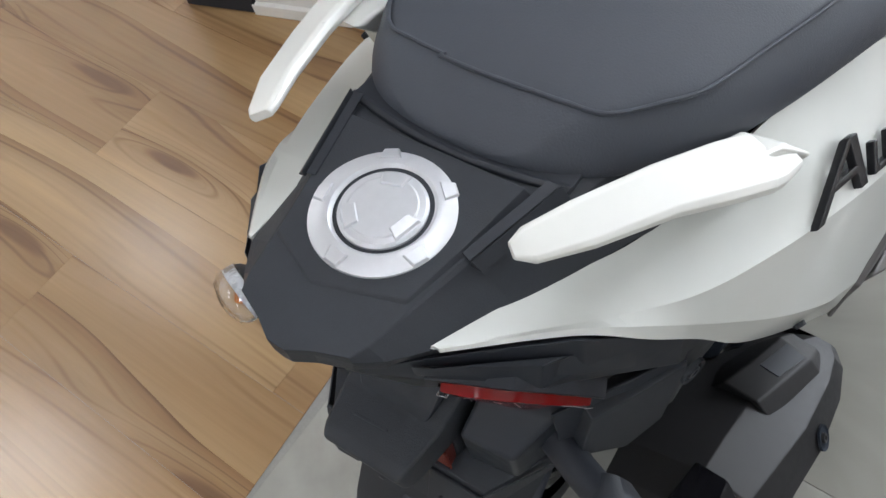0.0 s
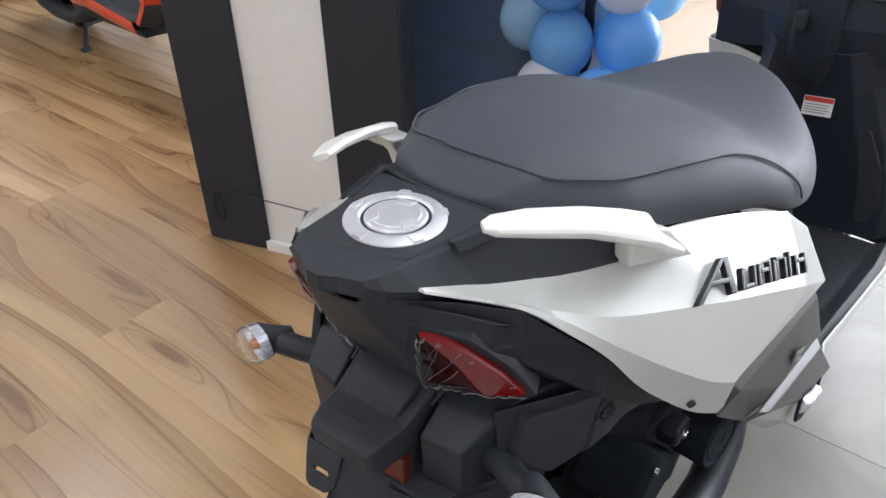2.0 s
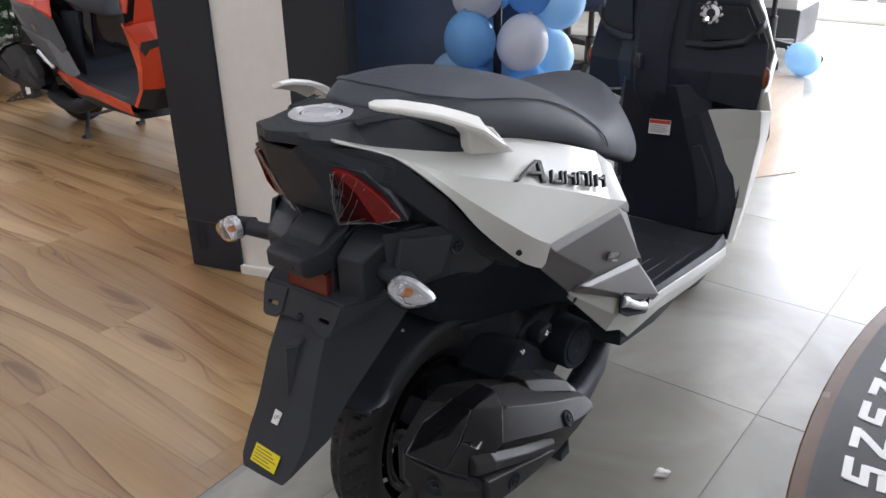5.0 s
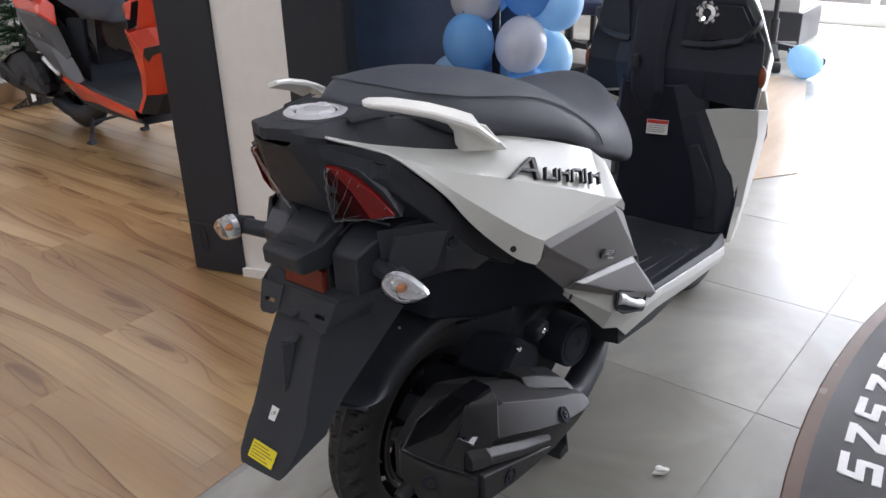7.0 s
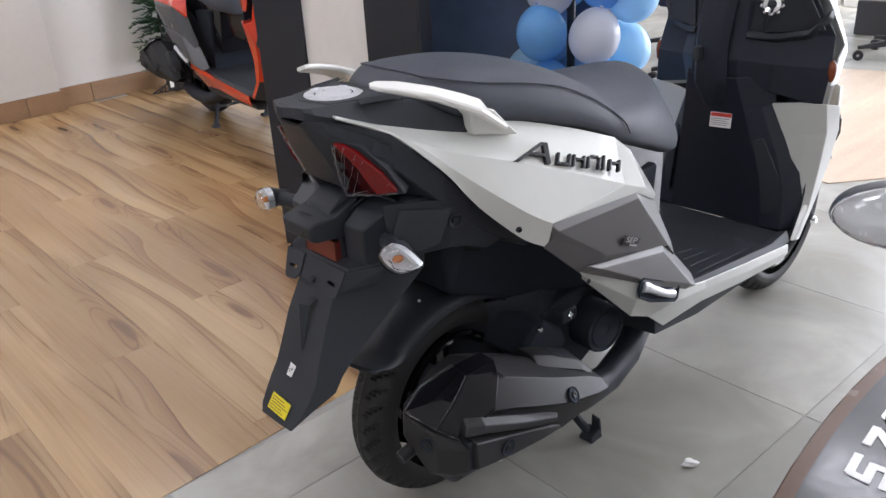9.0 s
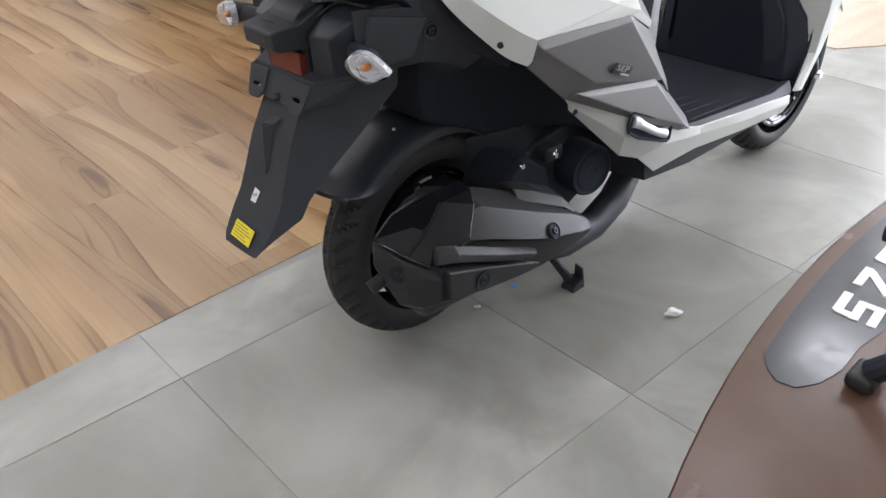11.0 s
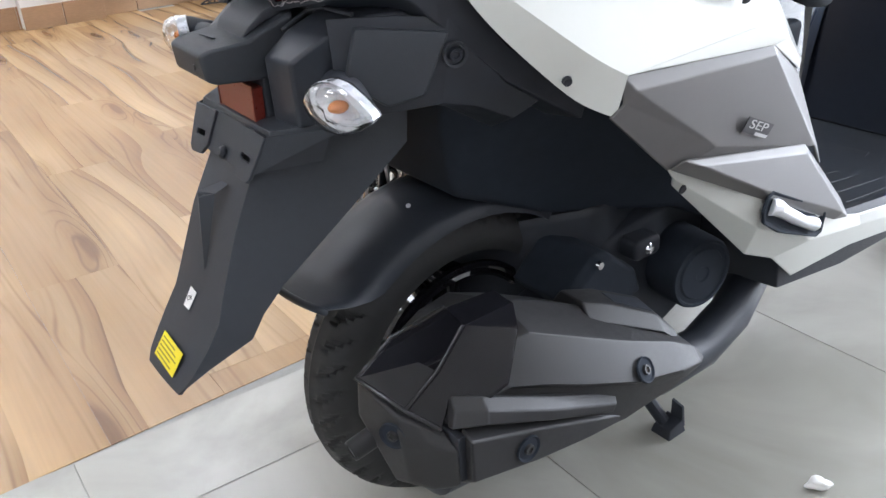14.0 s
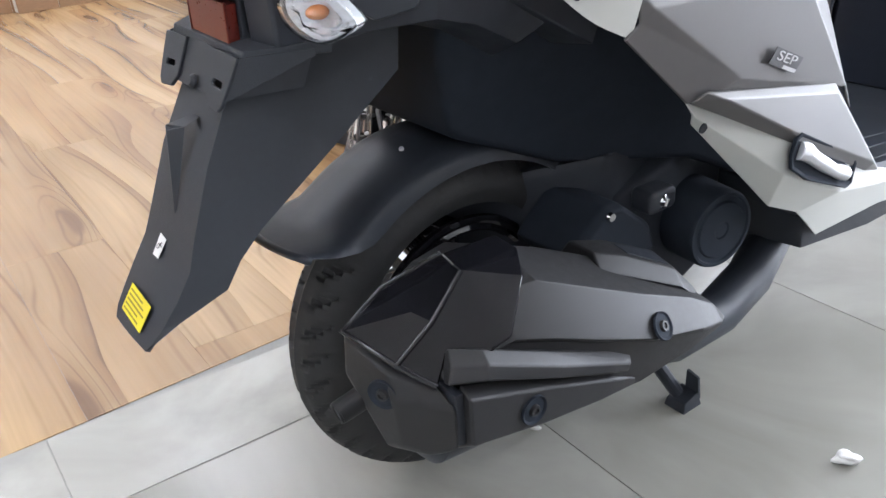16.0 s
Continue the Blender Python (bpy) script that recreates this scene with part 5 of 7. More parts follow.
def rear_end(root):
    wheel(root, AX, TR, 0.128, 0.096, "rear_wheel", True)
    # inner mudguard hugging the tyre, with a flared lip at its rear end
    rows = []
    R = TR + 0.013
    across = ((-1.0, -0.016), (-0.985, -0.004), (-0.90, 0.004), (-0.70, 0.010), (-0.35, 0.0150), (0, 0.0165), (0.35, 0.0150), (0.70, 0.010), (0.90, 0.004), (0.985, -0.004), (1.0, -0.016))
    for k in range(22):
        a = radians(140 - (140 - 25) * (k / 21) ** 1.25)
        flare = 0.046 * max(0, 1 - k / 3.6) ** 2
        ring = []
        for t, dr in across:
            r = R + dr * (1 - 9 * flare) + flare
            ring.append(Vector((AX + r * math.cos(a) - 0.3 * flare, (0.070 + 0.3 * flare) * t, AZ + r * math.sin(a) + 0.25 * flare * t * t)))
        rows.append(ring)
    hug = part("inner_mudguard", sheet(rows, 0.004), PLASTIC2, root, "black inner mudguard over the rear tyre", 60)
    part("mudguard_lip", tube(smooth_path([p + Vector((-0.003, 0, -0.002)) for p in rows[0]], 3), 0.0045, 8), PLASTIC2, hug, "", 60)
    for t in (-0.55, 0.35):
        part("mudguard_clip", lathe([(0, 0.002), (0.0025, 0.002), (0.003, 0)], 10, facing((AX - 0.075, 0.074 * t, AZ + 0.2435), (-0.3, t * 0.5, 1)) @ Matrix.Rotation(radians(90), 4, 'X')), ALU, hug)
    # dark mass of the engine and under-seat tub
    part("under_seat_tub", soft(loft([[V(0.020, 0.115, 0.645), V(0.020, 0.10, 0.56), V(0.020, -0.10, 0.56), V(0.020, -0.115, 0.645)],
                                      [V(0.045, 0.145, 0.630), V(0.045, 0.085, 0.47), V(0.045, -0.085, 0.47), V(0.045, -0.145, 0.630)],
                                      [V(0.20, 0.185, 0.600), V(0.20, 0.085, 0.40), V(0.20, -0.12, 0.40), V(0.20, -0.185, 0.600)],
                                      [V(0.36, 0.19, 0.60), V(0.36, 0.15, 0.38), V(0.36, -0.15, 0.38), V(0.36, -0.19, 0.60)],
                                      [V(0.56, 0.18, 0.60), V(0.53, 0.18, 0.30), V(0.53, -0.18, 0.30), V(0.56, -0.18, 0.60)]]), 0.01), LINER, root, "black under-seat tub")
    part("seat_base", soft(loft([[V(0.01, 0.075, 0.835), V(0.01, 0.075, 0.80), V(0.01, -0.075, 0.80), V(0.01, -0.075, 0.835)],
                                 [V(0.15, 0.145, 0.785), V(0.15, 0.145, 0.70), V(0.15, -0.145, 0.70), V(0.15, -0.145, 0.785)],
                                 [V(0.38, 0.190, 0.708), V(0.38, 0.190, 0.58), V(0.38, -0.190, 0.58), V(0.38, -0.190, 0.708)],
                                 [V(0.62, 0.155, 0.606), V(0.60, 0.165, 0.40), V(0.60, -0.165, 0.40), V(0.62, -0.155, 0.606)]]), 0.006), GLOSS, root, "gloss black body under the seat")
    eng = part("engine", soft(loft([[V(0.10, -0.04, 0.36), V(0.10, -0.04, 0.17), V(0.10, -0.15, 0.17), V(0.10, -0.15, 0.32)],
                                    [V(0.25, 0.12, 0.41), V(0.25, 0.12, 0.20), V(0.25, -0.16, 0.18), V(0.25, -0.16, 0.36)],
                                    [V(0.44, 0.10, 0.42), V(0.44, 0.10, 0.23), V(0.44, -0.15, 0.23), V(0.44, -0.15, 0.40)]]), 0.015), DEEP, root, "black engine and swing arm unit")
    part("drive_case", soft(loft([[V(-0.03, -0.058, 0.29), V(-0.03, -0.058, 0.15), V(-0.03, -0.12, 0.16), V(-0.03, -0.12, 0.28)],
                                   [V(0.10, -0.058, 0.345), V(0.10, -0.058, 0.10), V(0.10, -0.15, 0.12), V(0.10, -0.15, 0.33)],
                                   [V(0.26, -0.05, 0.36), V(0.26, -0.05, 0.14), V(0.26, -0.16, 0.15), V(0.26, -0.16, 0.35)]]), 0.012), DEEP, eng, "black belt drive case")
    part("crankcase", soft(loft([[V(0.255, 0.060, 0.37), V(0.255, 0.125, 0.35), V(0.262, 0.130, 0.215), V(0.262, 0.060, 0.175)],
                                 [V(0.340, 0.060, 0.40), V(0.340, 0.138, 0.38), V(0.345, 0.140, 0.185), V(0.345, 0.060, 0.155)],
                                 [V(0.455, 0.060, 0.41), V(0.455, 0.130, 0.39), V(0.455, 0.128, 0.215), V(0.455, 0.060, 0.190)]]), 0.008, 20, 2), DEEP, eng, "black crankcase", 40)
    part("swing_arm", soft(loft([[V(0.06, 0.060, 0.26), V(0.06, 0.060, 0.19), V(0.06, 0.085, 0.19), V(0.06, 0.085, 0.26)], [V(0.28, 0.070, 0.34), V(0.28, 0.070, 0.23), V(0.28, 0.11, 0.23), V(0.28, 0.11, 0.34)]]), 0.008), DEEP, eng)
    part("fan_cover", lathe([(0.0, -0.066), (0.044, -0.066), (0.0455, -0.069), (0.049, -0.069), (0.0515, -0.064), (0.0525, -0.02), (0.0525, 0.06)], 40, Matrix.Translation((0.380, -0.128, 0.296)) @ Matrix.Rotation(radians(-8), 4, 'Z')), LINER, eng, "round black fan cover")
    part("fan_disc", lathe([(0.0, -0.0675), (0.010, -0.0675), (0.012, -0.069), (0.036, -0.0685), (0.039, -0.065)], 32, Matrix.Translation((0.380, -0.128, 0.296)) @ Matrix.Rotation(radians(-8), 4, 'Z')), LINER, eng)
    part("engine_bolt", lathe([(0, -0.006), (0.005, -0.006), (0.0065, -0.002), (0.009, 0.0)], 14, Matrix.Translation((0.299, -0.160, 0.346))), CHROME, eng, "bright engine bolt")
    part("engine_bracket", soft(box((0.300, -0.143, 0.346), (0.05, 0.036, 0.03), 0.008), 0.002), DEEP, eng)
    part("case_bolt", lathe([(0, -0.004), (0.005, -0.004), (0.006, 0)], 12, Matrix.Translation((0.204, -0.161, 0.357))), CHROME, eng)
    case = [(0.152, 0.318), (0.172, 0.340), (0.205, 0.366), (0.228, 0.364), (0.282, 0.322), (0.296, 0.285), (0.200, 0.262)]
    part("gear_case", soft(loft([[V(x, 0.06, z) for x, z in case], [V(x, 0.150, z) for x, z in case], [V(0.225 + 0.86 * (x - 0.225), 0.161, 0.32 + 0.86 * (z - 0.32)) for x, z in case]]), 0.004, 20, 2), LINER, eng, "black gear case cover", 50)
    part("header_pipe", tube([V(0.58, 0.130, 0.235), V(0.55, 0.158, 0.215), V(0.48, 0.175, 0.180), V(0.40, 0.182, 0.158), V(0.30, 0.185, 0.165), V(0.22, 0.19, 0.20)], [0.028, 0.030, 0.031, 0.031, 0.033, 0.036], 16), PLASTIC2, eng, "black exhaust down pipe")
    # shock absorber on the far side, still in its crinkled wrap
    lo, hi = V(0.036, -0.100, 0.30), V(0.098, -0.108, 0.56)
    sh = part("shock_absorber", tube([lo, lo.lerp(hi, 0.5), hi], 0.011, 12), DEEP, root, "shock absorber in crinkled clear wrap")
    coil = []
    for k in range(160):
        a = k * 2 * math.pi / 20
        c = lo.lerp(hi, 0.12 + 0.8 * k / 159)
        coil.append(c + Vector((0.021 * math.cos(a), 0.021 * math.sin(a), 0)))
    part("spring", tube(coil, 0.0040, 6), DARKCHROME, sh, "dark coil spring")
    rg = random.Random(21)
    for k in range(16):       # loose folds of film round the spring
        a = 2 * math.pi * k / 16
        path = []
        for j in range(9):
            r = 0.030 + rg.uniform(-0.004, 0.006)
            path.append(lo.lerp(hi, 0.08 + 0.86 * j / 8) + Vector((r * math.cos(a + rg.uniform(-0.15, 0.15)), r * math.sin(a), 0)))
        part("wrap_film", tube(path, [0.0012] + [rg.uniform(0.0012, 0.0040) for _ in range(7)] + [0.0012], 5), FILM_GLINT if k % 2 else FILM, sh, "wrinkled clear film")
    # centre stand
    st = part("center_stand", tube([V(0.30, 0.075, 0.17), V(0.345, 0.115, 0.09), V(0.378, 0.150, 0.018)], [0.011, 0.010, 0.010], 10), DEEP, root, "black centre stand")
    part("stand_leg", tube([V(0.30, -0.075, 0.17), V(0.345, -0.115, 0.09), V(0.378, -0.150, 0.018)], 0.010, 10), DEEP, st)
    for s in (1, -1):
        part("stand_foot", soft(loft([[V(0.362, 0.140, 0.0, s), V(0.402, 0.140, 0.0, s), V(0.402, 0.176, 0.0, s), V(0.362, 0.176, 0.0, s)], [V(0.366, 0.142, 0.014, s), V(0.398, 0.142, 0.022, s), V(0.396, 0.172, 0.022, s), V(0.368, 0.172, 0.014, s)]]), 0.002), DEEP, st)
        part("stand_tab", soft(loft([[V(0.395, 0.150, 0.01, s), V(0.401, 0.150, 0.01, s), V(0.401, 0.174, 0.01, s), V(0.395, 0.174, 0.01, s)], [V(0.395, 0.150, 0.05, s), V(0.400, 0.150, 0.05, s), V(0.400, 0.170, 0.045, s), V(0.395, 0.170, 0.045, s)]]), 0.001), DEEP, st)
    part("cross_tube", tube([V(0.345, -0.115, 0.09), V(0.345, 0.115, 0.09)], 0.008, 8), DEEP, st)


def muffler(root):
    rows = [  # x, top (w, z), ridge (w, z), edge over the rib (w, z), outer lower (w, z), bottom (w, z)
        (-0.112, 0.190, 0.364, 0.236, 0.358, 0.262, 0.342, 0.276, 0.280, 0.190, 0.244),
        (-0.040, 0.198, 0.404, 0.246, 0.392, 0.274, 0.356, 0.282, 0.264, 0.190, 0.225),
        (0.000, 0.206, 0.411, 0.256, 0.394, 0.284, 0.345, 0.284, 0.259, 0.190, 0.220),
        (0.050, 0.209, 0.391, 0.265, 0.372, 0.294, 0.326, 0.285, 0.250, 0.190, 0.212),
        (0.120, 0.216, 0.358, 0.277, 0.341, 0.302, 0.300, 0.286, 0.240, 0.195, 0.205),
        (0.200, 0.226, 0.320, 0.280, 0.306, 0.300, 0.277, 0.286, 0.243, 0.205, 0.210),
        (0.248, 0.236, 0.285, 0.276, 0.277, 0.290, 0.261, 0.283, 0.246, 0.220, 0.220),
        (0.276, 0.248, 0.256, 0.266, 0.253, 0.274, 0.248, 0.272, 0.243, 0.245, 0.236)]
    secs = []
    for x, w1, z1, w2, z2, w3, z3, w4, z4, w5, z5 in rows:
        wi = 0.12 if x < 0.15 else w1 - 0.05
        step = 0.009 * min(1, max(0, (0.16 - x) / 0.06))
        secs.append([V(x, wi, z1 - 0.03), V(x, w1, z1), V(x, w2, z2), V(x, w3, z3), V(x, w3 - step, z3 - 0.003 - 0.4 * step), V(x, w4, z4), V(x, w5, z5), V(x, wi, z5 + 0.02)])
    mf = part("muffler", soft(loft(secs), 0.0045, 14, 3), EXHAUST, root, "dark grey faceted muffler with heat shield", 60)
    part("muffler_drum", tube([V(-0.105, 0.205, 0.258), V(-0.098, 0.205, 0.256), V(0.0, 0.205, 0.250), V(0.14, 0.210, 0.245)], [0.030, 0.043, 0.046, 0.040], 24), DEEP, mf, "round black silencer drum")
    # gloss black guard folded over the rear top
    pts = [V(-0.1545, 0.172, 0.366), V(-0.106, 0.164, 0.388), V(-0.052, 0.186, 0.413), V(0.004, 0.196, 0.417),      # rim by the wheel
           V(-0.137, 0.2295, 0.3515), V(-0.0994, 0.233, 0.3815), V(-0.063, 0.229, 0.4165), V(0.002, 0.230, 0.417), V(-0.016, 0.2575, 0.4055),
           V(-0.050, 0.2810, 0.3690), V(-0.0790, 0.2770, 0.3580), V(-0.1010, 0.2530, 0.3580), V(-0.120, 0.2640, 0.3400), V(-0.108, 0.214, 0.386)]
    faces = ("0 4 5 13", "0 13 1", "13 5 6 2", "1 13 2", "2 6 7 3", "6 8 7", "6 9 8", "6 5 9", "5 10 9", "5 11 10", "5 4 12 11")
    gd = part("muffler_guard", soft(facets({str(k): p for k, p in enumerate(pts)}, faces, 0.007, V(0, 1, 1) - V(0, 0, 0)), 0.0026, 30, 3), GLOSS, mf, "gloss black guard on the muffler", 12)
    part("guard_ridge", tube([V(-0.137, 0.2295, 0.3512), V(-0.0994, 0.233, 0.3812), V(-0.063, 0.229, 0.4160)], 0.0026, 10), GLOSS, gd, "", 50)
    part("guard_rim", tube([V(-0.120, 0.264, 0.3395), V(-0.137, 0.2295, 0.3505), V(-0.1545, 0.172, 0.3655), V(-0.106, 0.164, 0.3875), V(-0.052, 0.186, 0.4125)], 0.0030, 10), GLOSS, gd, "", 50)
    # end cap: a blunt block behind a vertical groove
    cap = loft([[V(-0.150, 0.166, 0.358), V(-0.146, 0.223, 0.347), V(-0.148, 0.232, 0.318), V(-0.142, 0.232, 0.266), V(-0.145, 0.212, 0.256), V(-0.153, 0.163, 0.316)],
                [V(-0.140, 0.152, 0.358), V(-0.130, 0.243, 0.340), V(-0.128, 0.260, 0.320), V(-0.126, 0.257, 0.264), V(-0.130, 0.212, 0.244), V(-0.138, 0.150, 0.300)],
                [V(-0.112, 0.150, 0.360), V(-0.112, 0.264, 0.332), V(-0.112, 0.281, 0.322), V(-0.114, 0.285, 0.280), V(-0.116, 0.230, 0.240), V(-0.112, 0.150, 0.260)]])
    ec = part("end_cap", soft(cap, 0.005, 16, 3), EXHAUST, mf, "dark grey muffler end cap", 60)
    part("groove", soft(loft([[V(-0.1125, 0.20, 0.345), V(-0.1125, 0.279, 0.334), V(-0.1125, 0.280, 0.282), V(-0.1125, 0.21, 0.25)], [V(-0.104, 0.20, 0.345), V(-0.104, 0.279, 0.334), V(-0.104, 0.280, 0.280), V(-0.104, 0.21, 0.25)]]), 0.001), DEEP, ec, "dark joint before the end cap")
    lower = [[V(-0.104, 0.272, 0.340), V(-0.104, 0.288, 0.331), V(-0.104, 0.290, 0.283), V(-0.104, 0.262, 0.262)], [V(-0.020, 0.274, 0.310), V(-0.020, 0.290, 0.303), V(-0.020, 0.291, 0.264), V(-0.020, 0.262, 0.244)],
             [V(0.060, 0.276, 0.280), V(0.060, 0.291, 0.273), V(0.060, 0.290, 0.250), V(0.060, 0.262, 0.234)], [V(0.112, 0.276, 0.256), V(0.112, 0.287, 0.250), V(0.112, 0.286, 0.241), V(0.112, 0.268, 0.232)]]
    part("lower_ledge", soft(loft(lower), 0.003, 20, 3), EXHAUST, mf, "lower ledge along the muffler", 60)
    part("tail_pipe", lathe([(0.0085, 0.0), (0.0085, -0.026), (0.0105, -0.027), (0.0115, -0.024), (0.0120, 0.02)], 24, facing(V(-0.146, 0.176, 0.290), (-1, 0.05, -0.22)) @ Matrix.Rotation(radians(-90), 4, 'X')), EXHAUST, mf, "short exhaust tip")
    part("pipe_hole", lathe([(0, 0.0), (0.0095, 0.0)], 16, facing(V(-0.1705, 0.1773, 0.2847), (-1, 0.05, -0.22)) @ Matrix.Rotation(radians(-90), 4, 'X')), DEEP, mf)
    # raised wedge rib along the side
    rib = [[V(-0.101, 0.248, 0.356), V(-0.100, 0.253, 0.365), V(-0.109, 0.271, 0.359), V(-0.118, 0.277, 0.347), V(-0.112, 0.262, 0.338)],
           [V(-0.082, 0.266, 0.362), V(-0.080, 0.274, 0.366), V(-0.082, 0.287, 0.357), V(-0.087, 0.293, 0.346), V(-0.090, 0.272, 0.336)],
           [V(0.000, 0.276, 0.330), V(0.000, 0.284, 0.332), V(0.000, 0.297, 0.322), V(0.000, 0.297, 0.309), V(0.000, 0.276, 0.300)],
           [V(0.098, 0.280, 0.285), V(0.100, 0.286, 0.288), V(0.094, 0.295, 0.280), V(0.088, 0.295, 0.272), V(0.090, 0.278, 0.266)]]
    part("rib", soft(loft(rib), 0.0022, 20, 3), EXHAUST, mf, "wedge-shaped rib along the muffler", 60)
    hs = [[V(0.112, 0.165, 0.338), V(0.116, 0.182, 0.366), V(0.110, 0.222, 0.370), V(0.104, 0.240, 0.356), V(0.112, 0.200, 0.330)],
          [V(0.150, 0.170, 0.333), V(0.152, 0.196, 0.360), V(0.146, 0.234, 0.358), V(0.141, 0.252, 0.340), V(0.150, 0.210, 0.320)],
          [V(0.210, 0.190, 0.300), V(0.214, 0.212, 0.3320), V(0.206, 0.252, 0.3280), V(0.203, 0.268, 0.311), V(0.210, 0.220, 0.300)],
          [V(0.240, 0.200, 0.272), V(0.246, 0.222, 0.294), V(0.243, 0.254, 0.290), V(0.240, 0.263, 0.281), V(0.240, 0.230, 0.268)]]
    part("heat_shield", soft(loft(hs), 0.003, 20, 2), EXHAUST, mf, "raised heat shield", 50)
    n = Vector((0.45, -0.10, 0.88)).normalized()
    inset = [V(0.158, 0.207, 0.3560), V(0.155, 0.230, 0.3545), V(0.203, 0.246, 0.3300), V(0.208, 0.222, 0.3335)]
    part("shield_inset", soft(loft([[p - n * 0.002 for p in inset], [p + n * 0.0012 for p in inset]]), 0.0006), PLASTIC2, mf)
    for x, w, z, nx in ((0.134, 0.2985, 0.3080, 0.256), (-0.034, 0.2922, 0.2870, 0.0), (-0.1495, 0.222, 0.322, -2.0)):
        nn = Vector((nx, -1, 0.61 if nx > 0.1 else 0.0))
        m = facing(V(x, w, z), nn) @ Matrix.Rotation(radians(90), 4, 'X')
        # nearly flush dish; the deep recess's shade is put into its dark colour
        part("recess_shade", lathe([(0.0150, -0.002), (0.0146, 0.0006), (0.0138, 0.0004), (0.0122, -0.001), (0, -0.001)], 28, m), LINER, mf, "shallow dish round a bolt, recess shade put in as dark colour")
        part("bolt", lathe([(0, 0.0004), (0.0028, 0.0004), (0.0032, 0.0022), (0.0054, 0.0022), (0.0062, -0.002)], 18, m), EXHAUST, mf)


def front_end(root, body):
    def F(x, w, z, s=1):
        """The front of the body sits a little to the right of the tail's middle line."""
        k = min(1, max(0, (x - 0.3) / 0.75))
        return V(x, 0.064 * k + (1 - 0.221 * k) * w * s, z)

    # floor board
    fb = part("floor_board", soft(loft([[F(0.46, 0.20, 0.330), F(0.46, 0.228, 0.345), F(0.46, 0.238, 0.30), F(0.46, -0.238, 0.30), F(0.46, -0.228, 0.345), F(0.46, -0.20, 0.33)],
                                        [F(0.66, 0.21, 0.306), F(0.66, 0.238, 0.322), F(0.66, 0.255, 0.305), F(0.66, -0.255, 0.305), F(0.66, -0.238, 0.322), F(0.66, -0.21, 0.306)],
                                        [F(0.95, 0.225, 0.292), F(0.95, 0.256, 0.302), F(0.95, 0.272, 0.285), F(0.95, -0.272, 0.285), F(0.95, -0.256, 0.302), F(0.95, -0.225, 0.292)],
                                        [F(1.03, 0.225, 0.300), F(1.03, 0.256, 0.312), F(1.03, 0.270, 0.280), F(1.03, -0.270, 0.280), F(1.03, -0.256, 0.312), F(1.03, -0.225, 0.300)]]), 0.005), PLASTIC, root, "black ribbed floor board")
    for k in range(4):
        w = 0.20 - 0.035 * k
        part("grip_rib", tube([F(0.70 + 0.02 * k, w, 0.3035), F(0.92 - 0.02 * k, w + 0.012, 0.2925), F(0.945, w - 0.02, 0.2925)], 0.0014, 6), PLASTIC, fb)
    part("drain_slot", prism([(-0.022, -0.006), (0.022, -0.006), (0.022, 0.006), (-0.022, 0.006)], 0.001, facing(F(0.735, 0.215, 0.305), (0, 0, 1))), DEEP, fb)
    # inner leg shield: lower knee panel, central spine and upper pocket panel
    def mirrored(half):
        return [F(x, -w, z) for x, w, z in reversed(half[1:])] + [F(*q) for q in half]

    lower = sheet([mirrored(r) for r in (
        [(1.030, 0, 0.30), (1.030, 0.16, 0.30), (1.040, 0.225, 0.30), (1.085, 0.262, 0.30)],
        [(1.025, 0, 0.40), (1.030, 0.15, 0.40), (1.048, 0.215, 0.40), (1.095, 0.262, 0.40)],
        [(1.005, 0, 0.50), (1.012, 0.125, 0.50), (1.040, 0.180, 0.50), (1.090, 0.215, 0.50)],
        [(0.978, 0, 0.60), (0.990, 0.100, 0.60), (1.025, 0.130, 0.605), (1.060, 0.155, 0.61)],
        [(0.950, 0, 0.68), (0.970, 0.080, 0.68), (1.030, 0.130, 0.68), (1.050, 0.150, 0.68)])], 0.005, (-1, 0, 0))
    leg = part("leg_shield", soft(lower, 0.008, 12, 3), LEGS, root, "black inner leg shield", 50)
    upper = sheet([mirrored(r) for r in (
        [(0.965, 0, 0.65), (0.985, 0.075, 0.65), (1.035, 0.14, 0.640), (1.075, 0.285, 0.615)],
        [(0.958, 0, 0.72), (0.978, 0.075, 0.72), (1.025, 0.15, 0.710), (1.085, 0.292, 0.700)],
        [(0.975, 0, 0.78), (0.995, 0.080, 0.78), (1.045, 0.15, 0.770), (1.105, 0.282, 0.772)],
        [(0.985, 0, 0.90), (0.998, 0.080, 0.89), (1.030, 0.14, 0.880), (1.070, 0.230, 0.860)],
        [(1.010, 0, 0.97), (1.020, 0.070, 0.96), (1.040, 0.12, 0.950), (1.070, 0.200, 0.930)])], 0.005, (-1, 0, 0))
    part("pocket_panel", soft(upper, 0.006, 12, 3), LEGS, leg, "black inner panel with ignition lock and pocket", 50)
    spine = loft([[F(0.985, 0.034, 0.600), F(0.974, 0.012, 0.602), F(0.974, -0.012, 0.602), F(0.985, -0.034, 0.600)],
                  [F(0.968, 0.056, 0.66), F(0.952, 0.036, 0.665), F(0.952, -0.036, 0.665), F(0.968, -0.056, 0.66)],
                  [F(0.963, 0.054, 0.76), F(0.946, 0.036, 0.765), F(0.946, -0.036, 0.765), F(0.963, -0.054, 0.76)],
                  [F(1.000, 0.060, 0.93), F(0.980, 0.044, 0.935), F(0.980, -0.044, 0.935), F(1.000, -0.060, 0.93)]])
    part("spine", soft(spine, 0.008, 20, 3), LEGS, leg, "raised central spine of the leg shield", 50)
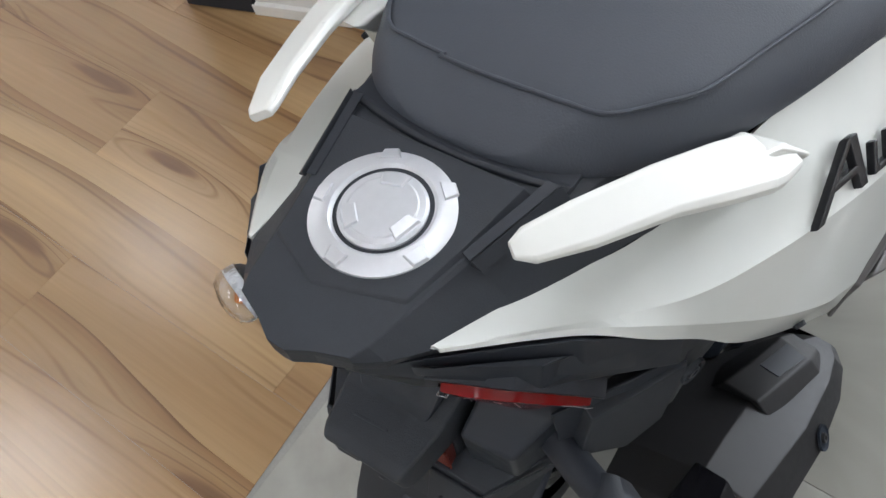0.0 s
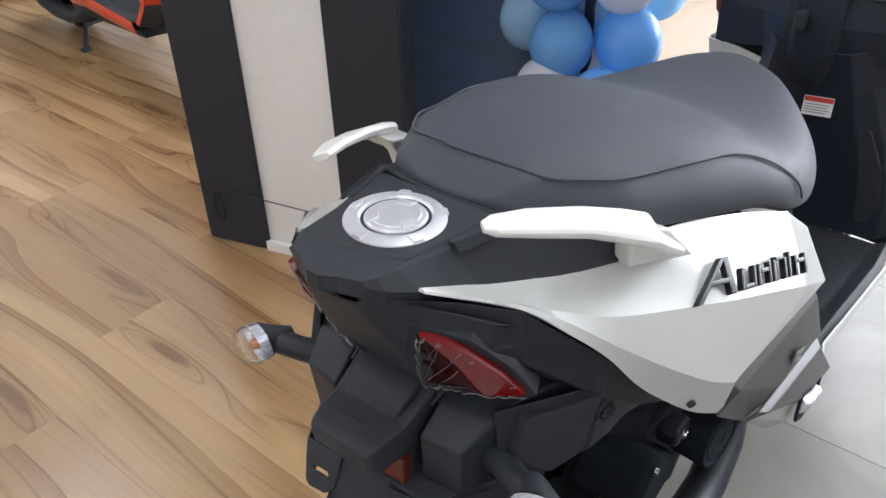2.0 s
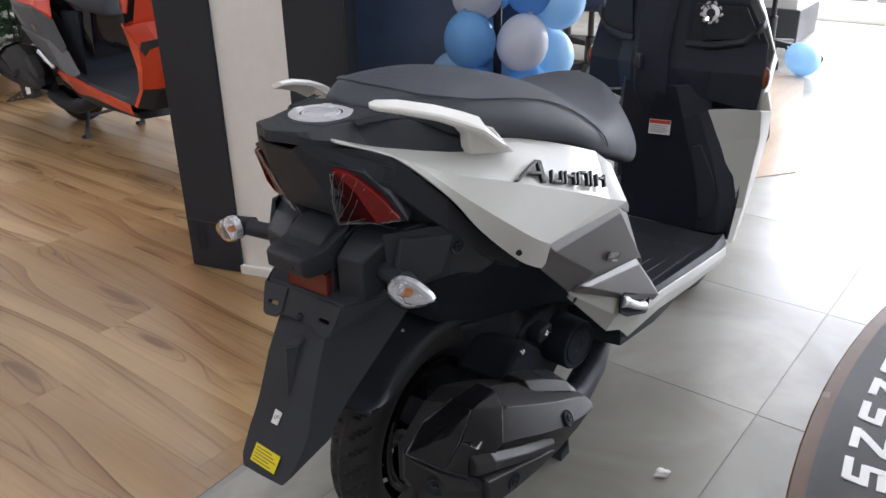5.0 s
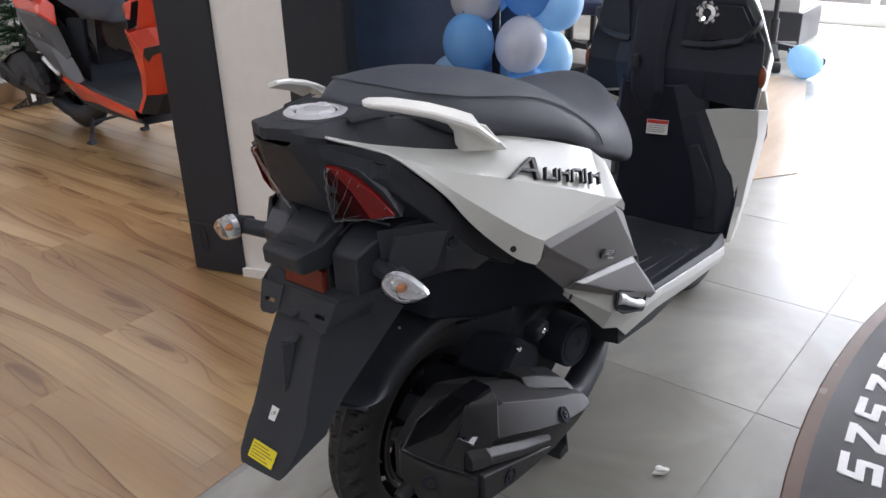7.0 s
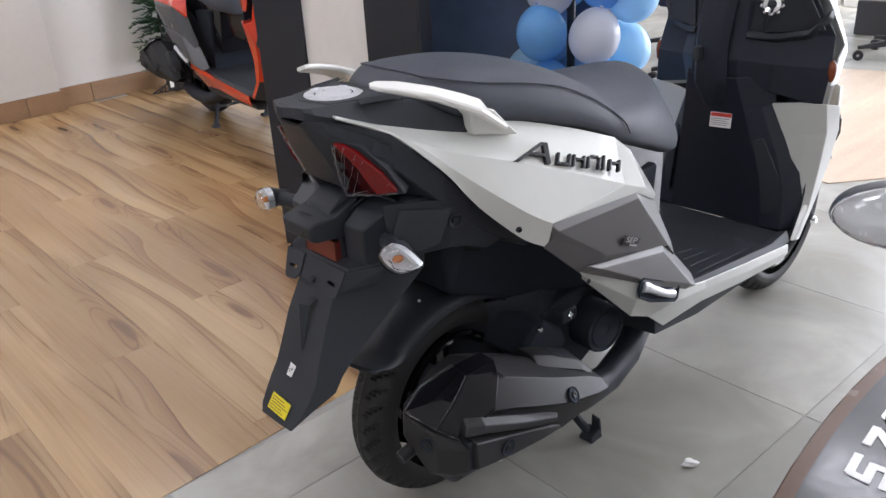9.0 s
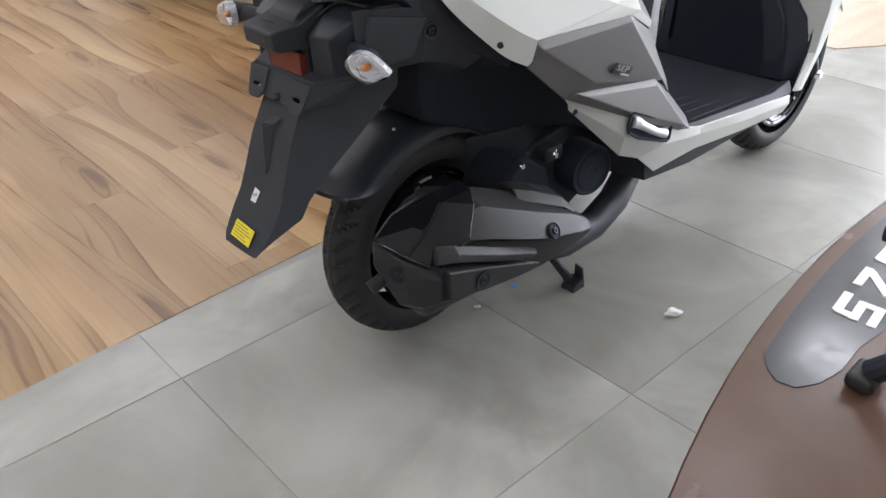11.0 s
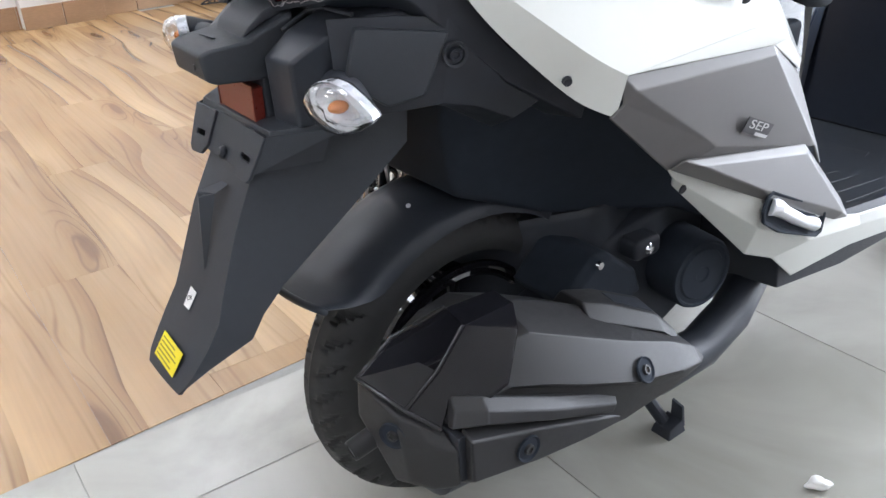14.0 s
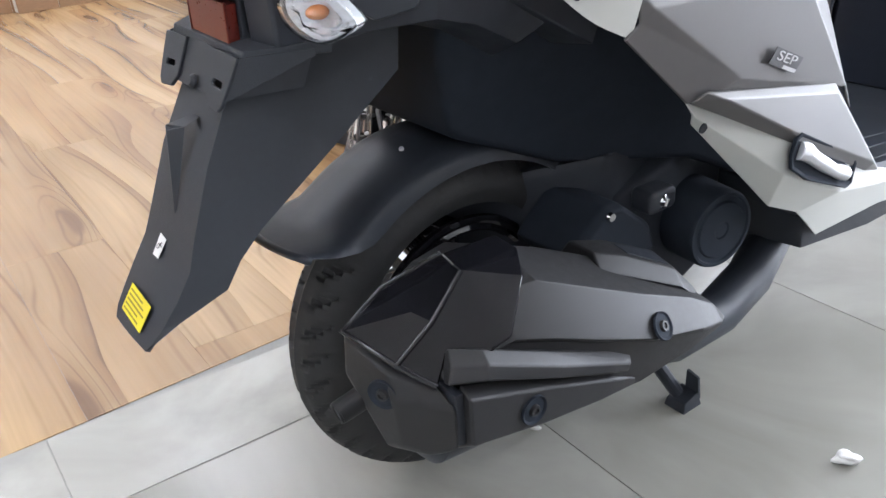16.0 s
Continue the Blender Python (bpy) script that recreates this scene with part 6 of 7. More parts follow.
    for s in (1, -1):         # open pockets: a dark slab stands for the shaded hollow above a lip
        part("pocket_shade", soft(loft([[F(1.003, 0.088, 0.782, s), F(1.085, 0.262, 0.786, s), F(1.060, 0.222, 0.858, s), F(1.004, 0.098, 0.868, s)], [F(0.9985, 0.088, 0.782, s), F(1.0805, 0.262, 0.786, s), F(1.0555, 0.222, 0.858, s), F(0.9995, 0.098, 0.868, s)]]), 0.0015), DEEP, leg, "dark slab standing in for the shaded hollow of the open pocket")
        part("pocket_lip", soft(loft([[F(0.992, 0.082, 0.786, s), F(0.985, 0.082, 0.772, s), F(1.005, 0.082, 0.764, s), F(1.02, 0.082, 0.784, s)], [F(1.030, 0.150, 0.780, s), F(1.018, 0.150, 0.768, s), F(1.040, 0.150, 0.756, s), F(1.06, 0.150, 0.778, s)],
                                      [F(1.065, 0.225, 0.790, s), F(1.052, 0.225, 0.776, s), F(1.078, 0.225, 0.764, s), F(1.09, 0.225, 0.79, s)], [F(1.085, 0.268, 0.830, s), F(1.074, 0.268, 0.818, s), F(1.098, 0.272, 0.806, s), F(1.11, 0.27, 0.83, s)]]), 0.004, 25, 3), PLASTIC2, leg, "", 50)
        part("knee_facet", soft(loft([[F(1.024, 0.165, 0.335, s), F(1.046, 0.212, 0.340, s), F(1.060, 0.212, 0.335, s)], [F(1.018, 0.150, 0.43, s), F(1.040, 0.196, 0.44, s), F(1.060, 0.196, 0.43, s)], [F(1.006, 0.124, 0.525, s), F(1.020, 0.148, 0.53, s), F(1.05, 0.15, 0.53, s)]]), 0.003, 20, 2), PLASTIC2, leg, "", 50)
    m = facing(F(1.012, 0.136, 0.846), (-1, -0.55, 0.25)) @ Matrix.Rotation(radians(90), 4, 'X')
    ky = part("ignition_lock", lathe([(0.010, 0.008), (0.019, 0.010), (0.0225, 0.005), (0.0225, -0.012)], 24, m), CHROME, leg, "ignition lock in torn clear wrap")
    part("lock_barrel", lathe([(0, 0.009), (0.0095, 0.009), (0.010, -0.004)], 20, m), DEEP, ky)
    rg = random.Random(5)
    for k in range(9):        # torn scraps of film round the lock
        a = 2 * math.pi * k / 9
        q = [m @ Vector(((0.021 + 0.004 * rg.random()) * math.cos(a + 0.14 * j), 0.010 + 0.004 * rg.random(), (0.021 + 0.004 * rg.random()) * math.sin(a + 0.14 * j))) for j in range(4)]
        part("wrap_film", tube(q, [0.001, 0.0035, 0.003, 0.001], 5), FILM_GLINT, ky, "wrinkled clear film")
    part("key_strap", tube([m @ Vector((0.004, 0.012, 0)), F(1.000, 0.138, 0.810), F(1.004, 0.128, 0.785)], [0.003, 0.004, 0.003], 8), PLASTIC2, ky)
    part("bag_hook", soft(box((0.940, -0.034, 0.735), (0.024, 0.020, 0.036), 0.007), 0.001), PLASTIC, leg)
    # warning label
    mm = facing(F(0.981, 0.035, 0.571), (-1, -0.2, 0.14))
    wl = part("warning_label", prism([(-0.026, -0.018), (0.026, -0.018), (0.026, 0.018), (-0.026, 0.018)], 0.0008, mm @ Matrix.Translation((0, 0, 0.001))), WHITESTK, leg, "white warning label with a red heading")
    part("label_heading", prism([(-0.025, 0.008), (0.025, 0.008), (0.025, 0.017), (-0.025, 0.017)], 0.0004, mm @ Matrix.Translation((0, 0, 0.0018))), REDINK, wl)
    for k in range(4):
        part("print_bar", prism([(-0.023, -0.0006), (0.020 - 0.004 * (k % 2), -0.0006), (0.020 - 0.004 * (k % 2), 0.0006), (-0.023, 0.0006)], 0.0004, mm @ Matrix.Translation((0, 0.003 - 0.005 * k, 0.0018))), GREYP, wl)
    for s in (1, -1):
        wing = sheet([[F(1.043, 0.116, 0.608, s), F(1.065, 0.225, 0.618, s), F(1.072, 0.300, 0.620, s), F(1.11, 0.320, 0.612, s)],
                      [F(1.062, 0.170, 0.53, s), F(1.082, 0.245, 0.540, s), F(1.100, 0.298, 0.545, s), F(1.165, 0.302, 0.540, s)],
                      [F(1.085, 0.240, 0.44, s), F(1.096, 0.262, 0.445, s), F(1.110, 0.285, 0.450, s), F(1.155, 0.290, 0.45, s)],
                      [F(1.085, 0.262, 0.36, s), F(1.09, 0.270, 0.36, s), F(1.094, 0.280, 0.36, s), F(1.12, 0.282, 0.36, s)],
                      [F(1.030, 0.268, 0.285, s), F(1.034, 0.274, 0.285, s), F(1.038, 0.280, 0.285, s), F(1.06, 0.280, 0.28, s)]], 0.005)
        part("apron_wing", soft(wing, 0.004, 14, 2), body, root, "glossy front apron edge", 40)
        up = sheet([[F(1.088, 0.296, 0.66, s), F(1.12, 0.300, 0.66, s)], [F(1.10, 0.302, 0.72, s), F(1.15, 0.300, 0.73, s)], [F(1.15, 0.290, 0.745, s), F(1.20, 0.27, 0.74, s)],
                    [F(1.10, 0.262, 0.84, s), F(1.16, 0.24, 0.84, s)], [F(1.08, 0.21, 0.92, s), F(1.15, 0.19, 0.92, s)]], 0.006)
        part("apron_upper", soft(up, 0.003, 14), body, root, "glossy upper apron edge", 40)
        mq = facing(F(1.092, 0.290, 0.694, s), (-0.9, -s * 0.5, 0))
        part("front_signal", loft([[mq @ Vector((0.010 * math.cos(a) * k, 0.026 * math.sin(a) * k, h)) for a in [2 * math.pi * i / 20 for i in range(20)]] for k, h in ((1, -0.02), (1, 0.003), (0.8, 0.008), (0.3, 0.010))]), SMOKEDAMBER, root, "smoked amber front indicator in the apron edge", 60)
        side = sheet([[F(1.115, 0.318, 0.612, s), F(1.20, 0.275, 0.635, s), F(1.30, 0.150, 0.645, s)], [F(1.166, 0.300, 0.540, s), F(1.24, 0.245, 0.550, s), F(1.32, 0.140, 0.560, s)],
                      [F(1.156, 0.288, 0.450, s), F(1.21, 0.235, 0.450, s), F(1.27, 0.145, 0.460, s)], [F(1.121, 0.280, 0.365, s), F(1.16, 0.235, 0.365, s), F(1.20, 0.160, 0.370, s)]], 0.005)
        sp = part("apron_side", soft(side, 0.004, 14, 2), body, root, "glossy front apron side", 40)
        mark = [F(1.18, 0.292, 0.560, s), F(1.25, 0.240, 0.575, s), F(1.24, 0.246, 0.545, s), F(1.20, 0.268, 0.530, s), F(1.185, 0.284, 0.505, s), F(1.172, 0.298, 0.530, s)]
        off = Vector((0.35, -s * 0.9, 0)).normalized()
        part("decal", loft([[q + off * 0.001 for q in mark], [q + off * 0.004 for q in mark]]), INK, sp, "small black decal")
        part("lower_cover", soft(sheet([[F(1.119, 0.283, 0.362, s), F(1.17, 0.225, 0.362, s), F(1.21, 0.140, 0.366, s)], [F(1.058, 0.281, 0.280, s), F(1.10, 0.220, 0.270, s), F(1.14, 0.120, 0.270, s)]], 0.004), 0.003, 14), PLASTIC, root, "black lower apron cover", 40)
    # front apron shell
    ap = sheet([[F(1.12, -0.28, 0.60), F(1.24, -0.20, 0.62), F(1.28, 0, 0.63), F(1.24, 0.20, 0.62), F(1.12, 0.28, 0.60)],
                [F(1.18, -0.28, 0.74), F(1.27, -0.18, 0.76), F(1.31, 0, 0.77), F(1.27, 0.18, 0.76), F(1.18, 0.28, 0.74)],
                [F(1.14, -0.20, 0.92), F(1.20, -0.13, 0.94), F(1.23, 0, 0.95), F(1.20, 0.13, 0.94), F(1.14, 0.20, 0.92)]], 0.005)
    part("front_apron", soft(ap, 0.006, 12, 2), body, root, "glossy front apron", 45)
    ap = sheet([[F(1.12, -0.27, 0.60), F(1.20, -0.15, 0.60), F(1.22, 0, 0.60), F(1.20, 0.15, 0.60), F(1.12, 0.27, 0.60)],
                [F(1.10, -0.26, 0.45), F(1.13, -0.14, 0.45), F(1.14, 0, 0.45), F(1.13, 0.14, 0.45), F(1.10, 0.26, 0.45)],
                [F(1.06, -0.26, 0.28), F(1.07, -0.14, 0.28), F(1.07, 0, 0.28), F(1.07, 0.14, 0.28), F(1.06, 0.26, 0.28)]], 0.005)
    part("wheel_well", ap, PLASTIC2, root, "black inner wheel well", 45)
    fw = wheel(root, 1.30, 0.235, 0.152, 0.09, "front_wheel", False)
    fw.location = (0, -0.10, 0)
    fend = sheet([[Vector((1.30 + r * math.cos(radians(a)), 0.06 * t - 0.10, 0.235 + r * math.sin(radians(a)))) for t, r in ((-1, 0.245), (-0.6, 0.27), (0, 0.28), (0.6, 0.27), (1, 0.245))] for a in range(25, 146, 20)], 0.004)
    part("front_mudguard", fend, body, root, "glossy front mudguard", 45)
    for s in (1, -1):
        part("fork_leg", tube([F(1.30, 0.10 + 0.075 * s, 0.235), F(1.22, 0.06 + 0.07 * s, 0.52), F(1.20, 0.02 + 0.06 * s, 0.62)], [0.018, 0.019, 0.016], 12), DEEP, root)
        part("axle_nut", lathe([(0, -0.012), (0.009, -0.012), (0.012, 0)], 12, Matrix.Translation(F(1.30, 0.10 + 0.092 * s, 0.235)) @ Matrix.Rotation(0 if s == 1 else math.pi, 4, 'Z')), CHROME, root)
    # handlebar with cowl and grips
    hb = part("handlebar_cowl", soft(loft([[F(1.05, -0.10, 0.96), F(1.20, -0.08, 0.96), F(1.20, 0.08, 0.96), F(1.05, 0.10, 0.96)], [F(1.00, -0.13, 1.05), F(1.14, -0.11, 1.06), F(1.14, 0.11, 1.06), F(1.00, 0.13, 1.05)], [F(1.03, -0.08, 1.10), F(1.09, -0.07, 1.10), F(1.09, 0.07, 1.10), F(1.03, 0.08, 1.10)]]), 0.012, 20, 3), body, root, "glossy handlebar cowl")
    for s in (1, -1):
        part("handlebar", tube([F(1.06, 0.10, 1.05, s), F(1.02, 0.20, 1.045, s), F(0.98, 0.34, 1.03, s)], [0.014, 0.016, 0.016], 12), RUBBER, hb)


def badge(root, s):
    """Raised dark chrome strokes on the side panel where the model name sits; plain slanted blocks."""
    a, b = V(0.100, 0.2080, 0.740, s), V(0.338, 0.2625, 0.661, s)
    nrm = Vector((0.15, -s * 0.80, 0.55)).normalized()
    xd = (b - a).normalized()
    up = nrm.cross(xd).normalized()
    if up.z < 0:
        up = -up
    root_b = None
    lift = 0.0

    def stroke(poly):
        nonlocal root_b, lift
        lift += 0.00005
        pts = [a + xd * (u + 0.40 * v) + up * v - nrm * 0.003 for u, v in poly]
        bm = soft(loft([pts, [p + nrm * (0.0065 + lift) for p in pts]]), 0.0011, 40)
        if root_b is None:
            root_b = part("badge", bm, DARKCHROME, root, "raised dark chrome badge of slanted strokes")
        else:
            part("badge_stroke", bm, DARKCHROME, root_b)
    stroke([(-0.012, -0.008), (-0.001, -0.008), (0.048, 0.033), (0.037, 0.033)])
    stroke([(0.040, 0.033), (0.052, 0.033), (0.065, -0.006), (0.054, -0.006)])
    stroke([(0.016, 0.012), (0.058, 0.012), (0.056, 0.006), (0.010, 0.006)])
    u = 0.076
    for k, wd in enumerate((0.031, 0.029, 0.031, 0.011, 0.028)):
        h = 0.0180 if k != 3 else 0.0235
        stroke([(u, -0.005), (u + 0.0058, -0.005), (u + 0.0058, h), (u, h)])
        if k != 3:
            stroke([(u + wd - 0.0058, -0.005), (u + wd, -0.005), (u + wd, h), (u + wd - 0.0058, h)])
            y0 = (-0.005, 0.007, 0.016, 0, 0.008)[k]
            stroke([(u + 0.006, y0), (u + wd - 0.006, y0), (u + wd - 0.006, y0 + 0.0052), (u + 0.006, y0 + 0.0052)])
        u += wd + 0.0045


def scooter(name, label, body, accent, at, rz, lean=0.0):
    root = thing(name, label, "scooter")
    tail_cover(root)
    fuel_cap(root)
    tail_body(root)
    for s in (1, -1):
        side_panel(root, s, body)
        accent_panels(root, s, accent)
        belly(root, s, body)
        grab_rail(root, s)
        rear_signal(root, s)
        badge(root, s)
    seat(root)
    plate_holder(root)
    rear_end(root)
    muffler(root)
    front_end(root, body)
    root.matrix_world = pose(*at, lean, 0, rz)
    return root


scooter("scooter", "new pearl white scooter with grey seat parked on its centre stand", PEARL, SILVER, (0, 0.018, 0), 0)
scooter("scooter", "orange-red scooter on its centre stand by the white wall", REDP, GREYP, (1.330, 3.17, 0), -92.3)


# ---- loose things ----
# balloon column on a thin black stand
bs = thing("balloon_stand", "thin black balloon stand behind the scooter", "stand", at=(1.07, 0.46, 0))
part("pole", tube([(0, 0, 0.01), (0, 0, 1.25)], 0.012, 10), PLASTIC2, bs)
part("foot", lathe([(0, 0.0), (0.16, 0.0), (0.155, 0.012), (0.02, 0.018), (0, 0.018)], 32, Matrix.Rotation(radians(90), 4, 'X')), PLASTIC2, bs)


def balloon(at, r, material, tilt, label, group="balloon column"):
    prof = []
    for k in range(25):
        a = math.pi * k / 24
        rr = r * math.sin(a) * (1 - 0.10 * (1 - math.cos(a)) / 2)
        prof.append((max(rr, 0.0), -r * math.cos(a) * 1.06 - (0.05 * r if k == 24 else 0)))
    b = thing("balloon", label, "balloon", group)
    m = Matrix.Translation(at) @ Euler(tilt).to_matrix().to_4x4()
    part("skin", lathe(prof, 36, m), material, b, "", 80)
    part("knot", lathe([(0, r * 1.16), (0.006, r * 1.15), (0.004, r * 1.07), (0, r * 1.04)], 12, m), material, b)
    return b


names = {BAL_L.name: "light blue balloon in the balloon column", BAL_B.name: "bright blue balloon in the balloon column", BAL_W.name: "white balloon in the balloon column"}
brg = random.Random(3)
for x, y, z, m in ((0.99, 0.38, 0.46, BAL_B), (1.12, 0.42, 0.47, BAL_W), (1.10, 0.54, 0.46, BAL_L), (0.96, 0.50, 0.47, BAL_W),
                   (0.995, 0.485, 0.572, BAL_B), (1.09, 0.371, 0.570, BAL_B), (1.16, 0.50, 0.575, BAL_L), (1.06, 0.604, 0.590, BAL_L),
                   (1.076, 0.382, 0.713, BAL_W), (0.975, 0.490, 0.728, BAL_B), (1.235, 0.385, 0.652, BAL_L), (1.12, 0.56, 0.695, BAL_L),
                   (1.024, 0.495, 0.845, BAL_W), (1.115, 0.382, 0.861, BAL_B), (1.175, 0.325, 0.818, BAL_L), (1.13, 0.53, 0.850, BAL_B),
                   (0.99, 0.40, 0.975, BAL_B), (1.12, 0.40, 0.990, BAL_W), (1.13, 0.53, 0.980, BAL_B), (1.00, 0.53, 0.975, BAL_L)):
    a = math.atan2(y - 0.46, x - 1.07)
    balloon((x, y, z), 0.074 + brg.uniform(-0.002, 0.003), m, (radians(90 + brg.uniform(-20, 20)), 0, a + radians(90)), names[m.name])

balloon((4.09, 0.32, 0.1), 0.095, BAL_L, (0.6, 0.3, 0.2), "light blue balloon lying on the floor by the chair", "loose balloons")


def office_chair(at, rz):
    ch = thing("office_chair", "office swivel chair with black star base and navy seat", "chair", "office chairs")
    part("gas_column", tube([(0, 0, 0.08), (0, 0, 0.26), (0, 0, 0.27), (0, 0, 0.43)], [0.028, 0.028, 0.016, 0.016], 14), CHAIRB, ch)
    hub = part("base_hub", lathe([(0.0, 0.07), (0.05, 0.07), (0.045, 0.13), (0, 0.13)], 20, Matrix.Rotation(radians(90), 4, 'X')), CHAIRB, ch)
    for k in range(5):
        m = Matrix.Rotation(2 * math.pi * k / 5, 4, 'Z')
        part("base_arm", soft(loft([[m @ Vector(p) for p in q] for q in ([(0.03, -0.025, 0.085), (0.03, 0.025, 0.085), (0.03, 0.02, 0.125), (0.03, -0.02, 0.125)], [(0.29, -0.016, 0.065), (0.29, 0.016, 0.065), (0.29, 0.013, 0.085), (0.29, -0.013, 0.085)])]), 0.004), CHAIRB, ch)
        c = part("caster", lathe([(0.008, -0.022), (0.028, -0.022), (0.03, -0.008), (0.03, 0.008), (0.028, 0.022), (0.008, 0.022)], 20, m @ Matrix.Translation((0.285, 0, 0.030)) @ Matrix.Rotation(radians(40 * k), 4, 'Z'), True), CHAIRB, ch)
    part("seat", soft(box((0, 0, 0.47), (0.48, 0.46, 0.075), 0.03), 0.004), FABRIC, ch, "navy fabric seat")
    part("backrest", soft(box((-0.23, 0, 0.80), (0.06, 0.42, 0.48), 0.025), 0.004), FABRIC, ch, "navy fabric backrest")
    part("back_bar", tube([(-0.05, 0, 0.43), (-0.26, 0, 0.45), (-0.27, 0, 0.65)], 0.018, 10), CHAIRB, ch)
    for s in (1, -1):
        part("armrest", tube([(0.05, 0.22 * s, 0.46), (0.06, 0.28 * s, 0.52), (0.05, 0.28 * s, 0.66), (-0.15, 0.28 * s, 0.67)], 0.015, 10), CHAIRB, ch)
    ch.matrix_world = pose(*at, 0, 0, rz)
    return ch


office_chair((4.42, 0.60, 0), 203)
office_chair((3.90, 1.72, 0), 195)
office_chair((3.30, 1.26, 0), 195)

# crumpled paper on the tiles
def scrap(at, r, seed, label, material=PAPER):
    bm = bmesh.new()
    bmesh.ops.create_icosphere(bm, subdivisions=3, radius=r)
    rg = random.Random(seed)
    for v in bm.verts:
        k = 1 + 0.55 * (noise.noise(v.co * (2.2 / r) * 0.55 + Vector((seed, 0, 0))))
        v.co = Vector((v.co.x * 1.7, v.co.y * 1.0, v.co.z * 0.75)) * k
    lo = min(v.co.z for v in bm.verts)
    for v in bm.verts:
        v.co.z -= lo
    bm.transform(Matrix.Translation(at) @ Matrix.Rotation(radians(-35), 4, 'Z'))
    return tagged(link("paper_scrap" if material is PAPER else "plastic_scrap", bm, material, sharp=20), label, "litter", "floor litter")


scrap((0.440, -0.352, 0.0), 0.0100, 2, "small crumpled white paper scrap on the tiles")
scrap((0.186, -0.044, 0.0), 0.0040, 7, "tiny white paper scrap on the tiles by the stand")
scrap((0.297, -0.047, 0.0), 0.0038, 5, "tiny blue plastic scrap on the tiles by the stand", BAL_B)

# label stand base and artificial plant behind the orange-red scooter
lb = thing("banner_stand", "folding banner stand with lattice feet and small white label", "stand", at=(1.39, 3.70, 0))
part("pole", tube([(0, 0, 0.02), (0, 0, 0.55)], 0.005, 8), CHAIRB, lb)
for sg in (1, -1):
    tip, top, low = Vector((0.115 * sg, -0.02 * sg, 0.012)), Vector((0.008 * sg, 0, 0.062)), Vector((0.008 * sg, 0, 0.012))
    bm = merge(tube([top, tip], 0.0045, 6), tube([low, tip], 0.0045, 6), tube([top.lerp(tip, 0.3), low.lerp(tip, 0.3)], 0.0035, 6), tube([top.lerp(tip, 0.3), low.lerp(tip, 0.6)], 0.0035, 6), tube([top.lerp(tip, 0.6), low.lerp(tip, 0.6)], 0.0035, 6))
    part("foot", bm, CHAIRB, lb, "black lattice foot")
part("label", box((0, -0.012, 0.055), (0.024, 0.004, 0.045), 0.001), WHITESTK, lb, "small white label")

pl = thing("potted_plant", "artificial green fir tree in a small dark pot by the wall", "plant", at=(1.46, 3.76, 0))
part("pot", lathe([(0, 0), (0.06, 0), (0.075, 0.13), (0.068, 0.13), (0.06, 0.11), (0, 0.11)], 28, Matrix.Rotation(radians(90), 4, 'X')), GREYP, pl)
lrg = random.Random(8)
bm = bmesh.new()
for k in range(260):        # tiers of drooping needle sprays, narrower towards the top
    tier = k // 26
    az, el = lrg.uniform(0, 2 * math.pi), lrg.uniform(-0.15, 0.45)
    ln = (0.21 - 0.013 * tier) * lrg.uniform(0.75, 1.1)
    base = Vector((0, 0, 0.24 + 0.085 * tier + lrg.uniform(-0.03, 0.03)))
    d = Vector((math.cos(az) * math.cos(el), math.sin(az) * math.cos(el), math.sin(el)))
    side = d.cross(Vector((0, 0, 1))).normalized()
    for j in range(14):
        t = (j + 1) / 14
        p = base + d * ln * t + Vector((0, 0, -0.22 * t * t * ln))
        for sgn in (1, -1):
            tip = p + side * sgn * lrg.uniform(0.026, 0.040) + d * 0.022 + Vector((0, 0, lrg.uniform(-0.014, 0.010)))
            q = [bm.verts.new(p), bm.verts.new(p + (tip - p) * 0.5 + d * 0.009 + Vector((0, 0, 0.003))), bm.verts.new(tip), bm.verts.new(p + (tip - p) * 0.5 - d * 0.009)]
            bm.faces.new(q)
part("trunk", tube([(0, 0, 0.10), (0, 0, 0.6), (0, 0, 1.15)], [0.014, 0.011, 0.005], 8), GREYP, pl)
part("fronds", bm, LEAF, pl, "green needle sprays")["kind"] = "stuff"

# motorcycle signal and stand parts over the stage
mc = thing("motorcycle", "motorcycle on the round stage, its clear turn signal near", "motorcycle", at=(0, 0, 0))
c = Vector((-0.317, -0.885, 0.958))
m = facing(c, (-0.75, -0.45, 0.12))
sg = part("turn_signal", loft([[m @ Vector((0.050 * k * math.cos(a), 0.0205 * k * math.sin(a), h)) for a in [2 * math.pi * i / 24 for i in range(24)]] for k, h in ((0.5, -0.045), (0.85, -0.030), (1, -0.006), (1, 0))]), PLASTIC2, mc, "clear turn signal on a black stalk", 60)
part("signal_reflector", loft([[m @ Vector((0.048 * k * math.cos(a), 0.0195 * k * math.sin(a), h)) for a in [2 * math.pi * i / 24 for i in range(24)]] for k, h in ((1, 0.0), (1.0, 0.003))]), MIRRORISH, sg)
part("signal_bulb", ball(m @ Vector((0.012, 0, 0.006)), 0.0075, 14, (1.7, 0.8, 0.8)), AMBER, sg)
part("signal_lens", thicken(loft([[m @ Vector((0.050 * k * math.cos(a), 0.0205 * k * math.sin(a), h)) for a in [2 * math.pi * i / 24 for i in range(24)]] for k, h in ((1, 0.001), (0.97, 0.012), (0.75, 0.021), (0.2, 0.025), (0.02, 0.0253))], False), 0.0014, m.to_3x3() @ Vector((0, 0, 1))), CLEAR, sg, "clear lens", 60)
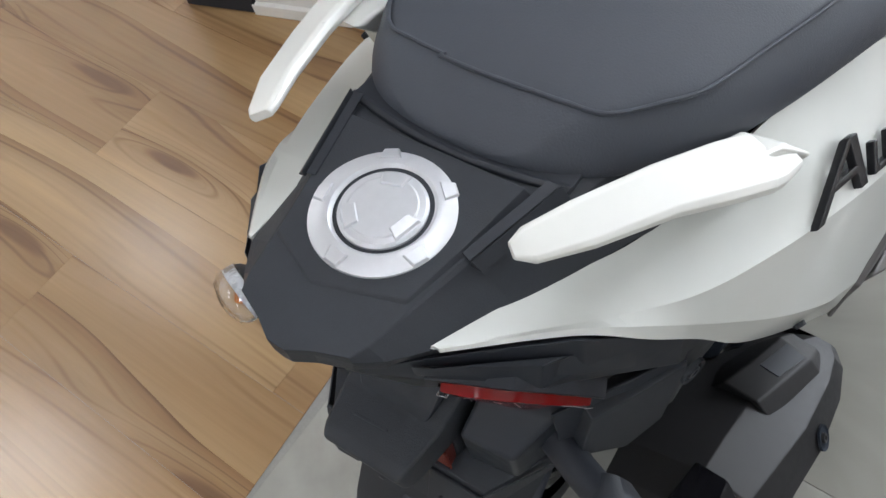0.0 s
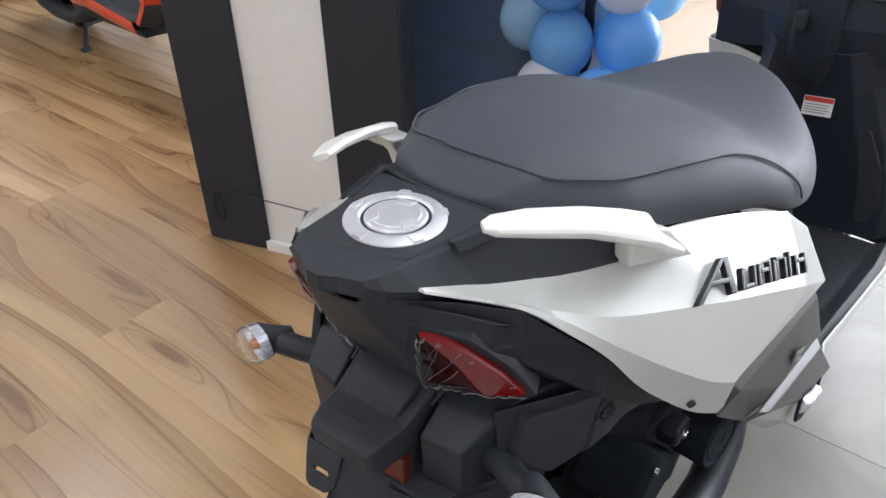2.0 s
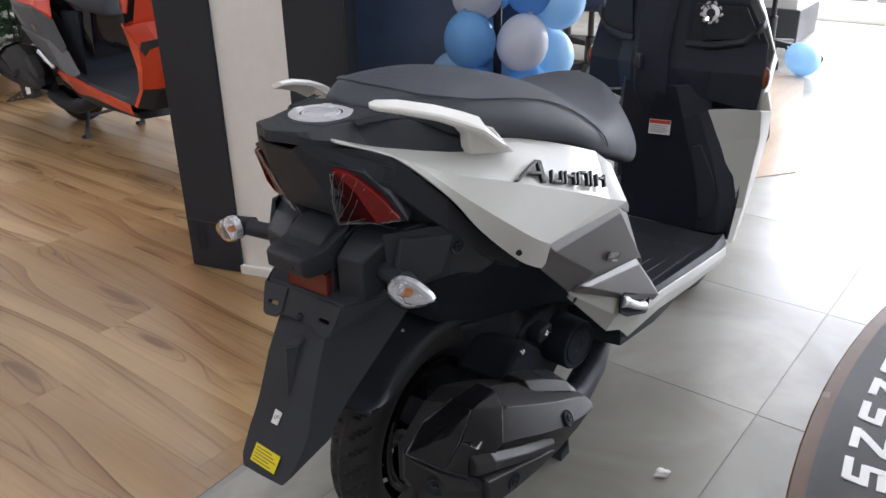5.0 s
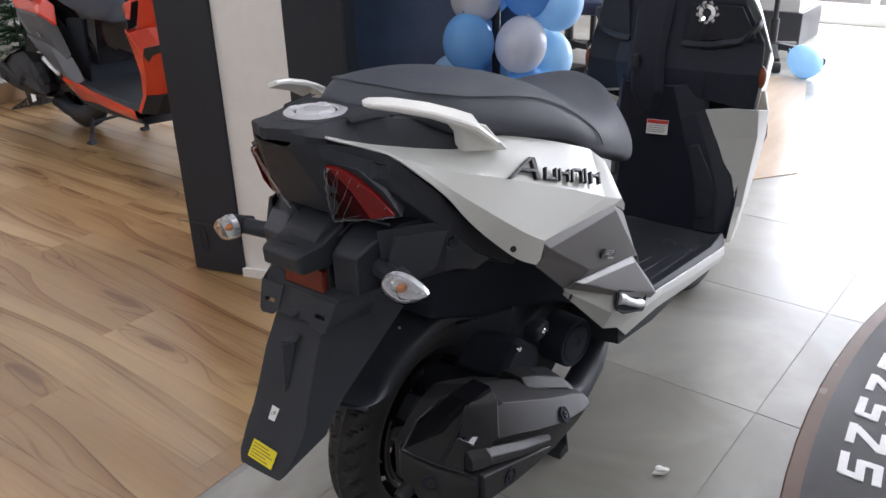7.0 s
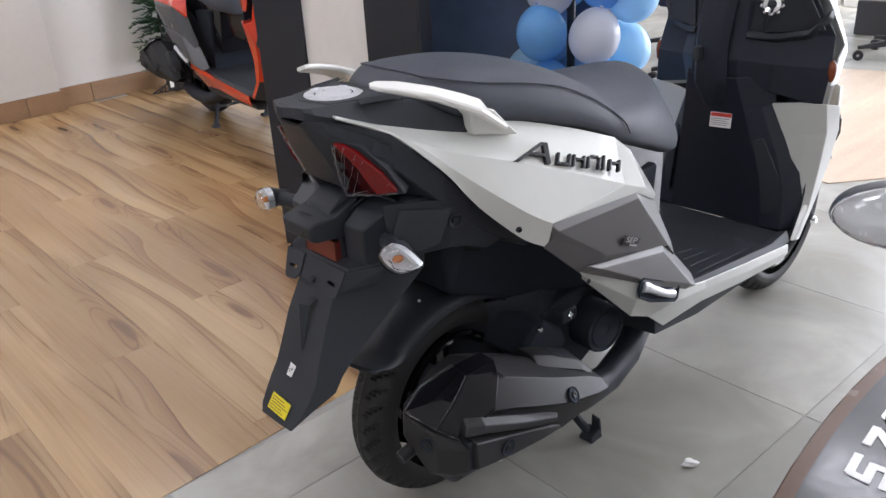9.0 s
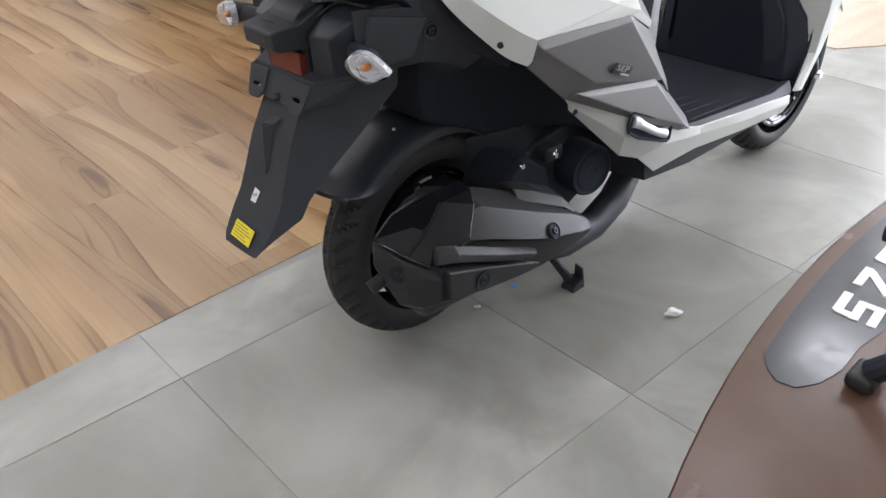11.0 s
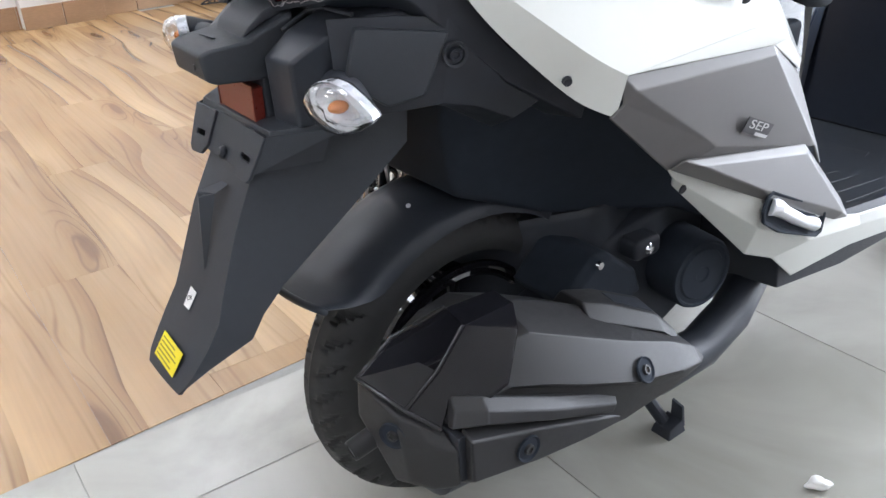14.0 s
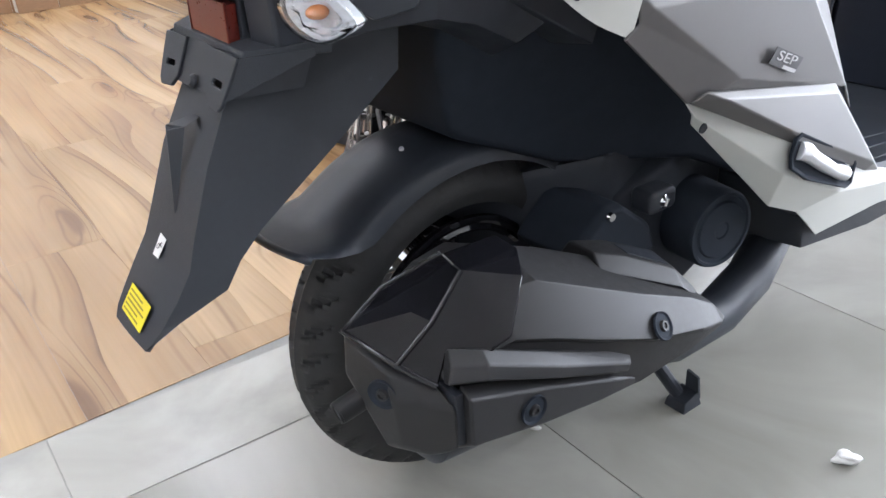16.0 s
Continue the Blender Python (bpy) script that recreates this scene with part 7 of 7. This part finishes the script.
part("signal_stalk", tube([m @ Vector((0, 0, -0.04)), m @ Vector((0.03, -0.005, -0.07)), Vector((-0.22, -1.05, 0.93)), Vector((-0.1, -1.2, 0.93))], [0.012, 0.009, 0.010, 0.012], 10), PLASTIC2, sg)
part("fork_leg", tube([(-0.08, -1.2, 0.95), (0.1, -1.2, 0.56)], 0.026, 14), PLASTIC2, mc)
part("side_stand", tube([(0.20, -0.95, 0.48), (0.17, -0.86, 0.36), (0.165, -0.80, 0.285)], [0.012, 0.012, 0.018], 10), PLASTIC2, mc)
part("stand_pad", soft(box((0.165, -0.795, SZ + 0.014), (0.055, 0.04, 0.024), 0.008), 0.002), RUBBER, mc, "black stand foot")
part("front_wheel", lathe([(0.20, -0.03), (0.255, -0.04), (0.28, -0.02), (0.285, 0), (0.28, 0.02), (0.255, 0.04), (0.20, 0.03)], 60, Matrix.Translation((0.15, -1.2, SZ + 0.285)), True), RUBBER, mc, "black front tyre")
part("foot_peg", tube([(0.104, -0.785, 0.531), (0.112, -0.86, 0.533), (0.12, -0.95, 0.535)], [0.016, 0.015, 0.012], 14), RUBBER, mc, "black rubber foot peg")


# ---- floor pieces ----
TA = radians(-2.1)
tx, ty = Vector((math.cos(TA), math.sin(TA), 0)), Vector((-math.sin(TA), math.cos(TA), 0))
T0 = Vector((-0.365, 0.205, 0))
TPX, TPY = 0.576, 0.614
_tm = box((0, 0, -0.008), (TPX - 0.0015, TPY - 0.0015, 0.016), 0.0008)
_tile = part("tile", _tm, TILE, floor, smooth=False)
_tmesh = _tile.data
_edge = box((0, 0, -0.008), (TPX - 0.0015, 0.1905, 0.016), 0.0008)
_etile = part("tile", _edge, TILE, floor, smooth=False)
_used = [False, False]
rng = random.Random(4)
for i in range(-5, 11):
    for j in range(-10, 7):
        cut = j == 0
        c = T0 + tx * (TPX * (i + 0.5)) + ty * (0.098 if cut else TPY * (j + 0.5) if j < 0 else 0.196 + TPY * (j - 0.5))
        if j > 0 and (c.x < 2.93 or c.y > Y1 - 0.3):
            continue
        if not (X0 - 0.3 < c.x < X1 + 0.25 and Y0 - 0.3 < c.y):
            continue
        if not _used[cut]:
            o, _used[cut] = (_etile if cut else _tile), True
        else:
            o = new("tile", _etile.data if cut else _tmesh)
            o.parent = floor
        o.matrix_world = Matrix.Translation(c + Vector((0, 0, rng.uniform(-0.0004, 0.0002)))) @ Matrix.Rotation(TA, 4, 'Z')

WA = radians(PLANK_ANGLE)
wx, wy = Vector((math.cos(WA), math.sin(WA), 0)), Vector((-math.sin(WA), math.cos(WA), 0))
PW, PLEN = 0.195, 1.22
W0 = Vector((-0.2, 0.404, 0))
_bn = Vector((-math.sin(radians(1.2)), math.cos(radians(1.2)), 0))


def clip_plank(c):
    """Plank outline in its own frame, cut off along the tile edge, with its top at the floor level."""
    bm = bmesh.new()
    bmesh.ops.create_cube(bm, size=1, matrix=Matrix.Translation((0, 0, -0.008)) @ Matrix.Diagonal((PLEN - 0.0006, PW - 0.0005, 0.016, 1)))
    m = Matrix.Translation(c) @ Matrix.Rotation(WA, 4, 'Z')
    inv = m.inverted()
    for p, n in ((W0, -_bn), (Vector((0, Y1 - 0.002, 0)), Vector((0, 1, 0)))):
        bmesh.ops.bisect_plane(bm, geom=bm.verts[:] + bm.edges[:] + bm.faces[:], plane_co=inv @ p, plane_no=inv.to_3x3() @ n, clear_outer=True)
        if not bm.verts:
            break
        bmesh.ops.holes_fill(bm, edges=bm.edges[:])
    return bm, m


_full = None
for i in range(-9, 12):
    for j in range(-14, 44):
        shift = (j * 0.437) % 1.0
        c = W0 + wx * (PLEN * (i + shift)) + wy * (PW * j)
        if not (X0 - 0.5 < c.x < X1 + 0.3 and -0.4 < c.y < Y1 + 0.5):
            continue
        corners = [c + wx * a * PLEN / 2 + wy * b * PW / 2 for a in (-1, 1) for b in (-1, 1)]
        inside = all((p - W0).dot(_bn) > 0 and p.y < Y1 - 0.003 for p in corners)
        if inside and _full is not None:
            o = new("plank", _full)
            o.parent = floor
            o.matrix_world = Matrix.Translation(c) @ Matrix.Rotation(WA, 4, 'Z')
            continue
        bm, m = clip_plank(c)
        if not bm.verts:
            bm.free()
            continue
        o = link("plank", bm, WOOD, floor, smooth=False)
        o.matrix_world = m
        if inside:
            _full = o.data
